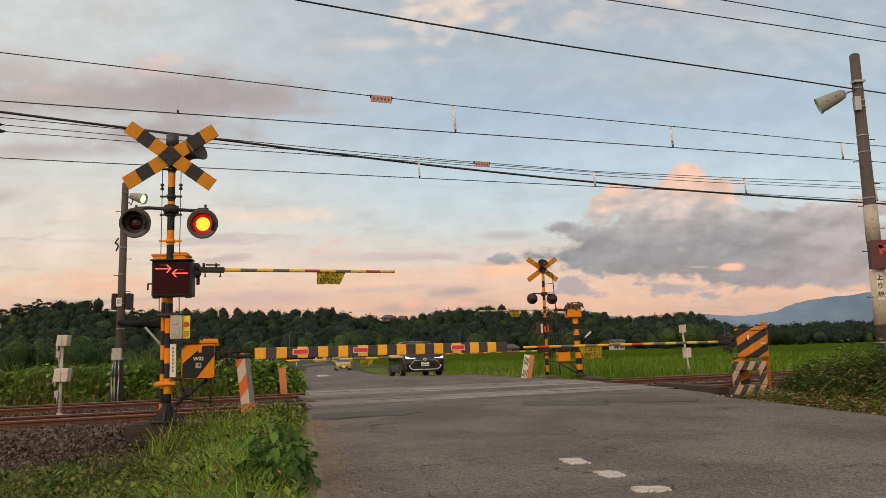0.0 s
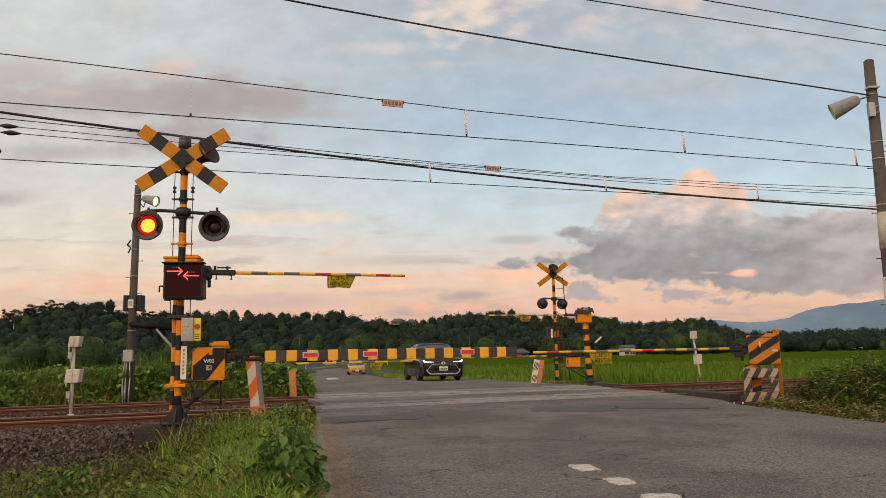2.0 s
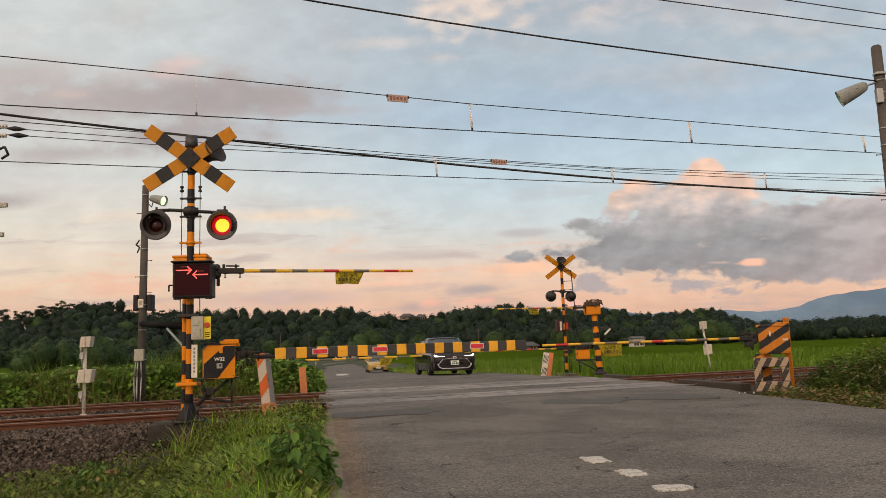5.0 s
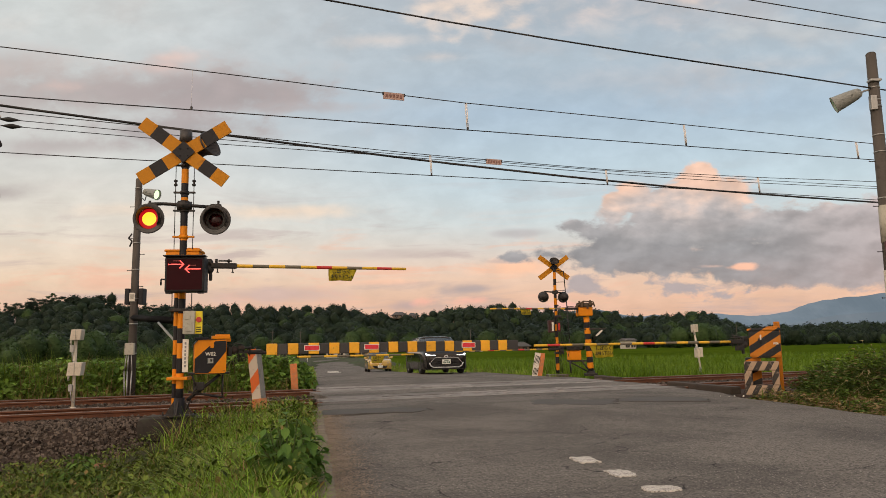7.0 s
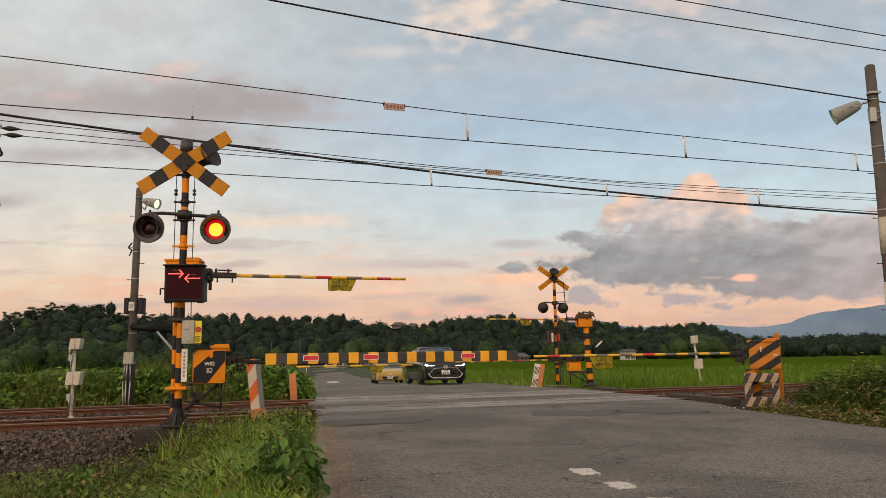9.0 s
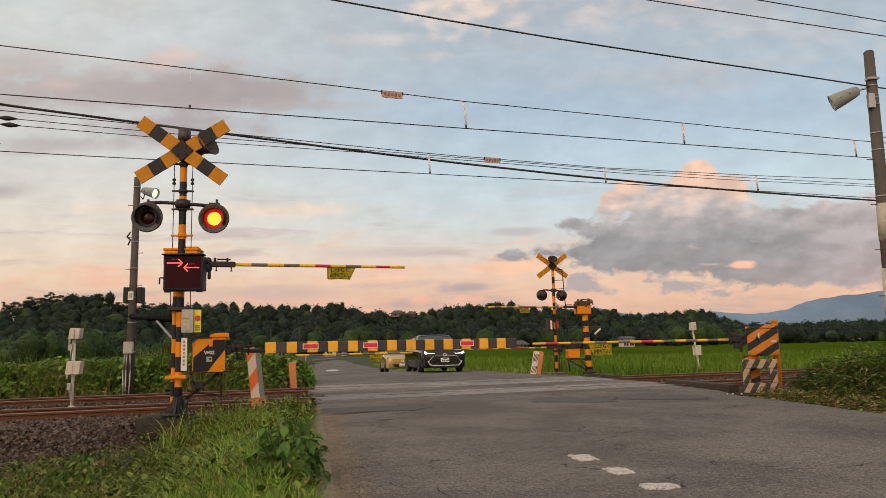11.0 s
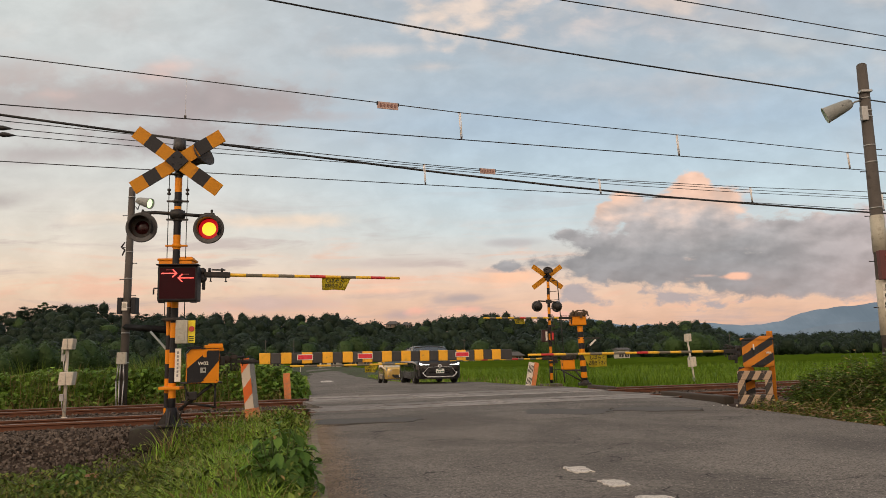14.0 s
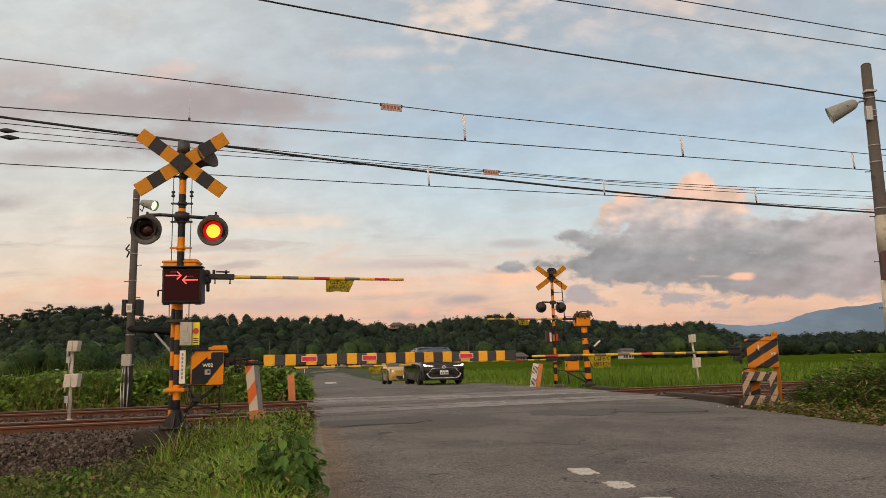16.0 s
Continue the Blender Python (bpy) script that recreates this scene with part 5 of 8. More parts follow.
def build_posts():
    # leaning orange-and-white post beside the near rail
    g = thing("marker_post", pose(-3.53, 13.75, -0.28, 0, -7.5, -14), "leaning square post with orange and white bands", "post", "marker posts")
    bm = bmesh.new()
    box(bm, (0, 0, 0.66), (0.175, 0.012, 1.32), bev=0.004)
    sh = part("painted_face", bm, [POST_PAINT], g, "orange and white banded face")
    sh.location = (0, -0.095, 0)
    bm = bmesh.new()
    box(bm, (0, 0, 0.655), (0.18, 0.18, 1.31), bev=0.012)
    part("shaft", bm, [CONCRETE], g, "bare weathered concrete shaft")
    bm = bmesh.new()
    box(bm, (0, -0.004, 0.2), (0.19, 0.21, 0.46), bev=0.012)
    part("foot", bm, [ORANGE], g, "worn orange foot")
    g = thing("marker_post", pose(-4.46, 20.95, -0.22, 0, -4, 12), "short weathered orange post among vines", "post", "marker posts")
    bm = bmesh.new()
    box(bm, (0, 0, 0.42), (0.19, 0.16, 0.86), bev=0.012)
    part("shaft", bm, [ORANGE], g)
    g = thing("marker_post", pose(2.73, 26.0, -0.09, 0, 11, 14), "orange post with a striped white face, leaning", "post", "marker posts")
    bm = bmesh.new()
    box(bm, (0.07, 0.02, 0.42), (0.14, 0.17, 0.86), bev=0.012)
    part("shaft", bm, [ORANGE], g)
    bm = bmesh.new()
    box(bm, (-0.105, 0, 0.43), (0.20, 0.03, 0.80), 0, bev=0.006)
    for k in range(4):
        box(bm, (-0.175 + 0.045 * k, -0.017, 0.62 - 0.01 * k), (0.022, 0.006, 0.26), 1, ry=8)
        box(bm, (-0.175 + 0.045 * k, -0.017, 0.2), (0.022, 0.006, 0.24), 1, ry=8)
    part("striped_face", bm, [WHITE, INK], g, "white plate with dark strokes")


def build_far_signal():
    s = thing("crossing_signal", pose(3.84, 29.0, -0.07, 0, 0, 8), "amber and black crossing signal seen from behind", "signal")
    bm = bmesh.new()
    banded(bm, (0, 0, 0), (0, 0, 4.1), 0.065, 0.055, [(0.5, 1), *yb(16, 0)])
    part("post", bm, [AMBER, BLACK], s, "amber and black banded steel post")
    crossbuck(s, 4.05, 0.09, 1.42, 0.185, False)
    bm = bmesh.new()
    t = Matrix.Translation((-0.05, -0.10, 4.24)) @ Matrix.Diagonal((0.95, 0.95, 0.72, 1)) @ Matrix.Rotation(radians(70), 4, "X")
    lathe(bm, [(0.04, -0.16), (0.09, -0.1), (0.10, 0.0), (0.15, 0.10), (0.2, 0.15), (0.2, 0.17), (0.1, 0.05), (0, 0.03)], 20, t)
    part("horn", bm, [BLACK_STEEL], s, "dark horn loudspeaker")
    bm = bmesh.new()
    tube(bm, [(-0.42, 0, 3.12), (0.40, 0, 3.06)], 0.028, 8)
    box(bm, (0, 0, 3.09), (0.2, 0.16, 0.14), bev=0.02)
    part("lamp_bar", bm, [BLACK_STEEL], s)
    for x, z in ((-0.44, 2.92), (0.34, 2.90)):
        signal_lamp(s, x, z, 0.10, True, 0.21).rotation_euler = (0, 0, math.pi)
    bm = bmesh.new()
    tube(bm, [(0.10, -0.05, 3.92), (0.34, -0.1, 3.88), (0.37, -0.1, 3.3), (0.42, -0.1, 2.4), (0.47, -0.1, 1.3), (0.48, -0.1, 0.5)], 0.018, 6)
    part("ladder_rail", bm, [BLACK_STEEL], s)
    z = 0.5
    while z < 3.8:
        bm = bmesh.new()
        xr = lerps(z, [(0.5, 0.48), (1.3, 0.47), (2.4, 0.42), (3.3, 0.37), (3.9, 0.33)])
        rod(bm, (0.03, -0.03, z), (xr, -0.1, z + 0.01), 0.011, n=6)
        part("rung", bm, [BLACK_STEEL], s)
        z += 0.33
    for x0, x1, r in ((0.12, 0.16, 0.014), (0.20, 0.24, 0.010), (-0.10, -0.08, 0.012)):
        bm = bmesh.new()
        tube(bm, [(x0 * 0.5, -0.06, 2.6), (x0, -0.08, 2.0), (x1, -0.08, 1.2), (x0, -0.07, 0.6), (x0 * 0.8, -0.05, 0.02)], r, 6)
        part("conduit", bm, [BLACK_STEEL], s)
    for z, w in ((1.05, 0.30), (0.78, 0.36), (2.15, 0.24)):
        bm = bmesh.new()
        box(bm, (0.06, -0.05, z), (w, 0.12, 0.09), bev=0.02)
        part("clamp_box", bm, [BLACK_STEEL], s)
    bm = bmesh.new()
    box(bm, (-0.20, 0.03, 1.78), (0.24, 0.20, 0.46), bev=0.02)
    box(bm, (0.06, -0.08, 1.76), (0.13, 0.10, 0.38), 0, bev=0.015)
    disp = part("arrow_display", bm, [material("maroon_housing", (0.045, 0.010, 0.012), 0.5)], s, "maroon back of an arrow display")
    bm = bmesh.new()
    box(bm, (-0.16, -0.074, 1.77), (0.075, 0.006, 0.34), 0)
    part("notice_strip", bm, [WHITE], disp, "white notice strip")
    bm = bmesh.new()
    box(bm, (0.07, -0.134, 1.76), (0.07, 0.006, 0.26), 0)
    part("red_plate", bm, [RED], disp, "small red plate")
    bm = bmesh.new()
    box(bm, (-0.06, 0.0, 0.0), (0.8, 0.6, 0.12), bev=0.02)
    solid("signal_foundation", bm, [material("dirty_dark_concrete", (0.12, 0.10, 0.085), 0.9, vary=0.35, scale=4, grain=50, bump=0.004)], "low concrete pad under the signal post", "foundation", m=pose(3.84, 29.0, -0.16, 0, 0, 8))
    # double barrier machine on its own column
    o = Vector((4.80, 27.4, -0.05))
    c = thing("barrier_column", Matrix.Translation(o), "amber and black column carrying two barrier machines", "column")
    bm = bmesh.new()
    banded(bm, (0, 0, 0.1), (-0.08, 0, 2.05), 0.115, 0.105, [(0.5, 1), *yb(9, 0)], 16)
    part("column", bm, [AMBER, BLACK], c)
    bm = bmesh.new()
    rod(bm, (0, 0, -0.05), (0, 0, 0.12), 0.19, 0.14, 16)
    box(bm, (0, 0, -0.02), (0.42, 0.42, 0.1), bev=0.02)
    rod(bm, (0.14, -0.05, 1.24), (0.46, -0.05, 1.56), 0.035, 0.03)
    part("foot", bm, [BLACK_STEEL], c)
    bm = bmesh.new()
    box(bm, (0.34, -0.10, 1.45), (0.30, 0.02, 0.06), ry=-42)
    tie = bmesh.new()
    box(tie, (0.2, -0.06, 1.60), (0.8, 0.06, 0.05), bev=0.01)
    part("cross_tie", tie, [BLACK_STEEL], c)
    part("stay_plate", bm, [WHITE], c, "white slanting plate")
    machine(c, (-0.15, 0.0, 2.22), (0.52, 0.42, 0.30), 8, [AMBER], "amber upper machine cabinet", AMBER_DARK)
    bm = bmesh.new()
    box(bm, (-0.15, -0.02, 2.46), (0.54, 0.36, 0.18), bev=0.05)
    tube(bm, [(-0.5, -0.2, 2.40), (-0.2, -0.22, 2.60), (0.16, -0.2, 2.57), (0.2, -0.2, 2.4)], 0.025, 6)
    for k in range(4):
        box(bm, (-0.36 + 0.14 * k, -0.2, 2.48 + 0.05 * (k % 2)), (0.10, 0.06, 0.12), bev=0.015)
    for k in range(7):
        box(bm, (-0.44 + 0.095 * k, -0.24, 2.40 + 0.045 * ((k * 3) % 4)), (0.07, 0.05, 0.09 + 0.05 * (k % 3)), bev=0.01)
    part("machine_gear", bm, [material("grimy_amber", (0.085, 0.05, 0.024), 0.6, vary=0.4, scale=8, grain=40, dirt=(0.04, 0.03, 0.025), dirt_amount=0.6)], c, "grimy machine gear on top")
    machine(c, (-0.56, 0.1, 0.66), (0.44, 0.36, 0.32), 8, [AMBER], "amber lower machine cabinet")
    bm = bmesh.new()
    box(bm, (-0.58, 0.06, 0.92), (0.42, 0.3, 0.16), bev=0.04)
    for x0, x1 in ((-0.85, -0.05), (-0.75, -0.72), (-0.35, -0.02)):
        tube(bm, [(x0, -0.12, 0.50), (x1, -0.1, 0.05)], 0.028, 6)
    for k in range(5):
        box(bm, (-0.80 + 0.12 * k, -0.1, 0.95 + 0.06 * (k % 2)), (0.09, 0.07, 0.14), bev=0.015)
    box(bm, (-0.35, 0, 0.47), (0.8, 0.1, 0.06), bev=0.01)
    part("machine_frame", bm, [BLACK_STEEL], c)
    b = thing("overhead_barrier", arm_place((4.42, 27.25, 2.29), -1), "far high yellow barrier arm with a yellow cloth", "barrier", "barriers")
    arm_root(b, 0.0, 0.55)
    thin_arm(b, 0.5, 3.45, 0.032, 0.026, (6,))
    flag_on(b, 1.9, -0.02, 0.42, 0.2, 5.0, True)
    b = thing("barrier", arm_place((3.7, 27.1, 0.86), -1), "far low yellow and black barrier arm, lowered", "barrier", "barriers")
    arm_root(b, 0.0, 0.5)
    thin_arm(b, 0.5, 4.2, 0.03, 0.024, (4, 9))
    b = thing("barrier", arm_place((-6.3, 21.7, 0.80), 1), "far low yellow barrier arm over the vines, with a yellow cloth", "barrier", "barriers")
    bm = bmesh.new()
    box(bm, (-0.25, 0, -0.05), (0.45, 0.4, 0.5), bev=0.03)
    rod(bm, (-0.25, 0, -1.35), (-0.25, 0, -0.25), 0.09)
    part("cabinet", bm, [BLACK_STEEL, AMBER], b, "dark machine cabinet among the vines")
    bm = bmesh.new()
    for k in range(3):
        box(bm, (0.0 + k * 0.16, 0, 0.02 + 0.05 * (k % 2)), (0.14, 0.1, 0.2), bev=0.02)
    rod(bm, (0, 0, -0.06), (1.75, 0, -0.02), 0.045, 0.035)
    part("arm_holder", bm, [BLACK_STEEL], b)
    thin_arm(b, 1.7, 5.3, 0.034, 0.026, (9,), 0.4)
    flag_on(b, 3.95, -0.02, 0.42, 0.22, 2.0)


build_near_signal()
build_near_barriers()
build_posts()
build_far_signal()


# ---- poles, lamps, wires ----
def pole_steps(parent, z0, z1, step, r):
    z, k = z0, 0
    while z < z1:
        bm = bmesh.new()
        sx = 1 if k % 2 else -1
        rod(bm, (sx * r * 0.8, 0, z), (sx * (r + 0.11), 0, z), 0.009, n=6)
        rod(bm, (sx * (r + 0.105), 0, z), (sx * (r + 0.12), 0, z), 0.014, n=6)
        part("step", bm, [BLACK_STEEL], parent)
        z += step
        k += 1


def band(parent, z, r):
    bm = bmesh.new()
    lathe(bm, [(r, -0.012), (r + 0.007, -0.012), (r + 0.007, 0.012), (r, 0.012)], 20, Matrix.Translation((0, 0, z)))
    part("band", bm, [GREY_METAL], parent, "thin steel band")


def flood_lamp(parent, o, rz, tilt, k=1.0):
    """A drop-shaped flood lamp whose lit mouth looks along local -y, tipped down."""
    t = Matrix.Translation(o) @ Matrix.Rotation(radians(rz), 4, "Z") @ Matrix.Rotation(radians(90 + tilt), 4, "X") @ Matrix.Diagonal((k, k, k, 1))
    bm = bmesh.new()
    lathe(bm, [(0, -0.40), (0.055, -0.395), (0.095, -0.36), (0.118, -0.28), (0.138, -0.14), (0.155, 0.0), (0.168, 0.14), (0.178, 0.15), (0.178, 0.165), (0.162, 0.16), (0.150, 0.06)], 22, t)
    for sx in (-1, 1):
        rod(bm, t @ Vector((sx * 0.155, 0, -0.02)), t @ Vector((sx * 0.17, 0, -0.02)), 0.018 * k, n=8)
        box(bm, t @ Vector((sx * 0.145, 0.0, -0.20)), (0.03, 0.03, 0.02))
    body = part("lamp_body", bm, [LAMP_GREY], parent, "grey drop-shaped flood lamp housing")
    bm = bmesh.new()
    lathe(bm, [(0.150, 0.10), (0.10, 0.115), (0, 0.12)], 22, t)
    part("lamp_glass", bm, [FLOOD_ON], body, "lit greenish-white lamp glass")
    return body


def build_poles():
    # pole beyond the tracks, beside the near signal
    p = thing("lamp_pole", pose(-8.32, 19.3, -0.45, 0, 0.4, 0), "slim grey concrete pole with a lit flood lamp", "pole", "poles")
    bm = bmesh.new()
    rod(bm, (0, 0, 0), (0, 0, 6.0), 0.112, 0.082, 18)
    rod(bm, (0, 0, 6.0), (0, 0, 6.02), 0.082, 0.06, 18)
    part("pole", bm, [POLE_GREY], p)
    for z in (5.75, 4.95, 4.3, 3.6, 2.85, 2.2, 1.45):
        band(p, z, 0.113 - z * 0.005)
    pole_steps(p, 1.9, 5.3, 0.42, 0.095)
    bm = bmesh.new()
    tube(bm, [(0.08, 0, 5.62), (0.14, 0, 5.66), (0.20, -0.02, 5.65)], 0.018, 6)
    part("lamp_arm", bm, [GREY_METAL], p)
    bm = bmesh.new()
    tube(bm, [(0.10, 0, 5.5), (0.17, 0, 5.42), (0.22, 0, 5.60)], 0.012, 6)
    part("lamp_cable", bm, [WIRE], p)
    flood_lamp(p, (0.43, -0.09, 5.58), 74, 16, 0.80)
    for x in (-0.17, 0.19):
        bm = bmesh.new()
        box(bm, (x, 0.05, 2.9), (0.12, 0.25, 0.42), bev=0.02)
        part("side_box", bm, [BLACK], p)
    bm = bmesh.new()
    box(bm, (0.0, -0.135, 2.88), (0.14, 0.03, 0.22), bev=0.005)
    box(bm, (0.0, -0.155, 2.89), (0.09, 0.01, 0.12), 1, bev=0.002)
    part("plate", bm, [WHITE, GREY_BOX], p, "small white plate on the pole")
    bm = bmesh.new()
    box(bm, (0.0, -0.15, 1.56), (0.24, 0.1, 0.30), bev=0.02)
    part("junction_box", bm, [GREY_BOX], p, "grey junction box with conduits")
    for x in (-0.07, -0.02, 0.05):
        bm = bmesh.new()
        tube(bm, [(x, -0.16, 1.42), (x * 1.6, -0.17, 1.0), (x, -0.17, 0.1)], 0.016, 6)
        part("conduit", bm, [GREY_METAL], p)
    bm = bmesh.new()
    tube(bm, [(-0.12, -0.02, 4.55), (-0.2, -0.04, 4.42), (-0.10, -0.05, 4.35), (-0.16, -0.05, 4.2)], 0.02, 6)
    part("cable_clamp", bm, [BLACK_STEEL], p)
    # dark beam and brace that tie the signal to the pole
    bm = bmesh.new()
    a, b = Vector((-8.28, 19.2, 1.90)), Vector((-4.25, 11.4, 1.48))
    rod(bm, a, b, 0.075, 0.055, 4)
    solid("tie_beam", bm, [material("matt_black_steel", (0.010, 0.010, 0.011), 0.9, vary=0.3, spec=0.05)], "dark steel beam between pole and signal post", "beam")
    bm = bmesh.new()
    rod(bm, (-5.0, 12.6, 1.50), (-4.22, 11.35, 1.14), 0.02, 0.02, 6)
    solid("brace", bm, [LAMP_GREY], "slanting steel brace under the beam", "brace")
    # pole at the road's right-hand verge
    p = thing("lamp_pole", pose(8.66, 15.0, -0.1, 0, 0.0, 0), "tall grey concrete pole with flood lamp and arrow display", "pole", "poles")
    bm = bmesh.new()
    rod(bm, (0, 0, -0.3), (0, 0, 6.92), 0.15, 0.097, 20)
    rod(bm, (0, 0, 6.92), (0, 0, 6.95), 0.097, 0.07, 20)
    part("pole", bm, [POLE_GREY], p)
    for z in (6.2, 5.93, 5.8, 5.2, 4.85, 3.9, 1.95, 1.0):
        band(p, z, 0.15 - z * 0.0077)
    pole_steps(p, 1.9, 5.2, 0.46, 0.12)
    bm = bmesh.new()
    box(bm, (-0.02, -0.06, 6.33), (0.22, 0.16, 0.05), bev=0.01)
    rod(bm, (0.08, 0, 6.34), (0.17, 0, 6.38), 0.02)
    part("pole_clamp", bm, [GREY_METAL], p)
    bm = bmesh.new()
    box(bm, (-0.09, -0.08, 5.86), (0.13, 0.1, 0.30), bev=0.012)
    part("junction_box", bm, [GREY_METAL], p, "small grey junction box")
    bm = bmesh.new()
    tube(bm, [(-0.08, -0.02, 6.16), (-0.20, 0.0, 6.14), (-0.29, 0.02, 6.09)], 0.02, 6)
    part("lamp_arm", bm, [GREY_METAL], p, "galvanised lamp arm")
    flood_lamp(p, (-0.60, 0.15, 5.98), -114, 22, 1.0)
    bm = bmesh.new()
    lathe(bm, [(0.128, 3.75), (0.133, 3.75), (0.137, 3.0), (0.13, 3.0)], 20)
    part("sleeve", bm, [material("pale_pole_wrap", (0.42, 0.40, 0.33), 0.6, vary=0.15, dirt=(0.2, 0.18, 0.14), dirt_amount=0.3)], p, "pale wrap round the pole")
    bm = bmesh.new()
    lathe(bm, [(0.135, 2.45), (0.141, 2.45), (0.147, 1.35), (0.14, 1.35)], 20)
    part("sleeve", bm, [material("cream_pole_wrap", (0.55, 0.50, 0.40), 0.6, vary=0.15, dirt=(0.28, 0.24, 0.18), dirt_amount=0.3)], p, "cream lettered wrap round the pole")
    bm = bmesh.new()
    box(bm, (-0.045, -0.142, 2.10), (0.13, 0.012, 0.56), bev=0.003)
    np_ = part("name_plate", bm, [WHITE], p, "white plate with black lettering")
    for k, ch in enumerate("上り線"):
        text_mesh("lettering", ch, 0.13, np_, pose(-0.045, -0.15, 2.27 - 0.17 * k, 90, 0, 0), INK)
    bm = bmesh.new()
    box(bm, (0.13, -0.22, 2.72), (0.62, 0.12, 0.58), bev=0.012)
    sg = part("arrow_display", bm, [material("maroon_display", (0.10, 0.018, 0.018), 0.4, vary=0.2)], p, "dark red unlit arrow display")
    bm = bmesh.new()
    box(bm, (0.16, -0.283, 2.72), (0.50, 0.008, 0.07), ry=38)
    box(bm, (0.03, -0.283, 2.88), (0.20, 0.008, 0.06))
    box(bm, (-0.04, -0.283, 2.82), (0.06, 0.008, 0.20))
    part("arrow", bm, [material("dull_red_arrow", (0.50, 0.09, 0.07), 0.5)], sg, "dull red slanting arrow")


SENSOR = material("cream_sensor_paint", (0.60, 0.54, 0.45), 0.55, vary=0.15, scale=5, grain=40, dirt=(0.32, 0.26, 0.19), dirt_amount=0.3)


def detector(m, label, k=1.0, slim=1.0):
    """Obstacle detector: two pale heads on a slim white post."""
    p = thing("obstacle_detector", m, label, "detector", "obstacle detectors")
    bm = bmesh.new()
    rod(bm, (0, 0, -0.2), (0, 0, 1.42 * k), 0.034, 0.034, 12)
    rod(bm, (0, 0, -0.2), (0, 0, 0.06), 0.09, 0.06, 12)
    part("post", bm, [SENSOR], p)
    for z, w, h in ((1.53 * k, 0.205 * k * slim, 0.22 * k), (0.83 * k, 0.27 * k * slim, 0.27 * k)):
        bm = bmesh.new()
        vs = box(bm, (0.03, 0, z), (w, 0.26, h), bev=0.015)
        bmesh.ops.transform(bm, matrix=Matrix.Shear("XY", 4, (0.12, 0)), verts=bm.verts, space=Matrix.Translation((0, 0, -z)))
        hd = part("head", bm, [SENSOR], p, "pale weathered sensor head")
        bm = bmesh.new()
        box(bm, (0.03, -0.135, z), (0.012, 0.01, h * 0.9))
        rod(bm, (-w * 0.3, -0.1, z - h * 0.5), (-w * 0.3, -0.1, z - h * 0.5 - 0.1), 0.02, n=8)
        part("seam", bm, [GREY_BOX], hd)
    for z in (1.25, 0.45):
        bm = bmesh.new()
        box(bm, (-0.05, -0.05, z), (0.08, 0.06, 0.14), bev=0.01)
        tube(bm, [(-0.05, -0.07, z), (-0.02, -0.08, z - 0.25), (0.03, -0.03, z - 0.3)], 0.01, 6)
        part("bracket", bm, [GREY_METAL], p)
    return p


def wire(name, pts, r, label, mat=None, group="overhead wires"):
    bm = bmesh.new()
    tube(bm, pts, r, 6)
    bmesh.ops.remove_doubles(bm, verts=bm.verts, dist=0.0008)
    return solid(name, bm, [mat or WIRE], label, "wire", group)


def sagged(a0, a1, n, z0, z1, sag, k=24, n1=None):
    n1 = n if n1 is None else n1
    return [at(a0 + (a1 - a0) * i / k, n + (n1 - n) * i / k, z0 + (z1 - z0) * i / k - sag * 4 * (i / k) * (1 - i / k)) for i in range(k + 1)]


LETTER_BROWN = material("brown_lettering", (0.24, 0.12, 0.10), 0.6)


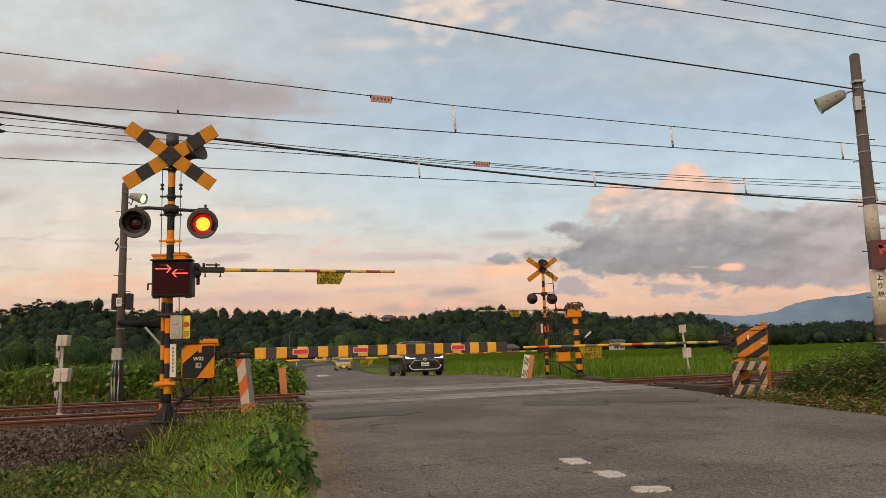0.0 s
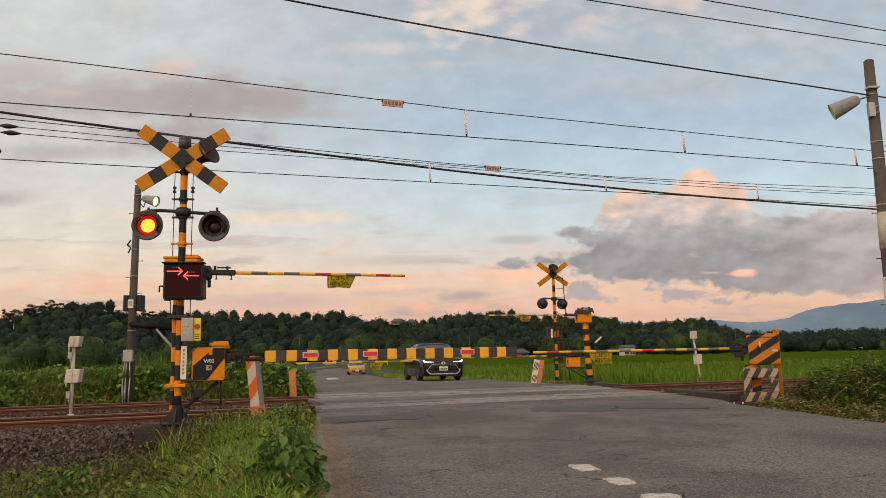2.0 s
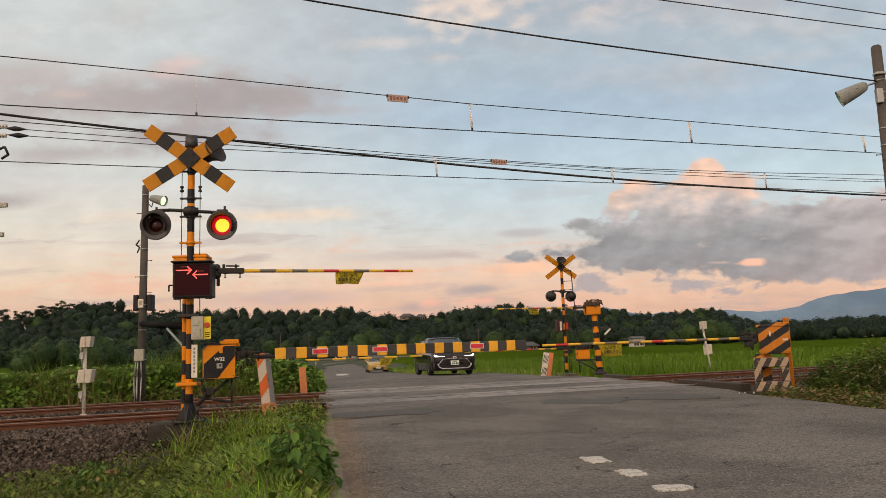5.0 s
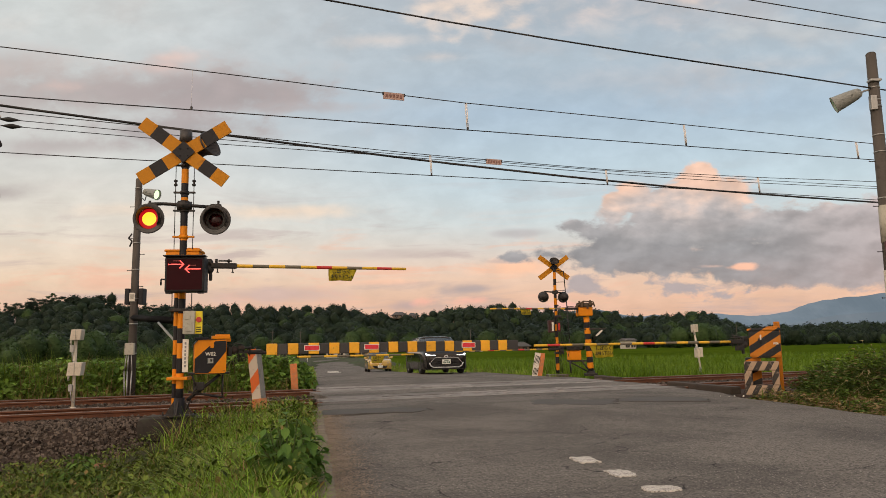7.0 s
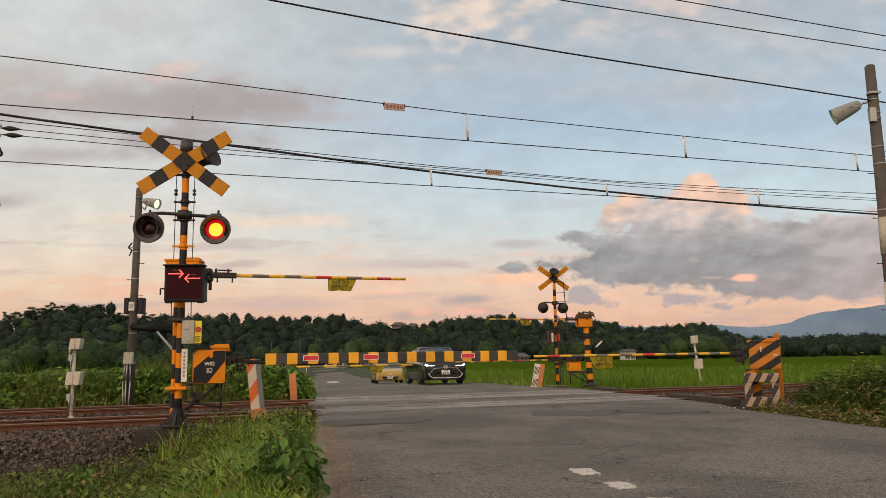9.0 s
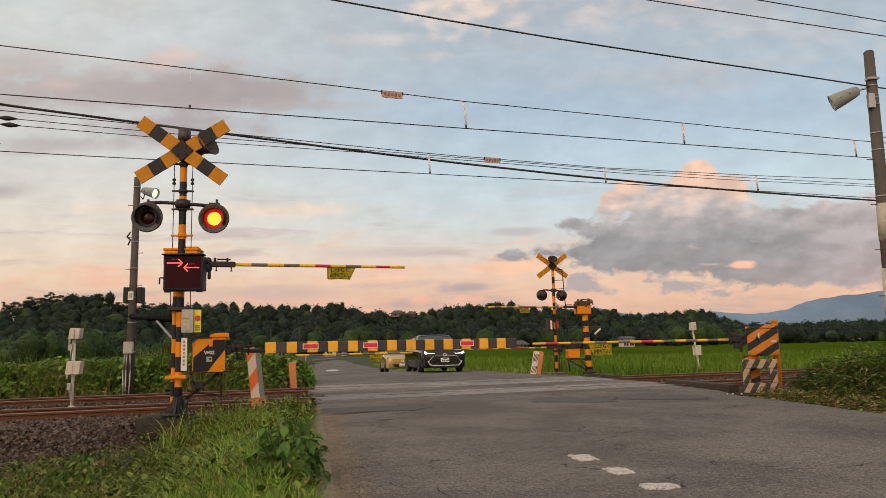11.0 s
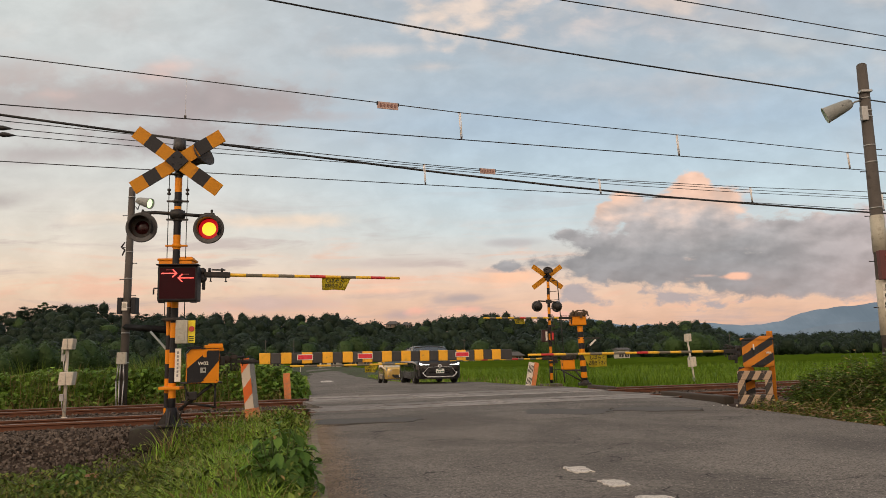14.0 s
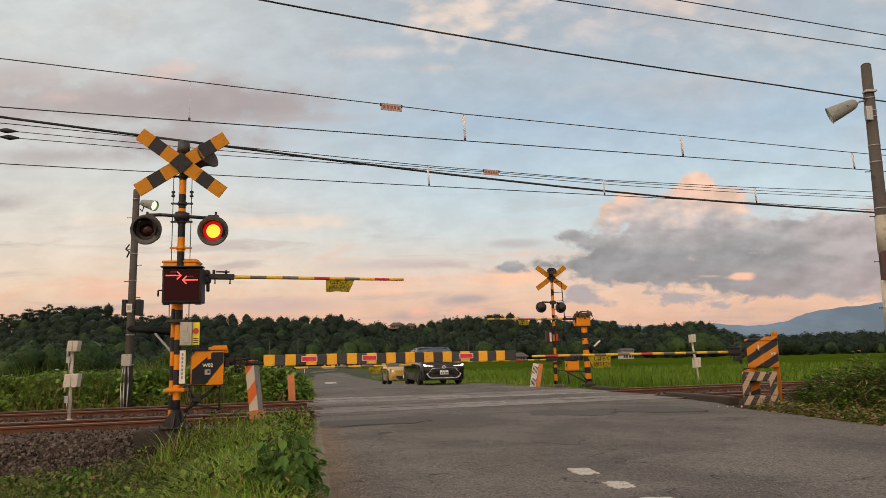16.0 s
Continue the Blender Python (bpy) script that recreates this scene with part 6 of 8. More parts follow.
def build_wires():
    for n, zc, drops, mess, plate_a in ((15.1, (5.69, 5.90), (0.19, 6.02, 11.85, 17.5, 23.2, 28.9, 34.6), ((-30, 7.15), (-2.9, 6.61), (6, 6.40), (11.9, 6.385), (17.5, 6.36), (45, 6.62)), 4.32),
                                        (18.9, (5.55, 5.72), (6.45, 11.94, 17.56, 23.3, 29, 34.7), ((-30, 7.1), (-3.5, 6.49), (6.45, 6.19), (12, 6.13), (17.6, 6.22), (21.3, 6.33), (45, 6.9)), 8.3)):
        wire("contact_wire", [at(a, n, lerps(a, [(-40, zc[0]), (-3, zc[0]), (18, zc[1]), (60, zc[1] + 0.05)])) for a in range(-40, 61, 2)], 0.011, "thin dark contact wire over a track")
        wire("messenger_wire", [at(a, n, lerps(a, list(mess))) for a in range(-30, 46, 1)], 0.010, "thin dark messenger wire over a track")
        for a in drops:
            zt, zb = lerps(a, list(mess)), lerps(a, [(-40, zc[0]), (-3, zc[0]), (18, zc[1]), (60, zc[1] + 0.05)])
            dr = thing("dropper", Matrix.Translation(at(a, n, zb)), "pale looped dropper between two overhead wires", "dropper", "droppers")
            bm = bmesh.new()
            h = zt - zb
            if a < 1:
                rod(bm, (0, 0, 0.03), (0, 0, h), 0.003, n=6)
            else:
                tube(bm, [(-0.012, 0, 0.03), (-0.045, 0, h), (-0.012, 0, h), (0.014, 0, 0.03)], 0.0125, 6)
            part("loop", bm, [DROPPER], dr)
            bm = bmesh.new()
            box(bm, (0, 0, 0.03), (0.04, 0.03, 0.075), bev=0.006)
            part("clip", bm, [WIRE], dr, "dark clip")
        q = at(plate_a, n, lerps(plate_a, list(mess)) - 0.045)
        w = thing("wire_plate", Matrix.Translation(q) @ Matrix.Rotation(ANG, 4, "Z"), "small faded pink plate hung on a messenger wire", "plate", "wire plates")
        bm = bmesh.new()
        box(bm, (0, 0, 0), (0.47, 0.02, 0.155), bev=0.004)
        part("board", bm, [PINK_PLATE], w)
        for k in range(5):
            bm = bmesh.new()
            box(bm, (-0.16 + 0.08 * k, -0.012, 0), (0.045, 0.006, 0.07))
            part("letter_bar", bm, [LETTER_BROWN], w)
        for x in (-0.235, 0.235):
            bm = bmesh.new()
            box(bm, (x, 0, 0.04), (0.03, 0.035, 0.07), bev=0.006)
            part("clamp", bm, [WIRE], w)
    wire("feeder_cable", [at(a, 11.0, lerps(a, [(-25, 8.1), (1.57, 6.40), (3.96, 6.29), (6.2, 6.215), (8.54, 6.165), (11.17, 6.125), (13.1, 6.085), (50, 5.6)])) for a in range(-25, 51)], 0.014, "dark feeder cable to the lamp pole")
    wire("feeder_cable", [at(a, 21.5, lerps(a, [(-30, 9.4), (-4.48, 7.42), (-1.07, 7.20), (1.16, 7.07), (4.4, 6.87), (7.68, 6.69), (11.95, 6.51), (16.4, 6.37), (21.4, 6.30), (25.6, 6.28), (60, 6.0)])) for a in range(-30, 61, 2)], 0.034, "thick black feeder cable")
    wire("feeder_cable", sagged(-20, 50, 12.0, 7.60, 7.98, 0.0), 0.011, "thin dark cable high over the road")
    wire("feeder_cable", sagged(-20, 50, 12.0, 8.18, 8.12, 0.0), 0.011, "thin dark cable high over the road")
    wire("feeder_cable", [at(a, 21.0, lerps(a, [(-6, 6.97), (-4.2, 6.92), (1.1, 6.79), (6, 6.73), (9.7, 6.69), (13.8, 6.66), (18.4, 6.69), (25, 6.77), (60, 7.2)])) for a in range(-6, 60)], 0.010, "thin dark wire beside the track")
    wire("feeder_cable", [at(a, 21.0, lerps(a, [(-6, 6.80), (-4.2, 6.75), (1.0, 6.66), (6, 6.66), (9.7, 6.62), (13.8, 6.56), (18.4, 6.58), (25, 6.69), (60, 7.1)])) for a in range(-6, 60)], 0.010, "thin dark wire beside the track")


def build_mast():
    """Railway mast at the trackside with cross bars, insulators and a bracket over the tracks."""
    m = thing("railway_mast", pose(-11.75, 18.0, -0.4), "grey concrete railway mast with cross bars and insulators", "mast")
    bm = bmesh.new()
    rod(bm, (0, 0, 0), (0, 0, 9.5), 0.18, 0.13, 18)
    part("pole", bm, [POLE_GREY], m)
    for z, w in ((5.26, 0.68), (4.53, 0.60)):
        bm = bmesh.new()
        box(bm, (0.15, -0.2, z), (w * 1.6, 0.09, 0.11), bev=0.01)
        part("cross_bar", bm, [GREY_BOX], m, "pale cross bar")
    for z in (7.28, 7.05):
        bm = bmesh.new()
        tube(bm, [(0.1, -0.1, z), (0.55, -0.1, z + 0.02)], 0.02, 6)
        for k in range(4):
            lathe(bm, [(0.02, -0.02), (0.06, -0.01), (0.06, 0.01), (0.02, 0.02)], 12, Matrix.Translation((0.3 + 0.07 * k, -0.1, z)) @ Matrix.Rotation(radians(90), 4, "Y"))
        part("insulator", bm, [WHITE], m, "pale ribbed insulator")
    bm = bmesh.new()
    tube(bm, [(0.1, -0.1, 6.6), (0.52, -0.12, 6.75), (0.62, -0.12, 6.55), (0.45, -0.12, 6.45)], 0.03, 6)
    part("hanger", bm, [BLACK_STEEL], m)


def dampers():
    for a, z in ((-4.10, 6.918), (-4.03, 6.748)):
        bm = bmesh.new()
        lathe(bm, [(0.0, -0.26), (0.03, -0.16), (0.065, -0.03), (0.065, 0.03), (0.03, 0.18), (0, 0.28)], 12, Matrix.Translation(at(a, 21.0, z)) @ Matrix.Rotation(ANG, 4, "Z") @ Matrix.Rotation(radians(90), 4, "Y"))
        solid("wire_damper", bm, [WIRE], "dark spindle-shaped damper on a wire", "damper", "wire dampers")


dampers()
build_poles()
build_mast()
detector(pose(-10.35, 15.9, -0.2, 0, 0, 10), "white obstacle detector at the trackside")
detector(pose(-7.88, 15.55, -0.13, 0, 0, 10), "white obstacle detector on a slim post between the tracks")
detector(pose(9.16, 28.6, -0.45, 0, -7, 10), "white obstacle detector leaning beyond the far track", 1.3, 0.64)
build_wires()


# ---- vehicles ----
def tinted(name, colour):
    """Thin tinted car glass: see-through, with the sky mirrored at a slant."""
    m = bpy.data.materials.new(name)
    m.use_nodes = True
    nt = m.node_tree
    clear, gloss, mx, fr = (nt.nodes.new("ShaderNode" + k) for k in ("BsdfTransparent", "BsdfGlossy", "MixShader", "Fresnel"))
    clear.inputs[0].default_value = (*colour, 1)
    gloss.inputs["Roughness"].default_value = 0.03
    fr.inputs["IOR"].default_value = 2.6
    lk(nt, fr.outputs[0], mx.inputs[0])
    lk(nt, clear.outputs[0], mx.inputs[1])
    lk(nt, gloss.outputs[0], mx.inputs[2])
    lk(nt, mx.outputs[0], nt.nodes["Material Output"].inputs[0])
    return m


def car_paint(name, colour, metal):
    m = material(name, colour, 0.22, metal, vary=0.06, scale=2, grain=30)
    dark = max(colour) < 0.05
    m.node_tree.nodes["Principled BSDF"].inputs["Coat Weight"].default_value = 0.55 if dark else 0.8
    m.node_tree.nodes["Principled BSDF"].inputs["Specular IOR Level"].default_value = 0.45 if dark else 0.5
    m.node_tree.nodes["Principled BSDF"].inputs["Coat Roughness"].default_value = 0.06
    return m


GLASS = tinted("car_glass", (0.42, 0.47, 0.46))
TYRE = material("tyre_rubber", (0.018, 0.018, 0.018), 0.85, vary=0.3, scale=8, grain=40)
RIM = material("alloy_rim", (0.30, 0.30, 0.31), 0.35, metal=0.9, vary=0.2)
TRIM = material("black_plastic_trim", (0.012, 0.012, 0.013), 0.4, vary=0.3, scale=8, grain=50)
CHROME = material("satin_silver_trim", (0.62, 0.62, 0.63), 0.3, metal=0.35, vary=0.1)
HEADLIGHT = glowing("lit_headlight", (1.0, 0.97, 0.90), 3.0, (0.8, 0.8, 0.8))
HEAD_CLEAR = material("clear_headlight", (0.30, 0.30, 0.30), 0.1, metal=0.3, vary=0.1)
PLATE_WHITE = material("plate_white", (0.78, 0.78, 0.74), 0.4, vary=0.05)
SEAT = material("dark_seat_cloth", (0.03, 0.03, 0.032), 0.9, vary=0.3)


def loft(bm, rings, mi=0, smooth=True):
    """Joins mirrored half-sections: each ring is (y, [(x, z), ...]) from the sill up to the middle line."""
    rows = []
    for y, half in rings:
        right = [bm.verts.new((x, y, z)) for x, z in half]
        left = [bm.verts.new((-x, y, z)) for x, z in half[::-1] if x > 1e-4]
        rows.append(right + left)
    n = len(rows[0])
    for a, b in zip(rows, rows[1:]):
        for i in range(n - 1):
            f = bm.faces.new((a[i], a[i + 1], b[i + 1], b[i]))
            f.material_index, f.smooth = mi, smooth
        f = bm.faces.new((a[n - 1], a[0], b[0], b[n - 1]))
        f.material_index = mi
    bm.faces.new(rows[0])
    bm.faces.new(rows[-1][::-1])


def wheel(parent, x, y, r, w=0.2):
    t = Matrix.Rotation(radians(90), 4, "Y")
    bm = bmesh.new()
    lathe(bm, [(r * 0.66, -w / 2 + 0.01), (r * 0.9, -w / 2), (r * 0.985, -w / 2 + 0.03), (r, -0.02), (r, 0.02), (r * 0.985, w / 2 - 0.03), (r * 0.9, w / 2), (r * 0.66, w / 2 - 0.01), (r * 0.62, 0), (r * 0.66, -w / 2 + 0.01)], 28, t)
    ty = part("wheel", bm, [TYRE], parent)
    ty.location = (x, y, r)
    bm = bmesh.new()
    lathe(bm, [(r * 0.66, -w / 2 + 0.02), (r * 0.60, -w / 2 + 0.05), (r * 0.6, w / 2 - 0.05), (r * 0.66, w / 2 - 0.02)], 28, t)
    s = 1 if x > 0 else -1
    for k in range(5):
        a = 2 * math.pi * k / 5
        box(bm, (s * (w / 2 - 0.03), math.cos(a) * r * 0.33, math.sin(a) * r * 0.33), (0.03, 0.055, r * 0.64), rx=math.degrees(a) - 90 + 180, bev=0.008)
    lathe(bm, [(0, 0.03), (r * 0.16, 0.02), (r * 0.18, -0.02)], 14, Matrix.Translation((s * (w / 2 - 0.03), 0, 0)) @ Matrix.Rotation(radians(90 * s), 4, "Y"))
    part("rim", bm, [RIM], ty)
    return ty


def build_car(name, label, paint, L, W, Hh, hood, belt, r, wb, front, lit, grille):
    """A five-door car; local -y is its front, the origin lies under the front bumper. hood: height of the bonnet's front edge."""
    car = thing(name, pose(0, 0, 0), label, "car")
    h = W / 2
    zb = 0.17

    def sec(y, w, zt, top, zlow=zb, tumble=0.97):
        mid = zlow + (zt - zlow) * 0.45
        return (y, [(w * 0.90, zlow), (w * 0.985, zlow + 0.06), (w, mid), (w * 0.995, zlow + (zt - zlow) * 0.75), (w * tumble, zt), (w * 0.72, zt + (top - zt) * 0.75), (w * 0.36, top - 0.006), (0, top)])

    bm = bmesh.new()
    loft(bm, [sec(0.02, h * 0.66, hood * 0.80, hood * 0.84, 0.24), sec(0.05, h * 0.83, hood * 0.88, hood * 0.93, 0.20), sec(0.16, h * 0.955, hood * 0.95, hood * 0.99), sec(0.42, h * 0.99, hood + 0.01, hood + 0.055),
              sec(0.9, h, hood + 0.06, hood + 0.12), sec(1.25, h, belt - 0.03, belt + 0.05), sec(1.9, h, belt, belt + 0.03), sec(2.8, h, belt + 0.02, belt + 0.04),
              sec(L - 0.75, h, belt + 0.05, belt + 0.09), sec(L - 0.25, h * 0.97, belt + 0.05, belt + 0.10), sec(L - 0.04, h * 0.9, belt - 0.02, belt + 0.0, 0.3), sec(L, h * 0.8, belt - 0.2, belt - 0.16, 0.36)])
    body = part("body", bm, [paint], car)
    # wheel arches as dark wells, proud of the flanks by a hair
    for yy in (front, front + wb):
        for s in (-1, 1):
            bm = bmesh.new()
            pts = [(yy + (r + 0.07) * math.cos(radians(a)), r + (r + 0.07) * math.sin(radians(a))) for a in range(-18, 199, 12)]
            plate(bm, pts, 0, 0.012)
            ob = part("wheel_arch", bm, [TRIM], body)
            ob.matrix_local = Matrix(((0, 1, 0, s * (h * 0.996) - (0 if s < 0 else 0.006)), (1, 0, 0, 0), (0, 0, 1, 0), (0, 0, 0, 1)))
    for yy in (front, front + wb):
        for s in (-1, 1):
            wheel(car, s * (h - 0.10), yy, r)
    # greenhouse: glass all round, then roof and pillars
    ys, yr0, yr1, ye = 1.12, 1.95, L - 1.25, L - 0.30
    wt = h * 0.70
    bm = bmesh.new()
    n = 6
    grid = []
    for j in range(n + 1):
        t = j / n
        row = []
        for i in range(9):
            u = i / 8 * 2 - 1
            w = h * 0.90 + (wt - h * 0.90) * t
            bow = 0.16 * u * u * (1 - 0.4 * t)
            row.append(bm.verts.new((u * w, ys + (yr0 - ys) * t + bow - 0.03, belt + 0.02 + (Hh - 0.055 - belt - 0.02) * t + 0.02 * (1 - u * u) * math.sin(t * math.pi))))
        grid.append(row)
    for a, b in zip(grid, grid[1:]):
        for i in range(8):
            bm.faces.new((a[i], a[i + 1], b[i + 1], b[i])).smooth = True
    part("windscreen", bm, [GLASS], body, "dark reflecting windscreen")
    for s in (-1, 1):
        bm = bmesh.new()
        pts = [(ys + 0.22, belt + 0.02), (yr0 + 0.08, Hh - 0.10), (yr1, Hh - 0.11), (ye - 0.15, belt + 0.10)]
        a = [bm.verts.new((s * (h * 0.93 - (h * 0.93 - wt - 0.02) * (z - belt) / (Hh - belt)), y, z)) for y, z in pts]
        b = [bm.verts.new((s * (h * 0.93 - (h * 0.93 - wt - 0.02) * (z - belt) / (Hh - belt) - 0.01), y, z)) for y, z in pts]
        bm.faces.new(a), bm.faces.new(b[::-1])
        for i in range(4):
            bm.faces.new((a[i], b[i], b[(i + 1) % 4], a[(i + 1) % 4]))
        part("side_window", bm, [GLASS], body, "dark side windows")
        for p, q, rr in (((h * 0.92, ys + 0.08, belt), (wt + 0.01, yr0 + 0.12, Hh - 0.065), 0.035), ((h * 0.93, 2.35, belt), (wt + 0.03, 2.45, Hh - 0.09), 0.03), ((h * 0.92, ye - 0.05, belt + 0.06), (wt, yr1 + 0.08, Hh - 0.08), 0.06)):
            bm = bmesh.new()
            rod(bm, (s * p[0], p[1], p[2]), (s * q[0], q[1], q[2]), rr, rr, 8)
            part("pillar", bm, [paint], body)
        bm = bmesh.new()
        vs = box(bm, (s * (h + 0.10), ys + 0.35, belt + 0.07), (0.20, 0.11, 0.14), bev=0.035)
        rod(bm, (s * (h - 0.04), ys + 0.36, belt + 0.03), (s * (h + 0.06), ys + 0.36, belt + 0.05), 0.025)
        part("mirror", bm, [paint], body)
    bm = bmesh.new()
    rr = []
    for y, z, w in ((yr0 - 0.04, Hh - 0.05, wt), (yr0 + 0.25, Hh - 0.012, wt + 0.02), ((yr0 + yr1) / 2, Hh, wt + 0.03), (yr1 + 0.05, Hh - 0.035, wt + 0.01), (yr1 + 0.4, Hh - 0.14, wt)):
        rr.append((y, [(w, z - 0.075), (w * 1.0, z - 0.05), (w * 0.85, z - 0.015), (w * 0.45, z), (0, z + 0.004)]))
    loft(bm, rr)
    part("roof", bm, [paint], body)
    bm = bmesh.new()
    a = [bm.verts.new(v) for v in ((wt * 0.95, yr1 + 0.38, Hh - 0.16), (-wt * 0.95, yr1 + 0.38, Hh - 0.16), (-h * 0.85, ye + 0.1, belt + 0.1), (h * 0.85, ye + 0.1, belt + 0.1))]
    bm.faces.new(a)
    bmesh.ops.solidify(bm, geom=list(bm.faces), thickness=0.01)
    part("rear_window", bm, [GLASS], body)
    # cabin
    for x in (-0.36, 0.36):
        bm = bmesh.new()
        box(bm, (x, 2.30, 0.62), (0.48, 0.5, 0.16), bev=0.05)
        box(bm, (x, 2.55, 0.92), (0.46, 0.14, 0.6), rx=-10, bev=0.05)
        box(bm, (x, 2.62, 1.26), (0.24, 0.09, 0.16), bev=0.03)
        part("seat", bm, [SEAT], body)
    bm = bmesh.new()
    box(bm, (0, 1.55, belt - 0.03), (W * 0.80, 0.55, 0.16), bev=0.05)
    lathe(bm, [(0.165, -0.012), (0.18, 0), (0.165, 0.012), (0.155, 0), (0.165, -0.012)], 20, Matrix.Translation((0.36, 1.88, belt - 0.02)) @ Matrix.Rotation(radians(65), 4, "X"))
    part("dashboard", bm, [SEAT], body)
    bm = bmesh.new()
    for x in (0.3, -0.3):
        rod(bm, (x + 0.28, ys + 0.06, belt + 0.03), (x - 0.22, ys + 0.16, belt + 0.10), 0.01, n=6)
    part("wiper", bm, [TRIM], body)
    # nose
    fr = part("bumper", nose_mesh(h, hood, grille), [paint, TRIM, CHROME], body, "front bumper with a broad dark grille")
    for s in (-1, 1):
        bm = bmesh.new()
        if lit:
            pts = [(s * h * 0.38, 0.725), (s * h * 0.70, 0.765), (s * h * 0.92, 0.845), (s * h * 0.96, 0.76), (s * h * 0.84, 0.685), (s * h * 0.42, 0.70)]
        else:
            pts = [(s * h * 0.58, hood * 0.80), (s * h * 0.90, hood * 0.95), (s * h * 0.93, hood * 0.76), (s * h * 0.72, hood * 0.68)]
        lens_at(bm, pts, h, 0.012)
        lamp = part("headlight", bm, [TRIM if lit else HEAD_CLEAR], fr, "swept-back headlight")
        if lit:
            bm = bmesh.new()
            pts = [(s * h * 0.44, 0.722), (s * h * 0.74, 0.734), (s * h * 0.82, 0.775), (s * h * 0.89, 0.80), (s * h * 0.90, 0.755), (s * h * 0.84, 0.70), (s * h * 0.77, 0.712), (s * h * 0.46, 0.710)]
            lens_at(bm, pts, h, 0.024)
            part("lamp_strip", bm, [HEADLIGHT], lamp, "lit white lamp strip")
        bm = bmesh.new()
        if lit:
            lens_at(bm, [(s * h * 0.86, 0.25), (s * h * 0.93, 0.30), (s * h * 0.95, 0.52), (s * h * 0.90, 0.56), (s * h * 0.86, 0.44)], h, 0.016)
        else:
            rod(bm, (s * h * 0.78, 0.07, 0.34), (s * h * 0.78, 0.035, 0.34), 0.045, 0.04, 14)
        part("fog_lamp", bm, [TRIM if lit else HEAD_CLEAR], fr)
    bm = bmesh.new()
    pz = 0.47 if lit else 0.36
    box(bm, (0, -0.034, pz), (0.33, 0.012, 0.165), 0, bev=0.004)
    for x, z, w in ((0, 0.05, 0.16), (-0.10, -0.025, 0.05), (-0.03, -0.025, 0.05), (0.05, -0.025, 0.05), (0.115, -0.025, 0.05)):
        box(bm, (x, -0.042, pz + z), (w, 0.004, 0.03 if z > 0 else 0.06), 1)
    part("number_plate", bm, [PLATE_WHITE, material("plate_green", (0.03, 0.10, 0.06), 0.5)], fr, "white number plate with dark bars")
    bm = bmesh.new()
    lathe(bm, [(0.03, 0), (0.055, 0.006), (0.065, 0), (0.055, -0.004), (0.03, 0)], 20, Matrix.Translation((0, -0.02, 0.665 if lit else 0.55)) @ Matrix.Rotation(radians(90), 4, "X") @ Matrix.Diagonal((1.25, 1, 1, 1)))
    part("emblem", bm, [CHROME], fr, "plain oval chrome emblem")
    return car


def nose_y(x, z, h):
    """Depth of the rounded nose at x and z."""
    k = min(abs(x) / h, 1.0)
    return lerps(k, [(0.0, 0.0), (0.4, 0.004), (0.66, 0.016), (0.83, 0.046), (0.955, 0.15), (1.0, 0.26)])


def lens_at(bm, pts, h, lift):
    a = [bm.verts.new((x, nose_y(x, z, h) - lift, z)) for x, z in pts]
    b = [bm.verts.new((x, nose_y(x, z, h) + 0.08, z)) for x, z in pts]
    n = len(pts)
    bm.faces.new(a), bm.faces.new(b[::-1])
    for i in range(n):
        bm.faces.new((a[i], b[i], b[(i + 1) % n], a[(i + 1) % n]))


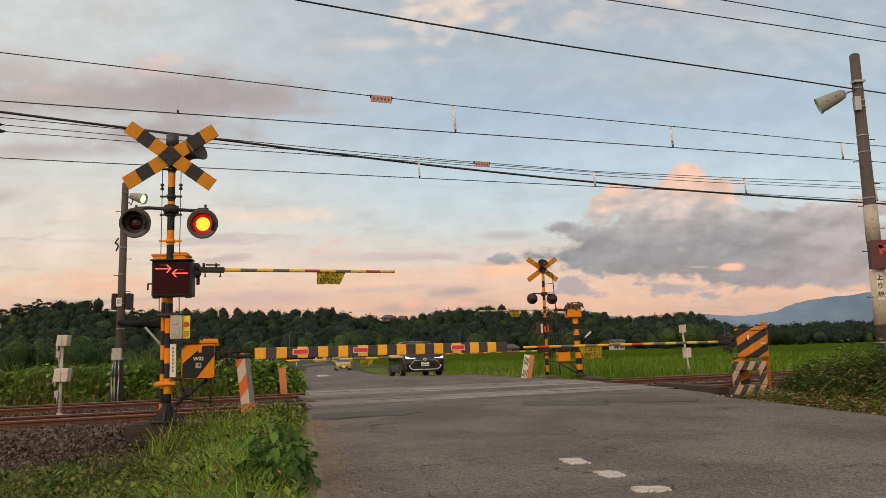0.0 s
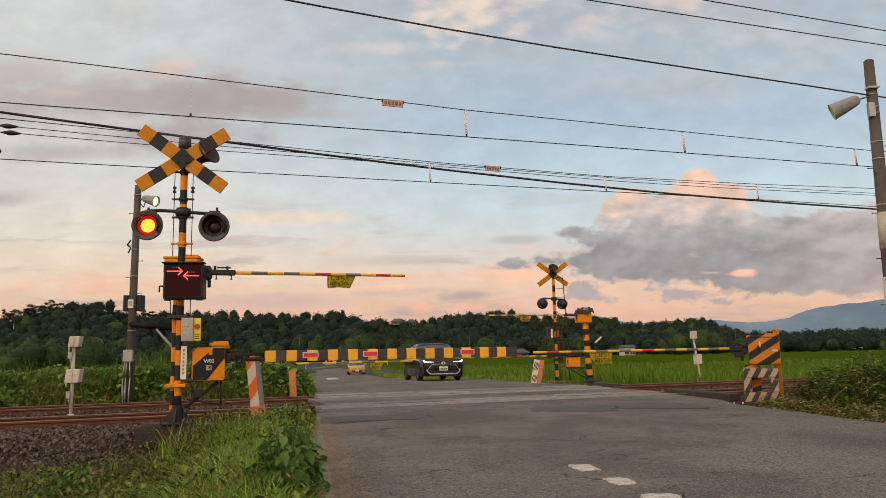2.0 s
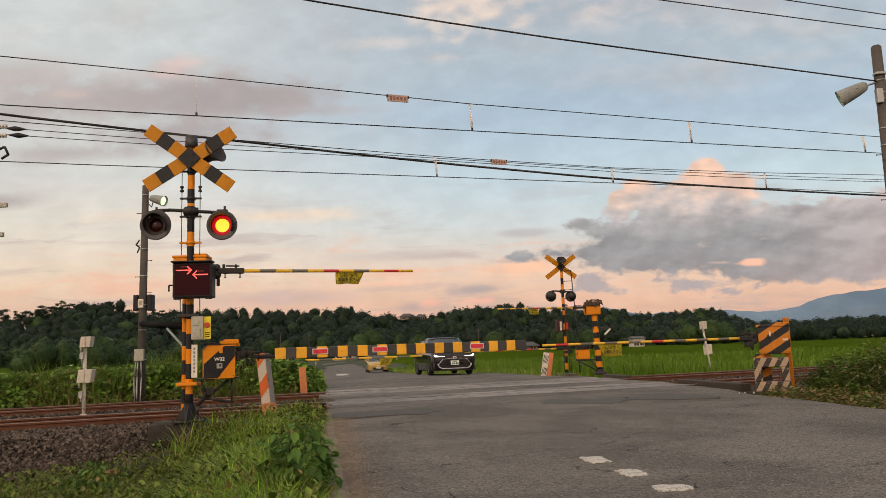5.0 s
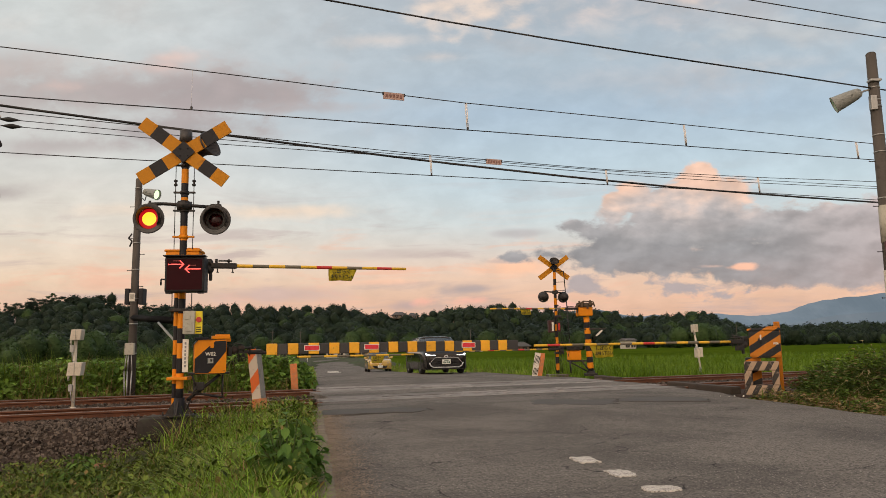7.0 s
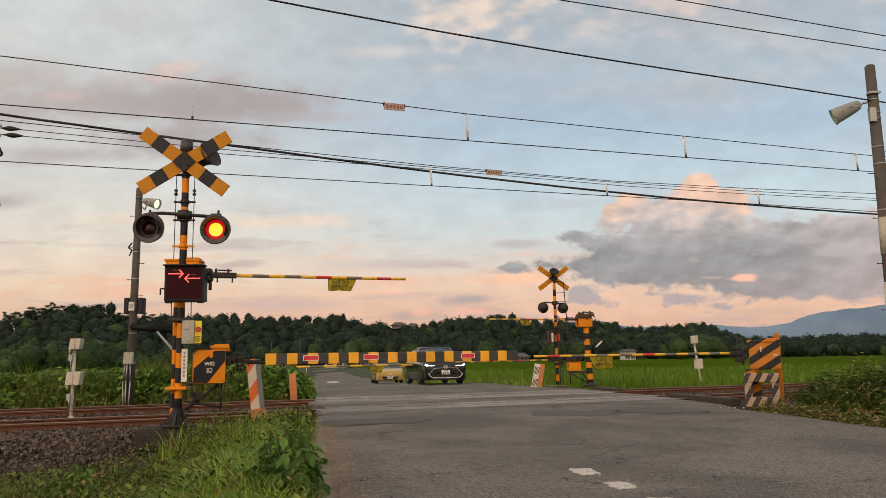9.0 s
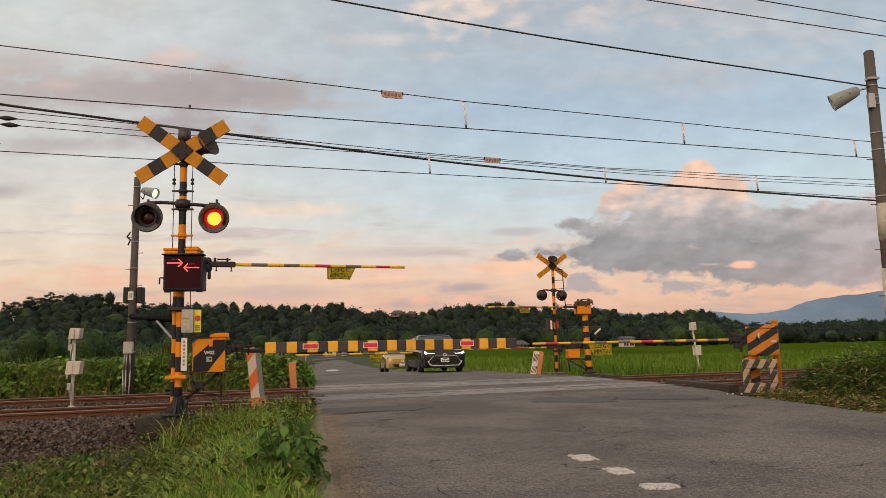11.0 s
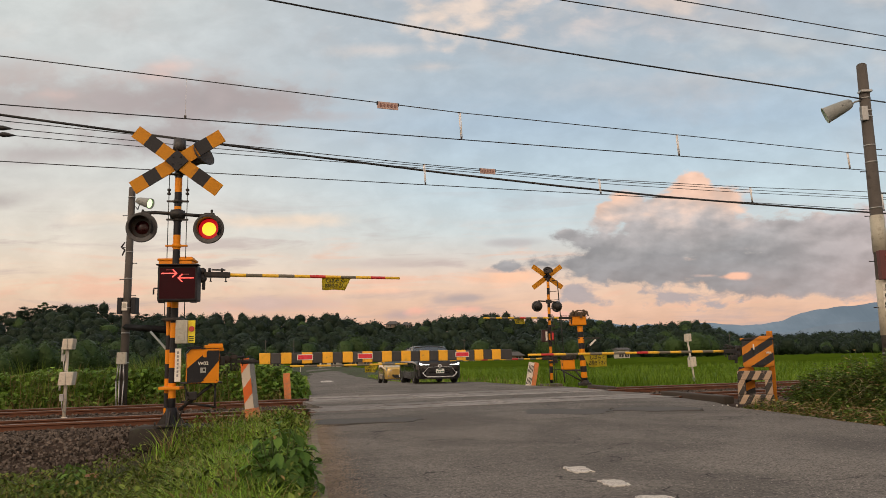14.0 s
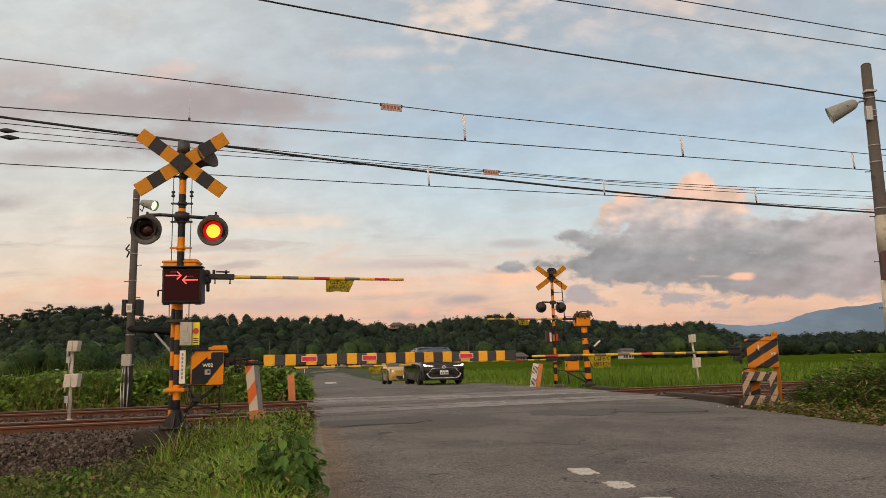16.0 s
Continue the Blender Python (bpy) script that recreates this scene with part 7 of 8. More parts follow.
def nose_mesh(h, hood, grille):
    bm = bmesh.new()
    # curved bumper skin
    for z0, z1, mi, kx, lift in ((0.20, hood * 0.74, 0, 0.97, 0.004),):
        n = 20
        lo, hi = [], []
        for i in range(n + 1):
            x = (i / n * 2 - 1) * h * kx
            lo.append(bm.verts.new((x, nose_y(x, z0, h) + 0.03, z0)))
            hi.append(bm.verts.new((x, nose_y(x, z1, h) - lift, z1)))
        mid = [bm.verts.new(((i / n * 2 - 1) * h * kx, nose_y((i / n * 2 - 1) * h, 0.4, h) - 0.012, 0.42)) for i in range(n + 1)]
        for a, b in ((lo, mid), (mid, hi)):
            for i in range(n):
                f = bm.faces.new((a[i], a[i + 1], b[i + 1], b[i]))
                f.material_index, f.smooth = mi, True
    # grille opening as a dark inset with bars, and its bright lower lip
    w0, w1, z0, z1 = grille
    lens_at(bm, [(-w0, z0), (w0, z0), (w1, z1), (-w1, z1)], h, 0.020)
    bm.faces.ensure_lookup_table()
    for f in bm.faces[-6:]:
        f.material_index = 1
    k = 6
    for j in range(1, k):
        t = j / k
        w = w0 + (w1 - w0) * t
        tube(bm, [(-w, nose_y(-w, 0.4, h) - 0.028, z0 + (z1 - z0) * t), (-w * 0.5, nose_y(-w * 0.5, 0.4, h) - 0.03, z0 + (z1 - z0) * t), (0, -0.012, z0 + (z1 - z0) * t),
                  (w * 0.5, nose_y(w * 0.5, 0.4, h) - 0.03, z0 + (z1 - z0) * t), (w, nose_y(w, 0.4, h) - 0.028, z0 + (z1 - z0) * t)], 0.007, 5, 1)
    tube(bm, [(-w0 * 1.08, nose_y(w0 * 1.08, 0.3, h) - 0.05, z0 + 0.16), (-w0 * 0.98, nose_y(w0, 0.3, h) - 0.05, z0 + 0.05), (-w0 * 0.82, nose_y(w0, 0.3, h) - 0.05, z0 - 0.01), (0, -0.045, z0 - 0.015), (w0 * 0.82, nose_y(w0, 0.3, h) - 0.05, z0 - 0.01), (w0 * 0.98, nose_y(w0, 0.3, h) - 0.05, z0 + 0.05), (w0 * 1.08, nose_y(w0 * 1.08, 0.3, h) - 0.05, z0 + 0.16)], 0.023, 6, 2 if z1 > 0.5 else 1)
    if z1 > 0.5:
        # upper edge of the grille, side strips down to the lip, and the low intake
        tube(bm, [(-w0 * 1.06, nose_y(w0, 0, h) - 0.03, z0 + 0.12), (-w1 * 1.04, nose_y(w1, 0, h) - 0.03, z1), (-0.12, -0.03, z1 + 0.012), (0.12, -0.03, z1 + 0.012), (w1 * 1.04, nose_y(w1, 0, h) - 0.03, z1), (w0 * 1.06, nose_y(w0, 0, h) - 0.03, z0 + 0.12)], 0.008, 6, 2)
        k = len(bm.faces)
        lens_at(bm, [(-0.60, 0.175), (0.60, 0.175), (0.56, 0.235), (-0.56, 0.235)], h, 0.03)
        bm.faces.ensure_lookup_table()
        for f in bm.faces[k:]:
            f.material_index = 1
    return bm


CAR_DARK = build_car("estate_car", "dark grey-black car with lit headlights waiting behind the barrier", car_paint("dark_mica_paint", (0.006, 0.006, 0.008), 0.2),
                     4.5, 1.76, 1.52, 0.90, 1.00, 0.335, 2.7, 0.93, True, (0.62, 0.44, 0.27, 0.62))
CAR_YELLOW = build_car("hatchback_car", "pale gold-yellow hatchback rolling up behind the dark car", car_paint("gold_yellow_paint", (0.52, 0.35, 0.10), 0.3),
                       3.9, 1.70, 1.48, 0.80, 0.92, 0.30, 2.49, 0.82, False, (0.42, 0.52, 0.26, 0.40))


# ---- plants ----
def stuff(name, vs, fs, mats, label, category, idx=None):
    me = bpy.data.meshes.new(name)
    me.from_pydata([tuple(v) for v in vs], [], fs)
    for m in mats:
        me.materials.append(m)
    if idx is not None:
        me.polygons.foreach_set("material_index", idx)
    return tagged(new(name, me), label, category, kind="stuff")


class Heap:
    """Gathers many small leaves, blades and stems into one mesh."""

    def __init__(self, seed):
        self.v, self.f, self.m, self.r = [], [], [], random.Random(seed)

    def leaf(self, p, aim, size, wide=0.75, mi=0, droop=0.1):
        """An ovate leaf, folded at its midrib, from p towards aim."""
        y = Vector(aim).normalized()
        x = y.cross(Vector((0, 0, 1)))
        x = x.normalized() if x.length > 1e-3 else Vector((1, 0, 0))
        z = x.cross(y)
        p, k, w = Vector(p), len(self.v), size * wide * 0.5
        for a, b, c in ((0, 0, 0), (w * 0.8, 0.28, 0.05), (w, 0.55, 0.04), (0, 1.0, -droop), (-w, 0.55, 0.04), (-w * 0.8, 0.28, 0.05), (0, 0.5, -0.06)):
            q = p + x * a + y * (b * size) + z * (c * size)
            self.v.append(q)
        self.f += [(k, k + 1, k + 6), (k + 1, k + 2, k + 6), (k + 2, k + 3, k + 6), (k + 3, k + 4, k + 6), (k + 4, k + 5, k + 6), (k + 5, k, k + 6)]
        self.m += [mi] * 6

    def blade(self, p, h, w, lean, az, mi=0, curl=1.0):
        """A grass blade that bends over."""
        k, p = len(self.v), Vector(p)
        dx, dy = math.cos(az), math.sin(az)
        sx, sy = -dy * w / 2, dx * w / 2
        for t, ww in ((0, 1.0), (0.4, 0.9), (0.75, 0.6), (1.0, 0.0)):
            o = lean * h * t ** (1 + curl)
            q = p + Vector((dx * o, dy * o, h * t * (1 - 0.25 * lean * t * t)))
            if ww:
                self.v += [q + Vector((sx * ww, sy * ww, 0)), q - Vector((sx * ww, sy * ww, 0))]
            else:
                self.v.append(q)
        self.f += [(k, k + 1, k + 3, k + 2), (k + 2, k + 3, k + 5, k + 4), (k + 4, k + 5, k + 6)]
        self.m += [mi] * 3

    def stem(self, pts, r, mi=0):
        n = 4
        base = len(self.v)
        for p in pts:
            for i in range(n):
                a = math.pi / 2 * i
                self.v.append(Vector(p) + Vector((math.cos(a) * r, math.sin(a) * r, 0)))
        for j in range(len(pts) - 1):
            for i in range(n):
                self.f.append((base + j * n + i, base + j * n + (i + 1) % n, base + (j + 1) * n + (i + 1) % n, base + (j + 1) * n + i))
                self.m.append(mi)

    def done(self, name, mats, label, category):
        return stuff(name, self.v, self.f, mats, label, category, self.m)


GRASS = leafy("fresh_grass", (0.090, 0.192, 0.018), (0.260, 0.390, 0.048), 1.1, 0.65, dry=(0.34, 0.25, 0.11), dry_share=0.10, through_light=0.15)
GRASS_TALL = leafy("tall_grass", (0.078, 0.145, 0.018), (0.165, 0.22, 0.034), 0.8, 0.4, dry=(0.24, 0.18, 0.09), dry_share=0.12)
DRY = leafy("dry_grass", (0.36, 0.25, 0.11), (0.17, 0.12, 0.055), 1.5, 0.45, through_light=0.1)
WEED = leafy("weed_leaf", (0.050, 0.082, 0.013), (0.16, 0.205, 0.038), 1.6, 0.7, dry=(0.26, 0.19, 0.07), dry_share=0.06, through_light=0.12)
KUDZU = leafy("vine_leaf", (0.085, 0.172, 0.029), (0.225, 0.345, 0.058), 1.2, 0.6, dry=(0.22, 0.20, 0.05), dry_share=0.04)
SHRUB = leafy("shrub_leaf", (0.058, 0.108, 0.018), (0.150, 0.225, 0.036), 1.5, 0.55, dry=(0.30, 0.22, 0.09), dry_share=0.12)
RICE = leafy("rice_blade", (0.090, 0.175, 0.013), (0.165, 0.255, 0.022), 0.25, 0.3)
PLANT = leafy("broad_weed_leaf", (0.062, 0.135, 0.028), (0.14, 0.245, 0.05), 2.0, 0.4, through_light=0.3)
STEM = material("green_stalk", (0.07, 0.11, 0.025), 0.7, vary=0.3, scale=8, grain=40)
TWIG = material("brown_twig", (0.09, 0.06, 0.035), 0.9, vary=0.3, scale=8, grain=40)


def low_cap(s, n):
    """How tall the plants grow: knee-high on the road bank, low on the flat before the ballast."""
    return 0.13 + 0.10 * max(12.0 - n, 0.0) + 0.7 * (1 - sm(s, 0.7, 1.9))


def verge_grass():
    hp = Heap(11)
    r = hp.r
    # bank between the road and the ballast
    for _ in range(62000):
        y = r.uniform(3.6, 13.6) if r.random() < 0.85 else r.uniform(2.5, 5)
        s = abs(r.gauss(0, 1.6)) if r.random() < 0.42 else r.uniform(0, 7)
        x = left_edge(y) - s + 0.10
        n = across(x, y)
        if n > 13.1 or (n > 11.75 and s > 1.3 + 1.2 * noise.noise((x, y, 0))):
            continue
        if (x + 4.1) ** 2 + (y - 11.1) ** 2 < 0.15:
            continue
        z = land_z(x, y) - 0.02
        lush = 0.5 + 0.5 * noise.noise((x * 0.8, y * 0.8, 7))
        h = (0.10 + 0.34 * lush * r.random() ** 0.7) * (0.45 + 0.75 * sm(s, 0.0, 0.5))
        h = min(h * 1.22, low_cap(s, n) * r.uniform(0.5, 1.15))
        hp.blade((x, y, z), h, r.uniform(0.004, 0.011), r.uniform(0.2, 1.3), r.uniform(0, 6.28), 1 if r.random() < 0.07 + 0.13 * sm(s, 0.8, 2.5) else (2 if r.random() < 0.75 * sm(s + 0.5 * noise.noise((x, y, 1)), 0.9, 2.0) else 0))
    # a taller fringe at the foot of the signal
    for _ in range(420):
        x, y = r.uniform(-4.1, -3.0), r.uniform(9.9, 10.8)
        hp.blade((x, y, land_z(x, y) - 0.02), r.uniform(0.25, 0.58), r.uniform(0.008, 0.015), r.uniform(0.2, 1.0), r.uniform(0, 6.28), 1 if r.random() < 0.2 else 0)
    # the bank goes on past the camera
    for _ in range(5000):
        y = r.uniform(-6, 3.2)
        x = left_edge(y) - abs(r.gauss(0, 1.6)) - 0.05
        hp.blade((x, y, land_z(x, y) - 0.02), r.uniform(0.12, 0.42), r.uniform(0.007, 0.014), r.uniform(0.2, 1.0), r.uniform(0, 6.28), 1 if r.random() < 0.09 else 0)
    # broad weeds among the grass
    for _ in range(21000):
        y = r.uniform(3.8, 12.6)
        s = r.uniform(0.05, 6) if r.random() < 0.4 else (r.uniform(0.1, 1.8) if r.random() < 0.35 else r.uniform(1.4, 6))
        x = left_edge(y) - s
        if across(x, y) > 12.2 or noise.noise((x * 1.1, y * 1.1, 2)) < -0.12 - 0.3 * sm(s, 1.0, 2.5):
            continue
        if across(x, y) > 11.6 and s > 1.4 and r.random() < 0.5:
            continue
        z = land_z(x, y) + min(r.uniform(0.05, 0.36 + 0.12 * sm(s, 1.0, 2.5)), low_cap(s, across(x, y)))
        a = r.uniform(0, 6.28)
        hp.leaf((x, y, z), (math.cos(a), math.sin(a), r.uniform(-1.2, 1.4)), r.uniform(0.03, 0.09), r.uniform(0.22, 0.65), 2)
    hp.done("verge_grass", [GRASS, DRY, WEED], "lush green grass and weeds on the road bank", "grass")
    # thin tufts along the other road edges
    hp = Heap(12)
    r = hp.r
    for _ in range(8000):
        y = r.uniform(20.5, 70)
        x = left_edge(y) - abs(r.gauss(0, 0.5)) if r.random() < 0.4 else right_edge(y) + abs(r.gauss(0, 0.9))
        if across(x, y) < 20.9 or (2.6 < x < 5.5 and 24 < y < 29.4 and r.random() < 0.8):
            continue
        hp.blade((x, y, land_z(x, y)), r.uniform(0.12, 0.34), 0.018, r.uniform(0.2, 0.9), r.uniform(0, 6.28), 1 if r.random() < 0.08 else 0)
    hp.done("roadside_grass", [GRASS, DRY], "grass along the far road edge", "grass")


def broadleaf_plant(x, y, tall, spread, count, seed, label):
    hp = Heap(seed)
    r = hp.r
    z0 = land_z(x, y)
    for _ in range(count):
        a, d = r.uniform(0, 6.28), spread * r.random() ** 0.6
        hgt = tall * r.uniform(0.45, 1.0) * (1 - 0.45 * (d / spread) ** 2)
        bx, by = x + math.cos(a) * d * 0.25, y + math.sin(a) * d * 0.25
        tx, ty = x + math.cos(a) * d, y + math.sin(a) * d
        mid = ((bx + tx) / 2, (by + ty) / 2, z0 + hgt * 0.6)
        hp.stem([(bx, by, z0 - 0.05), mid, (tx, ty, z0 + hgt)], 0.005, 1)
        for k in range(9):
            t = 0.28 + 0.09 * k
            px, py, pz = bx + (tx - bx) * t, by + (ty - by) * t, z0 + hgt * t
            w = a + r.uniform(-1.2, 1.2)
            hp.leaf((px, py, pz), (math.cos(w), math.sin(w), r.uniform(-1.3, 0.15)), r.uniform(0.07, 0.135), 0.66, 0, 0.15)
    plant = tagged(hp.done("leafy_plant", [PLANT, STEM], label, "plant"), kind="thing")
    del plant["kind"]


def vine_hedge():
    """Vines with broad leaves and tall grass over a low bank beyond the tracks."""
    hp = Heap(21)
    r = hp.r

    def top(a):
        return 0.80 + 0.35 * noise.noise((a * 0.35, 1, 0)) + 0.2 * noise.noise((a * 1.1, 4, 0))

    for _ in range(23000):
        a = r.uniform(-14.5, 3.3) if r.random() < 0.9 else r.uniform(-22, -14)
        n = 21.2 + 2.6 * r.random() ** 1.3
        p = at(a, n)
        if p.x > left_edge(p.y) - 0.05:
            continue
        mound = top(a) * sm(n, 21.0, 22.0) * (0.55 if n > 23 else 1.0)
        lift = r.random() ** 0.45
        # open pockets where stalks show between the leaf curtains
        if noise.noise((a * 0.9, n * 0.8, lift * 2.2)) < -0.16 - 0.25 * lift + 0.25 * (1 - lift):
            continue
        z = -0.45 + (mound + 0.5) * lift + 0.10 * noise.noise((a * 3, n * 3, 0))
        w = r.uniform(0, 6.28)
        hp.leaf((p.x, p.y, z), (math.cos(w), math.sin(w) - 0.6, r.uniform(-1.4, 0.3)), r.uniform(0.08, 0.19), r.uniform(0.7, 1.0), 0, 0.14)
    # tall reedy grass behind and beside the pole
    for _ in range(3600):
        a, n = r.gauss(-0.2, 1.6), r.uniform(22.0, 24.2)
        p = at(a, n)
        if p.x > left_edge(p.y) - 0.4:
            continue
        hp.blade((p.x, p.y, -0.45), r.uniform(1.1, 1.95) * (1 - 0.10 * abs(a + 0.2)), r.uniform(0.014, 0.026), r.uniform(0.15, 0.8), r.uniform(0, 6.28), 1)
    for _ in range(1500):
        a, d = r.uniform(0, 6.28), r.random() ** 0.5
        x, y = -4.95 + 0.85 * d * math.cos(a), 22.2 + 1.0 * d * math.sin(a)
        if x > left_edge(y) + 0.15:
            continue
        z = -0.2 + 1.05 * math.sqrt(max(1 - d * d, 0)) * r.random() ** 0.4
        w = r.uniform(0, 6.28)
        hp.leaf((x, y, z), (math.cos(w), math.sin(w) - 0.7, r.uniform(-1.5, 0.2)), r.uniform(0.09, 0.19), r.uniform(0.7, 1.0), 0, 0.14)
    for _ in range(12000):
        a = r.uniform(-22, 2.8)
        n = r.uniform(21.5, 25.5)
        p = at(a, n)
        if p.x > left_edge(p.y) - 0.25:
            continue
        h = (0.5 + 0.75 * r.random()) * (0.7 + 0.8 * max(noise.noise((a * 0.3, n * 0.3, 9)), 0))
        hp.blade((p.x, p.y, land_z(p.x, p.y)), h + 0.35, r.uniform(0.012, 0.024), r.uniform(0.1, 0.6), r.uniform(0, 6.28), 1)
    for _ in range(2400):
        a, n = r.uniform(-14, 2.6), r.uniform(20.9, 21.7)
        p = at(a, n)
        if p.x > left_edge(p.y) - 0.2 or noise.noise((a * 0.55, 5, 0)) < 0.02 + 0.3 * r.random():
            continue
        hp.blade((p.x, p.y, -0.42), r.uniform(0.7, 1.75), r.uniform(0.010, 0.020), r.uniform(0.1, 0.75), r.uniform(0, 6.28), 1 if r.random() < 0.8 else 2)
    for _ in range(1700):
        a, n = r.uniform(-14, 3.0), r.uniform(20.75, 21.4)
        p = at(a, n)
        if p.x > left_edge(p.y) - 0.1:
            continue
        hp.blade((p.x, p.y, -0.4), r.uniform(0.3, 0.85), 0.012, r.uniform(0.3, 0.9), r.uniform(0, 6.28), 2)
    hp.done("vine_hedge", [KUDZU, GRASS_TALL, DRY], "bank of broad-leaved vines and tall grass beyond the tracks", "vines")


def right_thicket():
    """Weeds, shrubs and dry creepers on the right-hand verge."""
    hp = Heap(31)
    r = hp.r
    humps = [(6.95, 13.0, 0.85, 0.98), (7.6, 12.6, 0.9, 1.05), (8.5, 12.5, 1.0, 0.78), (9.5, 12.8, 1.1, 0.62), (10.6, 12.6, 1.2, 0.6), (12.0, 12.0, 1.4, 0.6), (7.3, 11.7, 0.8, 0.5), (8.6, 11.4, 0.9, 0.45), (9.8, 11.2, 1.1, 0.5), (6.9, 14.2, 0.6, 0.7)]
    for hx, hy, rad, tall in humps:
        for _ in range(230):
            a, d = r.uniform(0, 6.28), rad * r.random() ** 0.6
            x, y = hx + math.cos(a) * d, hy + math.sin(a) * d
            if x < right_edge(y) + 0.12:
                continue
            z0 = land_z(x, y)
            h = tall * (1 - 0.6 * (d / rad) ** 2) * r.uniform(0.55, 1.1)
            lx, ly = x + r.uniform(-0.2, 0.2), y + r.uniform(-0.2, 0.2)
            hp.stem([(x, y, z0 - 0.03), ((x + lx) / 2, (y + ly) / 2, z0 + h * 0.6), (lx, ly, z0 + h)], 0.003, 5)
            for k in range(17):
                t = 0.12 + 0.055 * k
                w = r.uniform(0, 6.28)
                hp.leaf((x + (lx - x) * t, y + (ly - y) * t, z0 + h * t), (math.cos(w), math.sin(w), r.uniform(-0.3, 0.6)), r.uniform(0.05, 0.12), r.uniform(0.4, 0.7), 0)
    for _ in range(3000):
        x, y = r.uniform(5.3, 14), r.uniform(9.6, 14.3)
        if x < right_edge(y) + 0.04 or across(x, y) > 12.9:
            continue
        dry = r.random() < (0.65 if y < 12.2 else 0.25)
        hp.blade((x, y, land_z(x, y) - 0.02), r.uniform(0.1, 0.42), r.uniform(0.006, 0.013), r.uniform(0.3, 1.2), r.uniform(0, 6.28), 3 if dry else 2)
    # dead leaves and low creepers along the asphalt
    for _ in range(3800):
        y = r.uniform(8.8, 14.2)
        x = right_edge(y) + abs(r.gauss(0, 0.45)) - 0.02
        w = r.uniform(0, 6.28)
        hp.leaf((x, y, land_z(x, y) + 0.03 + r.uniform(0, 0.16) * sm(x - right_edge(y), 0, 0.4)), (math.cos(w), math.sin(w), r.uniform(-0.3, 0.5)), r.uniform(0.04, 0.10), r.uniform(0.4, 0.8), 3 if r.random() < 0.55 else 0)
    # dry creepers lying over the verge
    for _ in range(2600):
        x, y = r.uniform(6.6, 13) if r.random() < 0.3 else r.uniform(8.2, 12), r.uniform(10.4, 12.9)
        if x < right_edge(y) + 0.2:
            continue
        z = land_z(x, y) + r.uniform(0.1, 0.62)
        pts, a = [], r.uniform(0, 6.28)
        for k in range(6):
            pts.append((x, y, max(z, land_z(x, y) + 0.02)))
            a += r.uniform(-0.6, 0.6)
            x, y, z = x + 0.13 * math.cos(a), y + 0.13 * math.sin(a), z + r.uniform(-0.16, 0.05)
        hp.stem(pts, 0.0028, 4)
    hp.done("verge_thicket", [SHRUB, TWIG, GRASS_TALL, DRY, material("straw_creeper", (0.40, 0.32, 0.17), 0.9, vary=0.3), material("green_stem", (0.06, 0.09, 0.02), 0.7, vary=0.3)], "tangle of green weeds and dry creepers on the verge", "weeds")
    # thicket behind, towards the track
    hp = Heap(32)
    r = hp.r
    for _ in range(2600):
        x, y = r.uniform(10.2, 26), r.uniform(12.6, 15.4)
        if across(x, y) > 12.6:
            continue
        hp.blade((x, y, land_z(x, y)), r.uniform(0.25, 0.7), 0.014, r.uniform(0.2, 0.9), r.uniform(0, 6.28), 0 if r.random() < 0.7 else 1)
    hp.done("verge_grass", [GRASS_TALL, DRY], "rough grass beside the railway", "grass")


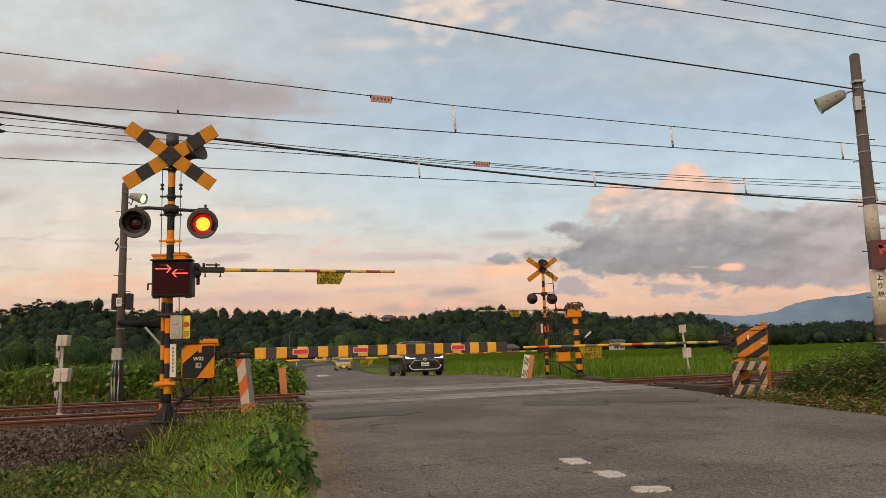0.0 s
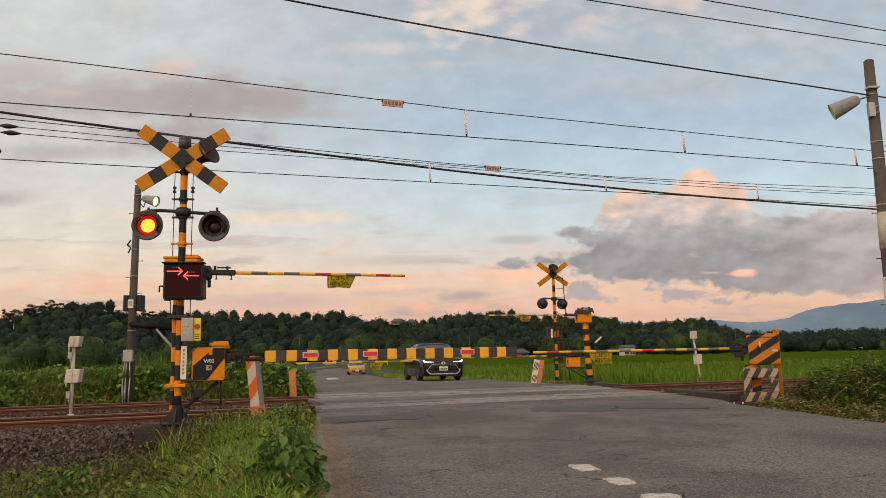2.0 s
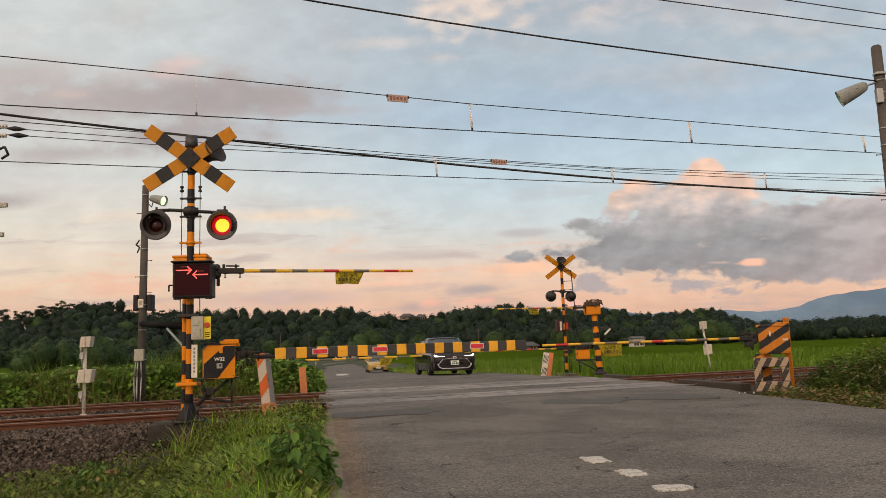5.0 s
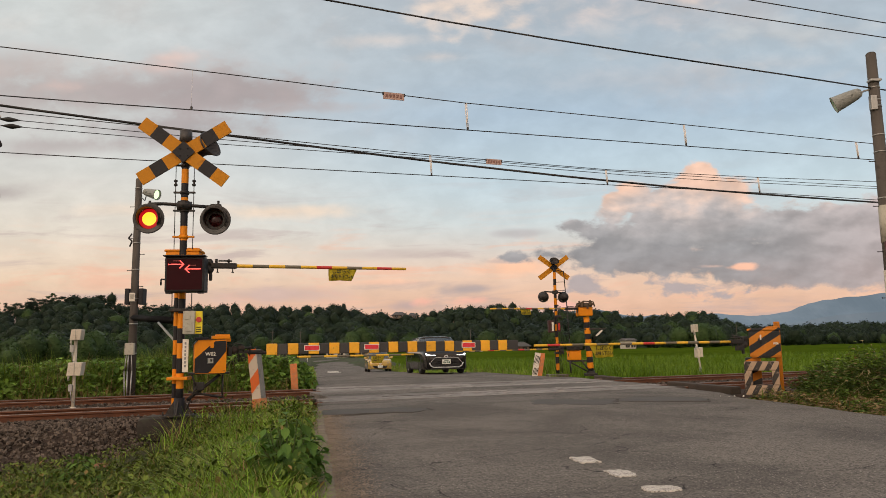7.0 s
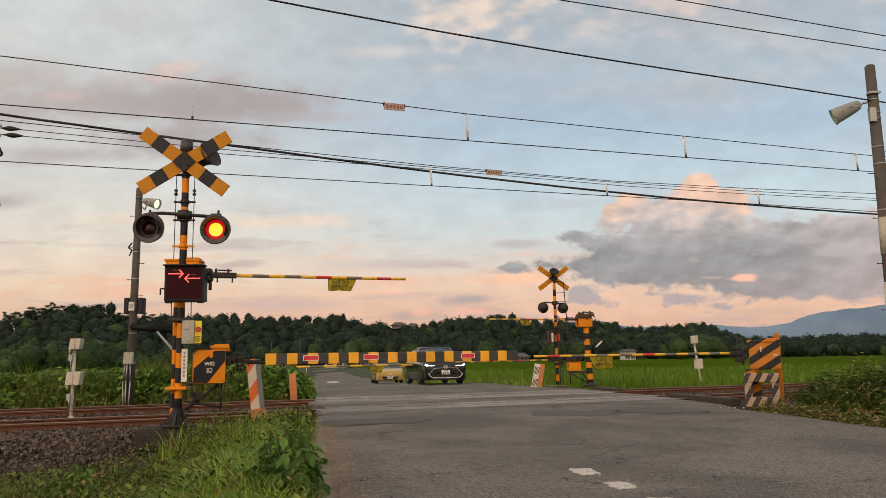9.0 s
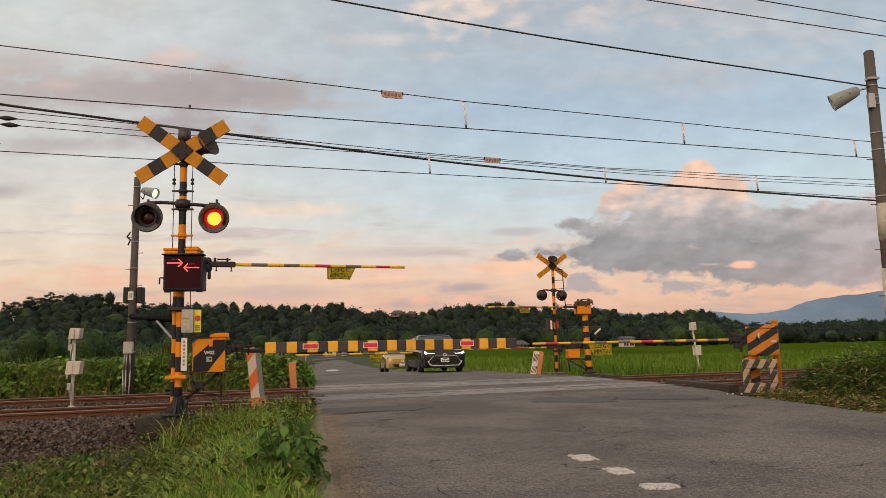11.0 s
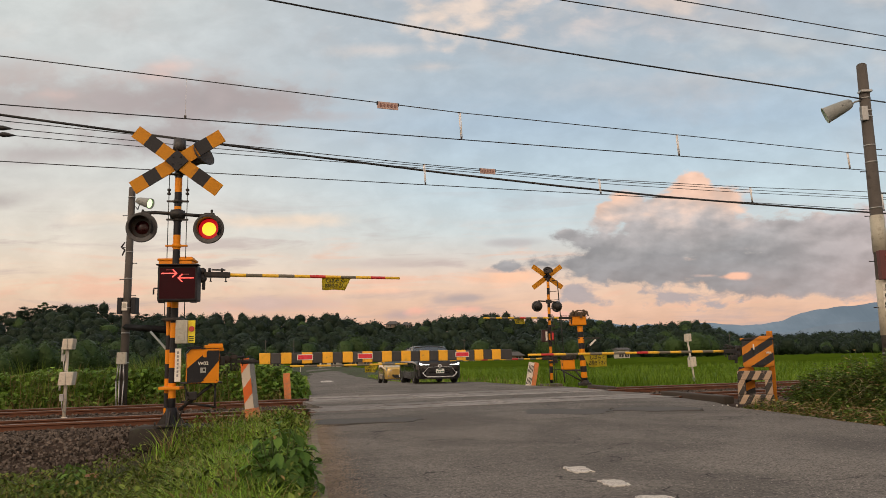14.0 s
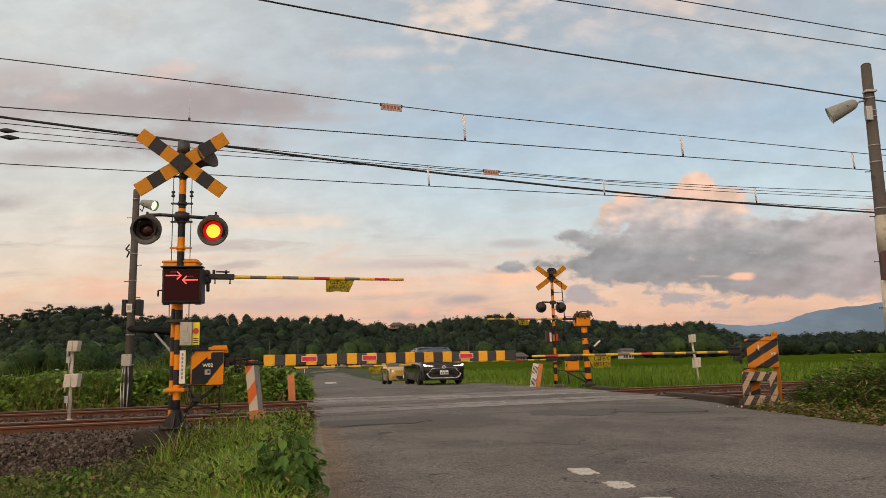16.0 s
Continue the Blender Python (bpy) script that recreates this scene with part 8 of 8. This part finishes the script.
def rice_fields():
    """Rice in rows near the crossing, and the closed green top of the fields beyond."""
    hp = Heap(41)
    r = hp.r
    for _ in range(26000):
        d = r.random() ** 1.7
        y = 25.5 + 46 * d
        x = r.uniform(right_edge(y) + 1.5, 6 + y * 0.68)
        if across(x, y) < 21.6 + 0.4 * noise.noise((x * 0.4, y * 0.4, 0)):
            continue
        if 2.6 < x < 5.5 and 24 < y < 29.4:
            continue
        edge = sm(x - right_edge(y), 1.4, 2.6)
        h = (0.35 + 0.45 * edge) * r.uniform(0.75, 1.1)
        hp.blade((x, y, land_z(x, y) - 0.05), h + 0.1, r.uniform(0.02, 0.035) * (0.8 + d), r.uniform(0.15, 0.7), r.uniform(0, 6.28), 1 if r.random() < 0.1 and edge < 0.5 else 0)
    for _ in range(6000):
        y = 30 + 40 * r.random() ** 1.5
        x = left_edge(y) - r.uniform(1.2, 40)
        hp.blade((x, y, land_z(x, y) - 0.05), r.uniform(0.5, 0.85), 0.04, r.uniform(0.15, 0.7), r.uniform(0, 6.28), 0)
    hp.done("rice_plants", [RICE, DRY], "bright green rice beside the railway and road", "rice")
    rng = random.Random(5)
    mat = field_material()
    k = 0
    for side in (1, -1):
        y = 42.0
        while y < 330:
            depth = 16 + y * 0.16
            for c in range(4):
                x0 = (right_edge(y) + 3 if side > 0 else left_edge(y) - 3) + side * c * (46 + y * 0.1)
                w = 44 + y * 0.1
                vs, fs = [], []
                nx, ny = 26, 10
                h = -0.42 + 0.06 * rng.random()
                for j in range(ny + 1):
                    for i in range(nx + 1):
                        yy = y + depth * j / ny
                        shift = (right_edge(yy) - right_edge(y)) if c == 0 else (right_edge(yy) - right_edge(y)) * 0.6
                        rim = min(i, nx - i, j, ny - j) == 0
                        vs.append((x0 + side * w * i / nx + shift, yy, -1.3 if rim else h + 0.10 * noise.noise((i * 0.7, j * 0.9 + y, c)) + 0.05 * rng.random()))
                for j in range(ny):
                    for i in range(nx):
                        q = (j * (nx + 1) + i, j * (nx + 1) + i + 1, (j + 1) * (nx + 1) + i + 1, (j + 1) * (nx + 1) + i)
                        fs.append(q if side > 0 else q[::-1])
                stuff("rice_field", vs, fs, [mat], "closed green canopy of a rice field", "field")
            y += depth + 1.6


def field_material():
    m = leafy("rice_canopy", (0.050, 0.094, 0.007), (0.096, 0.150, 0.014), 0.07, 0.1, rough=1.0, through_light=0.05)
    nt = m.node_tree
    nt.nodes["Principled BSDF"].inputs["Specular IOR Level"].default_value = 0.0
    tc = nt.nodes.new("ShaderNodeTexCoord")
    fine = noi(nt, tc.outputs["Object"], 7.0, 5, 0.7)
    bp = nt.nodes.new("ShaderNodeBump")
    bp.inputs["Strength"].default_value, bp.inputs["Distance"].default_value = 1.0, 0.25
    lk(nt, fine, bp.inputs["Height"])
    lk(nt, bp.outputs[0], nt.nodes["Principled BSDF"].inputs["Normal"])
    return m


verge_grass()
broadleaf_plant(-1.27, 5.70, 0.64, 0.27, 62, 51, "bushy broad-leaved weed at the road edge")
broadleaf_plant(-1.65, 7.3, 0.50, 0.34, 26, 52, "broad-leaved weed in the grass of the bank")
broadleaf_plant(-4.75, 9.6, 0.50, 0.40, 26, 53, "broad-leaved weed in the grass of the bank")
vine_hedge()
right_thicket()
rice_fields()


# ---- distance ----
SKYLINE = [(-0.75, 0.066), (-0.591, 0.0655), (-0.554, 0.0742), (-0.516, 0.0769), (-0.464, 0.0754), (-0.441, 0.0673), (-0.396, 0.0623), (-0.343, 0.0646), (-0.275, 0.0612), (-0.215, 0.061),
           (-0.185, 0.0564), (-0.155, 0.0593), (-0.125, 0.051), (-0.073, 0.0443), (-0.043, 0.045), (-0.02, 0.0533), (0.047, 0.0589), (0.107, 0.0498), (0.182, 0.0477), (0.249, 0.0368),
           (0.294, 0.0416), (0.324, 0.0422), (0.353, 0.0339), (0.382, 0.0219), (0.427, 0.0207), (0.487, 0.0242), (0.532, 0.0252), (0.6, 0.0166), (0.8, 0.018)]
FOREST = leafy("forest_leaf", (0.010, 0.020, 0.013), (0.027, 0.046, 0.025), 0.035, 0.20, through_light=0.05)
FOREST_PALE = leafy("bamboo_leaf", (0.024, 0.050, 0.017), (0.052, 0.090, 0.028), 0.1, 0.25, through_light=0.05)
BARK = material("dark_bark", (0.06, 0.045, 0.035), 0.95, vary=0.3)


def crown(rng, kind):
    """One tree's foliage at unit height: an uneven core clothed in small tilted leaf sprays, with limbs of leaves breaking the outline."""
    v, f = [], []
    seed = rng.uniform(0, 100)
    blobs = {"round": [(0, 0, 0.52, 0.30, 0.42)],
             "tall": [(0, 0, 0.42, 0.17, 0.40), (0, 0, 0.68, 0.11, 0.30)],
             "loose": [(rng.uniform(-0.2, 0.2), rng.uniform(-0.2, 0.2), z, rng.uniform(0.09, 0.17), rng.uniform(0.07, 0.13)) for z in (0.22, 0.30, 0.36, 0.42, 0.48, 0.54, 0.60, 0.66, 0.72, 0.78, 0.84, 0.91)]}[kind]
    ball = bmesh.new()
    bmesh.ops.create_icosphere(ball, subdivisions=2, radius=1.0)
    bv, bf = [p.co.copy() for p in ball.verts], [[q.index for q in g.verts] for g in ball.faces]
    ball.free()
    count = {"round": 900, "tall": 420, "loose": 150}[kind]
    for x, y, z, rx, rz in blobs:

        def reach(q):
            return 0.92 + 0.42 * noise.noise(q * 1.6 + Vector((seed, 0, 0))) + 0.22 * noise.noise(q * 4.1 + Vector((0, seed, 0)))

        c0 = Vector((x, y, z))
        if kind != "loose":
            k = len(v)
            v += [c0 + Vector((p.x * rx, p.y * rx, p.z * rz)) * reach(p) * 0.88 for p in bv]
            f += [tuple(k + i for i in g) for g in bf]
        for _ in range(count):
            q = Vector((rng.gauss(0, 1), rng.gauss(0, 1), rng.gauss(0, 1))).normalized()
            m = reach(q) * (0.84 + 0.20 * rng.random() ** 1.3) if kind != "loose" else rng.uniform(0.25, 1.05)
            c = c0 + Vector((q.x * rx, q.y * rx, q.z * rz)) * m
            s = rng.uniform(0.016, 0.034)
            n = (q + 0.6 * Vector((rng.gauss(0, 1), rng.gauss(0, 1), rng.gauss(0, 1)))).normalized()
            t = n.cross(Vector((rng.gauss(0, 1), rng.gauss(0, 1), rng.gauss(0, 1)))).normalized()
            b = n.cross(t)
            k = len(v)
            v += [c + t * s, c + b * s * 0.9, c - t * s * 0.9 - b * s * 0.5]
            f += [(k, k + 1, k + 2)]
    return np.array([tuple(p) for p in v]), np.array(f)


def woods():
    rng = random.Random(77)
    kinds = [crown(rng, "round") for _ in range(5)] + [crown(rng, "tall") for _ in range(2)] + [crown(rng, "loose") for _ in range(3)]
    sets = {"dark": ([], []), "pale": ([], [])}
    count = {"dark": 0, "pale": 0}

    def plant(x, y, z, h, wide, which, k):
        cv, cf = kinds[k]
        a = rng.uniform(0, 6.28)
        c, s = math.cos(a), math.sin(a)
        p = np.empty_like(cv)
        p[:, 0] = x + (cv[:, 0] * c - cv[:, 1] * s) * h * wide
        p[:, 1] = y + (cv[:, 0] * s + cv[:, 1] * c) * h * wide
        p[:, 2] = z + cv[:, 2] * h
        sets[which][0].append(p)
        sets[which][1].append(cf + count[which])
        count[which] += len(cv)

    for row, (dist, lift) in enumerate(((222, 0.27), (232, 0.36), (244, 0.46), (256, 0.56), (268, 0.66), (280, 0.75), (292, 0.84), (304, 0.92), (316, 0.97), (328, 1.0))):
        u = -0.74
        while u < 0.80:
            y = dist + rng.uniform(-8, 8)
            top = lerps(u, SKYLINE) * y + 1.0
            want = top * lift * rng.uniform(0.96, 1.06) - (0 if row else rng.uniform(0, 2))
            feather = row > 7 and u < -0.40
            if row == 9:
                want *= rng.choice((0.94, 0.99, 1.03, 1.07)) if feather else rng.uniform(0.98, 1.04)
            h = max(min(rng.uniform(5.5, 12), want + 2.5), 4.0)
            base = want - h
            k = rng.choice((7, 8, 9, 1)) if feather else (rng.choice((5, 6)) if row > 4 and rng.random() < 0.035 else rng.randrange(5))
            if row > 7 and abs(u + 0.068) < 0.016:
                want *= 0.86
            plant(u * y, y, max(base, -1.2) if row else -1.2, h if row else max(want + 1.2, 4), rng.uniform(0.85, 1.6), "pale" if rng.random() < (0.22 if row < 2 else 0.06) else "dark", k)
            u += rng.uniform(3.2, 5.6) / y * (1.15 if k < 5 else 0.8)
    # lower trees and bamboo nearer by
    for u, y, h, which in ((-0.58, 95, 4.6, "pale"), (-0.545, 100, 5.2, "pale"), (-0.49, 92, 5.4, "pale"), (-0.47, 100, 4.8, "pale"), (-0.43, 110, 4.4, "pale"), (-0.38, 120, 5.0, "pale"),
                           (-0.62, 100, 5.2, "pale"), (-0.66, 95, 5, "pale"), (-0.33, 140, 5, "dark"), (-0.29, 150, 5, "dark"), (-0.13, 170, 8.0, "pale"), (-0.115, 175, 7.0, "pale"), (-0.145, 176, 6.0, "pale"), (0.13, 180, 6.5, "pale"),
                           (0.155, 185, 6.0, "pale"), (0.30, 190, 7, "pale"), (0.32, 190, 7.4, "pale"), (0.34, 195, 6.6, "pale"), (0.44, 200, 6.5, "dark")):
        for _ in range(3):
            plant(u * y + rng.uniform(-1.5, 1.5), y + rng.uniform(-3, 3), -1.2, h * rng.uniform(0.8, 1.1), 1.25, which, rng.randrange(5))
    for which, mat, label in (("dark", FOREST, "dark green wooded hills beyond the fields"), ("pale", FOREST_PALE, "paler bamboo and bushes at the wood's edge")):
        vs, fs = np.concatenate(sets[which][0]), np.concatenate(sets[which][1])
        me = bpy.data.meshes.new("woods")
        me.vertices.add(len(vs))
        me.vertices.foreach_set("co", vs.astype(np.float32).ravel())
        me.loops.add(fs.size)
        me.loops.foreach_set("vertex_index", fs.astype(np.int32).ravel())
        me.polygons.add(len(fs))
        me.polygons.foreach_set("loop_start", np.arange(0, fs.size, 3, dtype=np.int32))
        me.update(calc_edges=True)
        me.materials.append(mat)
        tagged(new("woods", me), label, "woods", kind="stuff")
    # the hill under the trees
    vs, fs = [], []
    us = [-0.95 + 0.025 * i for i in range(76)]
    for u in us:
        t = lerps(u, SKYLINE)
        for d, k in ((236, 0.0), (250, 0.22), (275, 0.50), (305, 0.74), (335, 0.84), (420, 0.3)):
            vs.append((u * d, d, -1.35 + max(t * 300 - 1.0, 0) * k))
    for j in range(len(us) - 1):
        for i in range(5):
            fs.append((j * 6 + i, (j + 1) * 6 + i, (j + 1) * 6 + i + 1, j * 6 + i + 1))
    me = bpy.data.meshes.new("hill")
    me.from_pydata(vs, [], fs)
    me.materials.append(material("forest_floor", (0.022, 0.034, 0.015), 0.95, vary=0.6, scale=0.12, grain=0.6, bump=1.2, spec=0.05))
    tagged(new("hill", me), "low hill under the woods", "hill", kind="structure")


def mountains():
    m = bpy.data.materials.new("painted_blue_haze")
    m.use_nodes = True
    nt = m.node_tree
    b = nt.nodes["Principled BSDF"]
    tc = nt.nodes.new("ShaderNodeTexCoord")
    # distance haze is painted as a blue-grey glow of the ridge itself
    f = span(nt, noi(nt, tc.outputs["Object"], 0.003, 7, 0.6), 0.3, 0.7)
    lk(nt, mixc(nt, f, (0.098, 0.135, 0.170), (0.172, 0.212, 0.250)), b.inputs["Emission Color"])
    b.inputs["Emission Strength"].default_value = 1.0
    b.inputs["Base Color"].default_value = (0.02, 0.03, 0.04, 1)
    ridge = [(0.08, 0.02), (0.13, 0.040), (0.164, 0.0462), (0.198, 0.048), (0.231, 0.041), (0.26, 0.036), (0.275, 0.0405), (0.30, 0.034), (0.349, 0.0400), (0.378, 0.0375), (0.40, 0.036), (0.429, 0.036), (0.459, 0.040), (0.475, 0.045), (0.49, 0.0511), (0.519, 0.0566), (0.555, 0.0588), (0.60, 0.064), (0.75, 0.075), (0.9, 0.07), (1.1, 0.05)]
    vs, fs = [], []
    n = 160
    for i in range(n + 1):
        u = 0.08 + 1.02 * i / n
        d = 3000.0
        top = (lerps(u, ridge) + 0.0022 * noise.noise((u * 45, 0, 0)) + 0.0010 * noise.noise((u * 140, 3, 0))) * d
        vs += [(u * d, d, -30), (u * d, d + 40, top * 0.6), (u * d, d + 150, top)]
    for i in range(n):
        for k in range(2):
            fs.append((i * 3 + k, (i + 1) * 3 + k, (i + 1) * 3 + k + 1, i * 3 + k + 1))
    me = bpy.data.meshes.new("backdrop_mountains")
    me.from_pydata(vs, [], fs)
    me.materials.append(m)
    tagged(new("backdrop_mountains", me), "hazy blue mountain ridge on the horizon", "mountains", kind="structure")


TILE = material("grey_roof_tile", (0.085, 0.082, 0.082), 0.8, vary=0.25, scale=0.8, grain=6)
PLASTER = material("pale_plaster", (0.52, 0.48, 0.43), 0.85, vary=0.15, scale=0.6, grain=8)
OCHRE = material("dull_ochre_wall", (0.20, 0.155, 0.12), 0.85, vary=0.2, scale=0.6, grain=8)
TIMBER = material("brown_timber_wall", (0.16, 0.11, 0.08), 0.85, vary=0.2, scale=0.8, grain=8)
PANE = material("dark_window_pane", (0.03, 0.035, 0.04), 0.15, vary=0.1)


def house(x, y, z, w, d, h, rz, wall, label, hip=True, slope=0.30):
    o = thing("house", pose(x, y, z, 0, 0, rz), label, "house", "far houses")
    bm = bmesh.new()
    box(bm, (0, 0, h / 2), (w, d, h), bev=0.03)
    wl = part("wall", bm, [wall], o)
    bm = bmesh.new()
    e, t = 0.10 * w, h + d * slope
    k = w / 2 - d * 0.3 if hip else w / 2 + e * 0.6
    pts = [(-w / 2 - e, -d / 2 - e, h - 0.1), (w / 2 + e, -d / 2 - e, h - 0.1), (w / 2 + e, d / 2 + e, h - 0.1), (-w / 2 - e, d / 2 + e, h - 0.1), (-k, 0, t), (k, 0, t)]
    vs = [bm.verts.new(p) for p in pts]
    lo = [bm.verts.new((p[0], p[1], p[2] - 0.18)) for p in pts[:4]]
    for q in ((0, 1, 5, 4), (1, 2, 5), (2, 3, 4, 5), (3, 0, 4)):
        bm.faces.new([vs[i] for i in q])
    for i in range(4):
        bm.faces.new((lo[i], lo[(i + 1) % 4], vs[(i + 1) % 4], vs[i]))
    bm.faces.new(lo[::-1])
    part("roof", bm, [TILE], o, "grey tiled roof")
    n = max(int(w / 2.6), 2)
    for i in range(n):
        bm = bmesh.new()
        box(bm, (-w / 2 + (i + 0.5) * w / n, -d / 2 - 0.02, h * 0.55), (1.2, 0.08, 1.1), 0)
        win = part("window", bm, [PANE], wl)
        bm = bmesh.new()
        box(bm, (-w / 2 + (i + 0.5) * w / n, -d / 2 - 0.03, h * 0.55 - 0.6), (1.35, 0.14, 0.09))
        box(bm, (-w / 2 + (i + 0.5) * w / n, -d / 2 - 0.04, h * 0.55), (0.07, 0.10, 1.1))
        part("window_frame", bm, [PLASTER], win)


def hamlet():
    house(-24.2, 322, 13.5, 5.4, 4, 1.6, 8, OCHRE, "dull ochre house with a brown-grey roof up on the wooded hill")
    house(-18.8, 326, 13.3, 3.6, 3.8, 1.6, 8, OCHRE, "small ochre house up on the wooded hill")
    for u, y, w, d, h, rz, wall, label in ((-0.005, 195, 9, 6, 2.8, 12, TIMBER, "low farmhouse with a grey tiled roof at the wood's edge"),
                                           (0.022, 200, 8, 6, 2.6, -10, PLASTER, "pale farmhouse with a grey tiled roof at the wood's edge"),
                                           (0.083, 205, 8, 6, 2.8, 5, TIMBER, "brown farmhouse half hidden at the wood's edge"),
                                           (0.165, 205, 8, 7, 2.7, 20, TIMBER, "brown farmhouse half hidden at the wood's edge"),
                                           (0.2255, 200, 5.2, 6, 4.0, 12, PLASTER, "pale two-storey house before the woods"),
                                           (-0.118, 160, 8, 6, 2.5, 10, TIMBER, "low farmhouse with a weathered roof by the fields"),
                                           (-0.157, 165, 7, 6, 2.4, -8, PLASTER, "low pale farmhouse by the fields"),
                                           (-0.235, 170, 8, 6, 2.4, 4, TIMBER, "low brown farmhouse by the fields")):
        house(u * y, y, -1.2, w * 0.6, d * 0.5, h * 0.8, rz, wall, label, h < 4, 0.30 if h < 4 else 0.14)
    # slim poles along the far road
    bm = bmesh.new()
    rod(bm, (0, 0, 0), (0, 0, 6.4), 0.09, 0.06, 10)
    box(bm, (0, 0, 6.0), (0.9, 0.06, 0.06))
    first = solid("utility_pole", bm, [POLE_GREY], "slim far utility pole", "pole", "far utility poles", m=pose(-34, 165, -1.2))
    for x, y in ((-39, 160), (-58, 170), (70, 190), (3.5, 185)):
        copy_thing(first, pose(x, y, -1.2))


woods()
mountains()
hamlet()


# ---- small things on the verges ----
def stake(x, y):
    """A slim white stake at the edge of the field track."""
    bm = bmesh.new()
    box(bm, (0, 0, 0.40), (0.07, 0.05, 0.95), bev=0.01)
    solid("marker_stake", bm, [WHITE], "slim white stake beside the far road", "stake", "marker stakes", m=pose(x, y, land_z(x, y), 0, 2, 10))


def litter():
    bm = bmesh.new()
    plate(bm, [(-0.11, 0.0), (0.10, 0.015), (0.12, 0.06), (0.02, 0.09), (-0.09, 0.07)], -0.02, 0.02)
    solid("broken_tile", bm, [material("brown_clay", (0.30, 0.15, 0.09), 0.9, vary=0.3, scale=20, grain=90, bump=0.003)], "broken brown clay tile lying in the weeds", "tile", m=pose(-4.66, 10.0, land_z(-4.66, 10.0) + 0.16, -50, 0, 20))


for place in ((-21.7, 110.0), (-9.8, 109.0)):
    stake(*place)
litter()


# ---- small paved pieces ----
build_deck()
build_road_marks()


# ---- what moves: two cars, their wheels, and the lamp discs of the near signal ----
DARK_RUN = [(0, 0.0), (0.5, 0.66), (1.0, 1.02), (1.5, 1.42), (2.0, 1.60), (2.5, 1.68), (3.0, 1.75), (3.5, 1.82), (4.0, 1.88), (5.0, 1.90), (16.0, 1.90)]
YELLOW_RUN = [(0, 81.6), (1, 79.0), (2, 75.6), (3, 71.6), (4, 67.2), (5.2, 61.6), (6.4, 56.0), (7.2, 52.5), (8, 49.3), (8.5, 47.4), (9.1, 45.0), (10, 41.8), (11, 39.2), (11.5, 38.3), (12, 37.8), (12.5, 37.5), (13, 37.4), (16, 37.4)]
FLIPS = [0.15, 0.85, 1.42, 2.1, 2.75, 3.38, 3.93, 4.65, 5.28, 5.92, 6.55, 7.15, 7.78, 8.35, 9.05, 9.68, 10.3, 10.92, 11.6, 12.2, 12.8, 13.4, 14.05, 14.68, 15.3, 15.9]


def smooth_at(t, table):
    """Smooth curve through (time, value) pairs."""
    i = max(j for j in range(len(table)) if table[j][0] <= t or j == 0)
    i = min(i, len(table) - 2)
    (t0, a), (t1, b) = table[i], table[i + 1]
    pa = table[i - 1] if i > 0 else table[i]
    pb = table[i + 2] if i + 2 < len(table) else table[i + 1]
    ma = (b - pa[1]) / max(t1 - pa[0], 1e-6) if i > 0 else (b - a) / (t1 - t0)
    mb = (pb[1] - a) / max(pb[0] - t0, 1e-6)
    u = (t - t0) / (t1 - t0)
    h = t1 - t0
    return (2 * u**3 - 3 * u**2 + 1) * a + (u**3 - 2 * u**2 + u) * h * ma + (-2 * u**3 + 3 * u**2) * b + (u**3 - u**2) * h * mb


def dark_place(t):
    s = smooth_at(t, DARK_RUN)
    y = 31.15 - 0.97 * s
    return -0.86 + 0.24 * s, y, s


def yellow_place(t):
    y = smooth_at(t, YELLOW_RUN)
    return lerps(y, [(30, -0.9), (37.3, -2.35), (45, -3.86), (56, -5.85), (66.5, -7.95), (81.6, -11.0), (90, -12.7)]), y, (81.6 - y) * 1.02


def motions():
    for car, place, yaw, wb, steps in ((CAR_DARK, dark_place, 13.5, 2.7, 64), (CAR_YELLOW, yellow_place, 11.0, 2.49, 160)):
        rows, turns = [], []
        for i in range(steps + 1):
            t = 16.0 * i / steps
            x, y, s = place(t)
            dip = math.degrees(math.atan2(road_z(y + wb + 0.9) - road_z(y + 0.9), wb))
            rows.append((t, pose(x, y, road_z(y) + 0.004, dip, 0, yaw)))
        walk(car, rows)
        for w in [o for o in car.children if o.name.startswith("wheel")]:
            r = w.location.z
            n = steps * (2 if car is CAR_YELLOW else 1)
            base = w.location.copy()
            walk(w, [(16.0 * i / n, pose(*base, math.degrees(place(16.0 * i / n)[2] / r), 0, 0)) for i in range(n + 1)])
    # each disc turns its lit face to the road by turns
    for k, disc in enumerate(LAMP_DISCS):
        lit = k == 1
        base = disc.location.copy()
        rows = [(0.0, pose(*base, 0, 0, 0 if lit else 180))]
        ang = 0 if lit else 180
        for t in FLIPS:
            f = round(t * 30) / 30
            rows.append((f - 1 / 30, pose(*base, 0, 0, ang)))
            rows.append((f, pose(*base, 0, 0, ang + 60)))
            rows.append((f + 1 / 30, pose(*base, 0, 0, ang + 120)))
            rows.append((f + 2 / 30, pose(*base, 0, 0, ang + 180)))
            ang += 180
        rows = [q for q in rows if q[0] < 15.99]
        rows.append((16.0 + 2 / 30, pose(*base, 0, 0, ang)))
        walk(disc, rows)


motions()
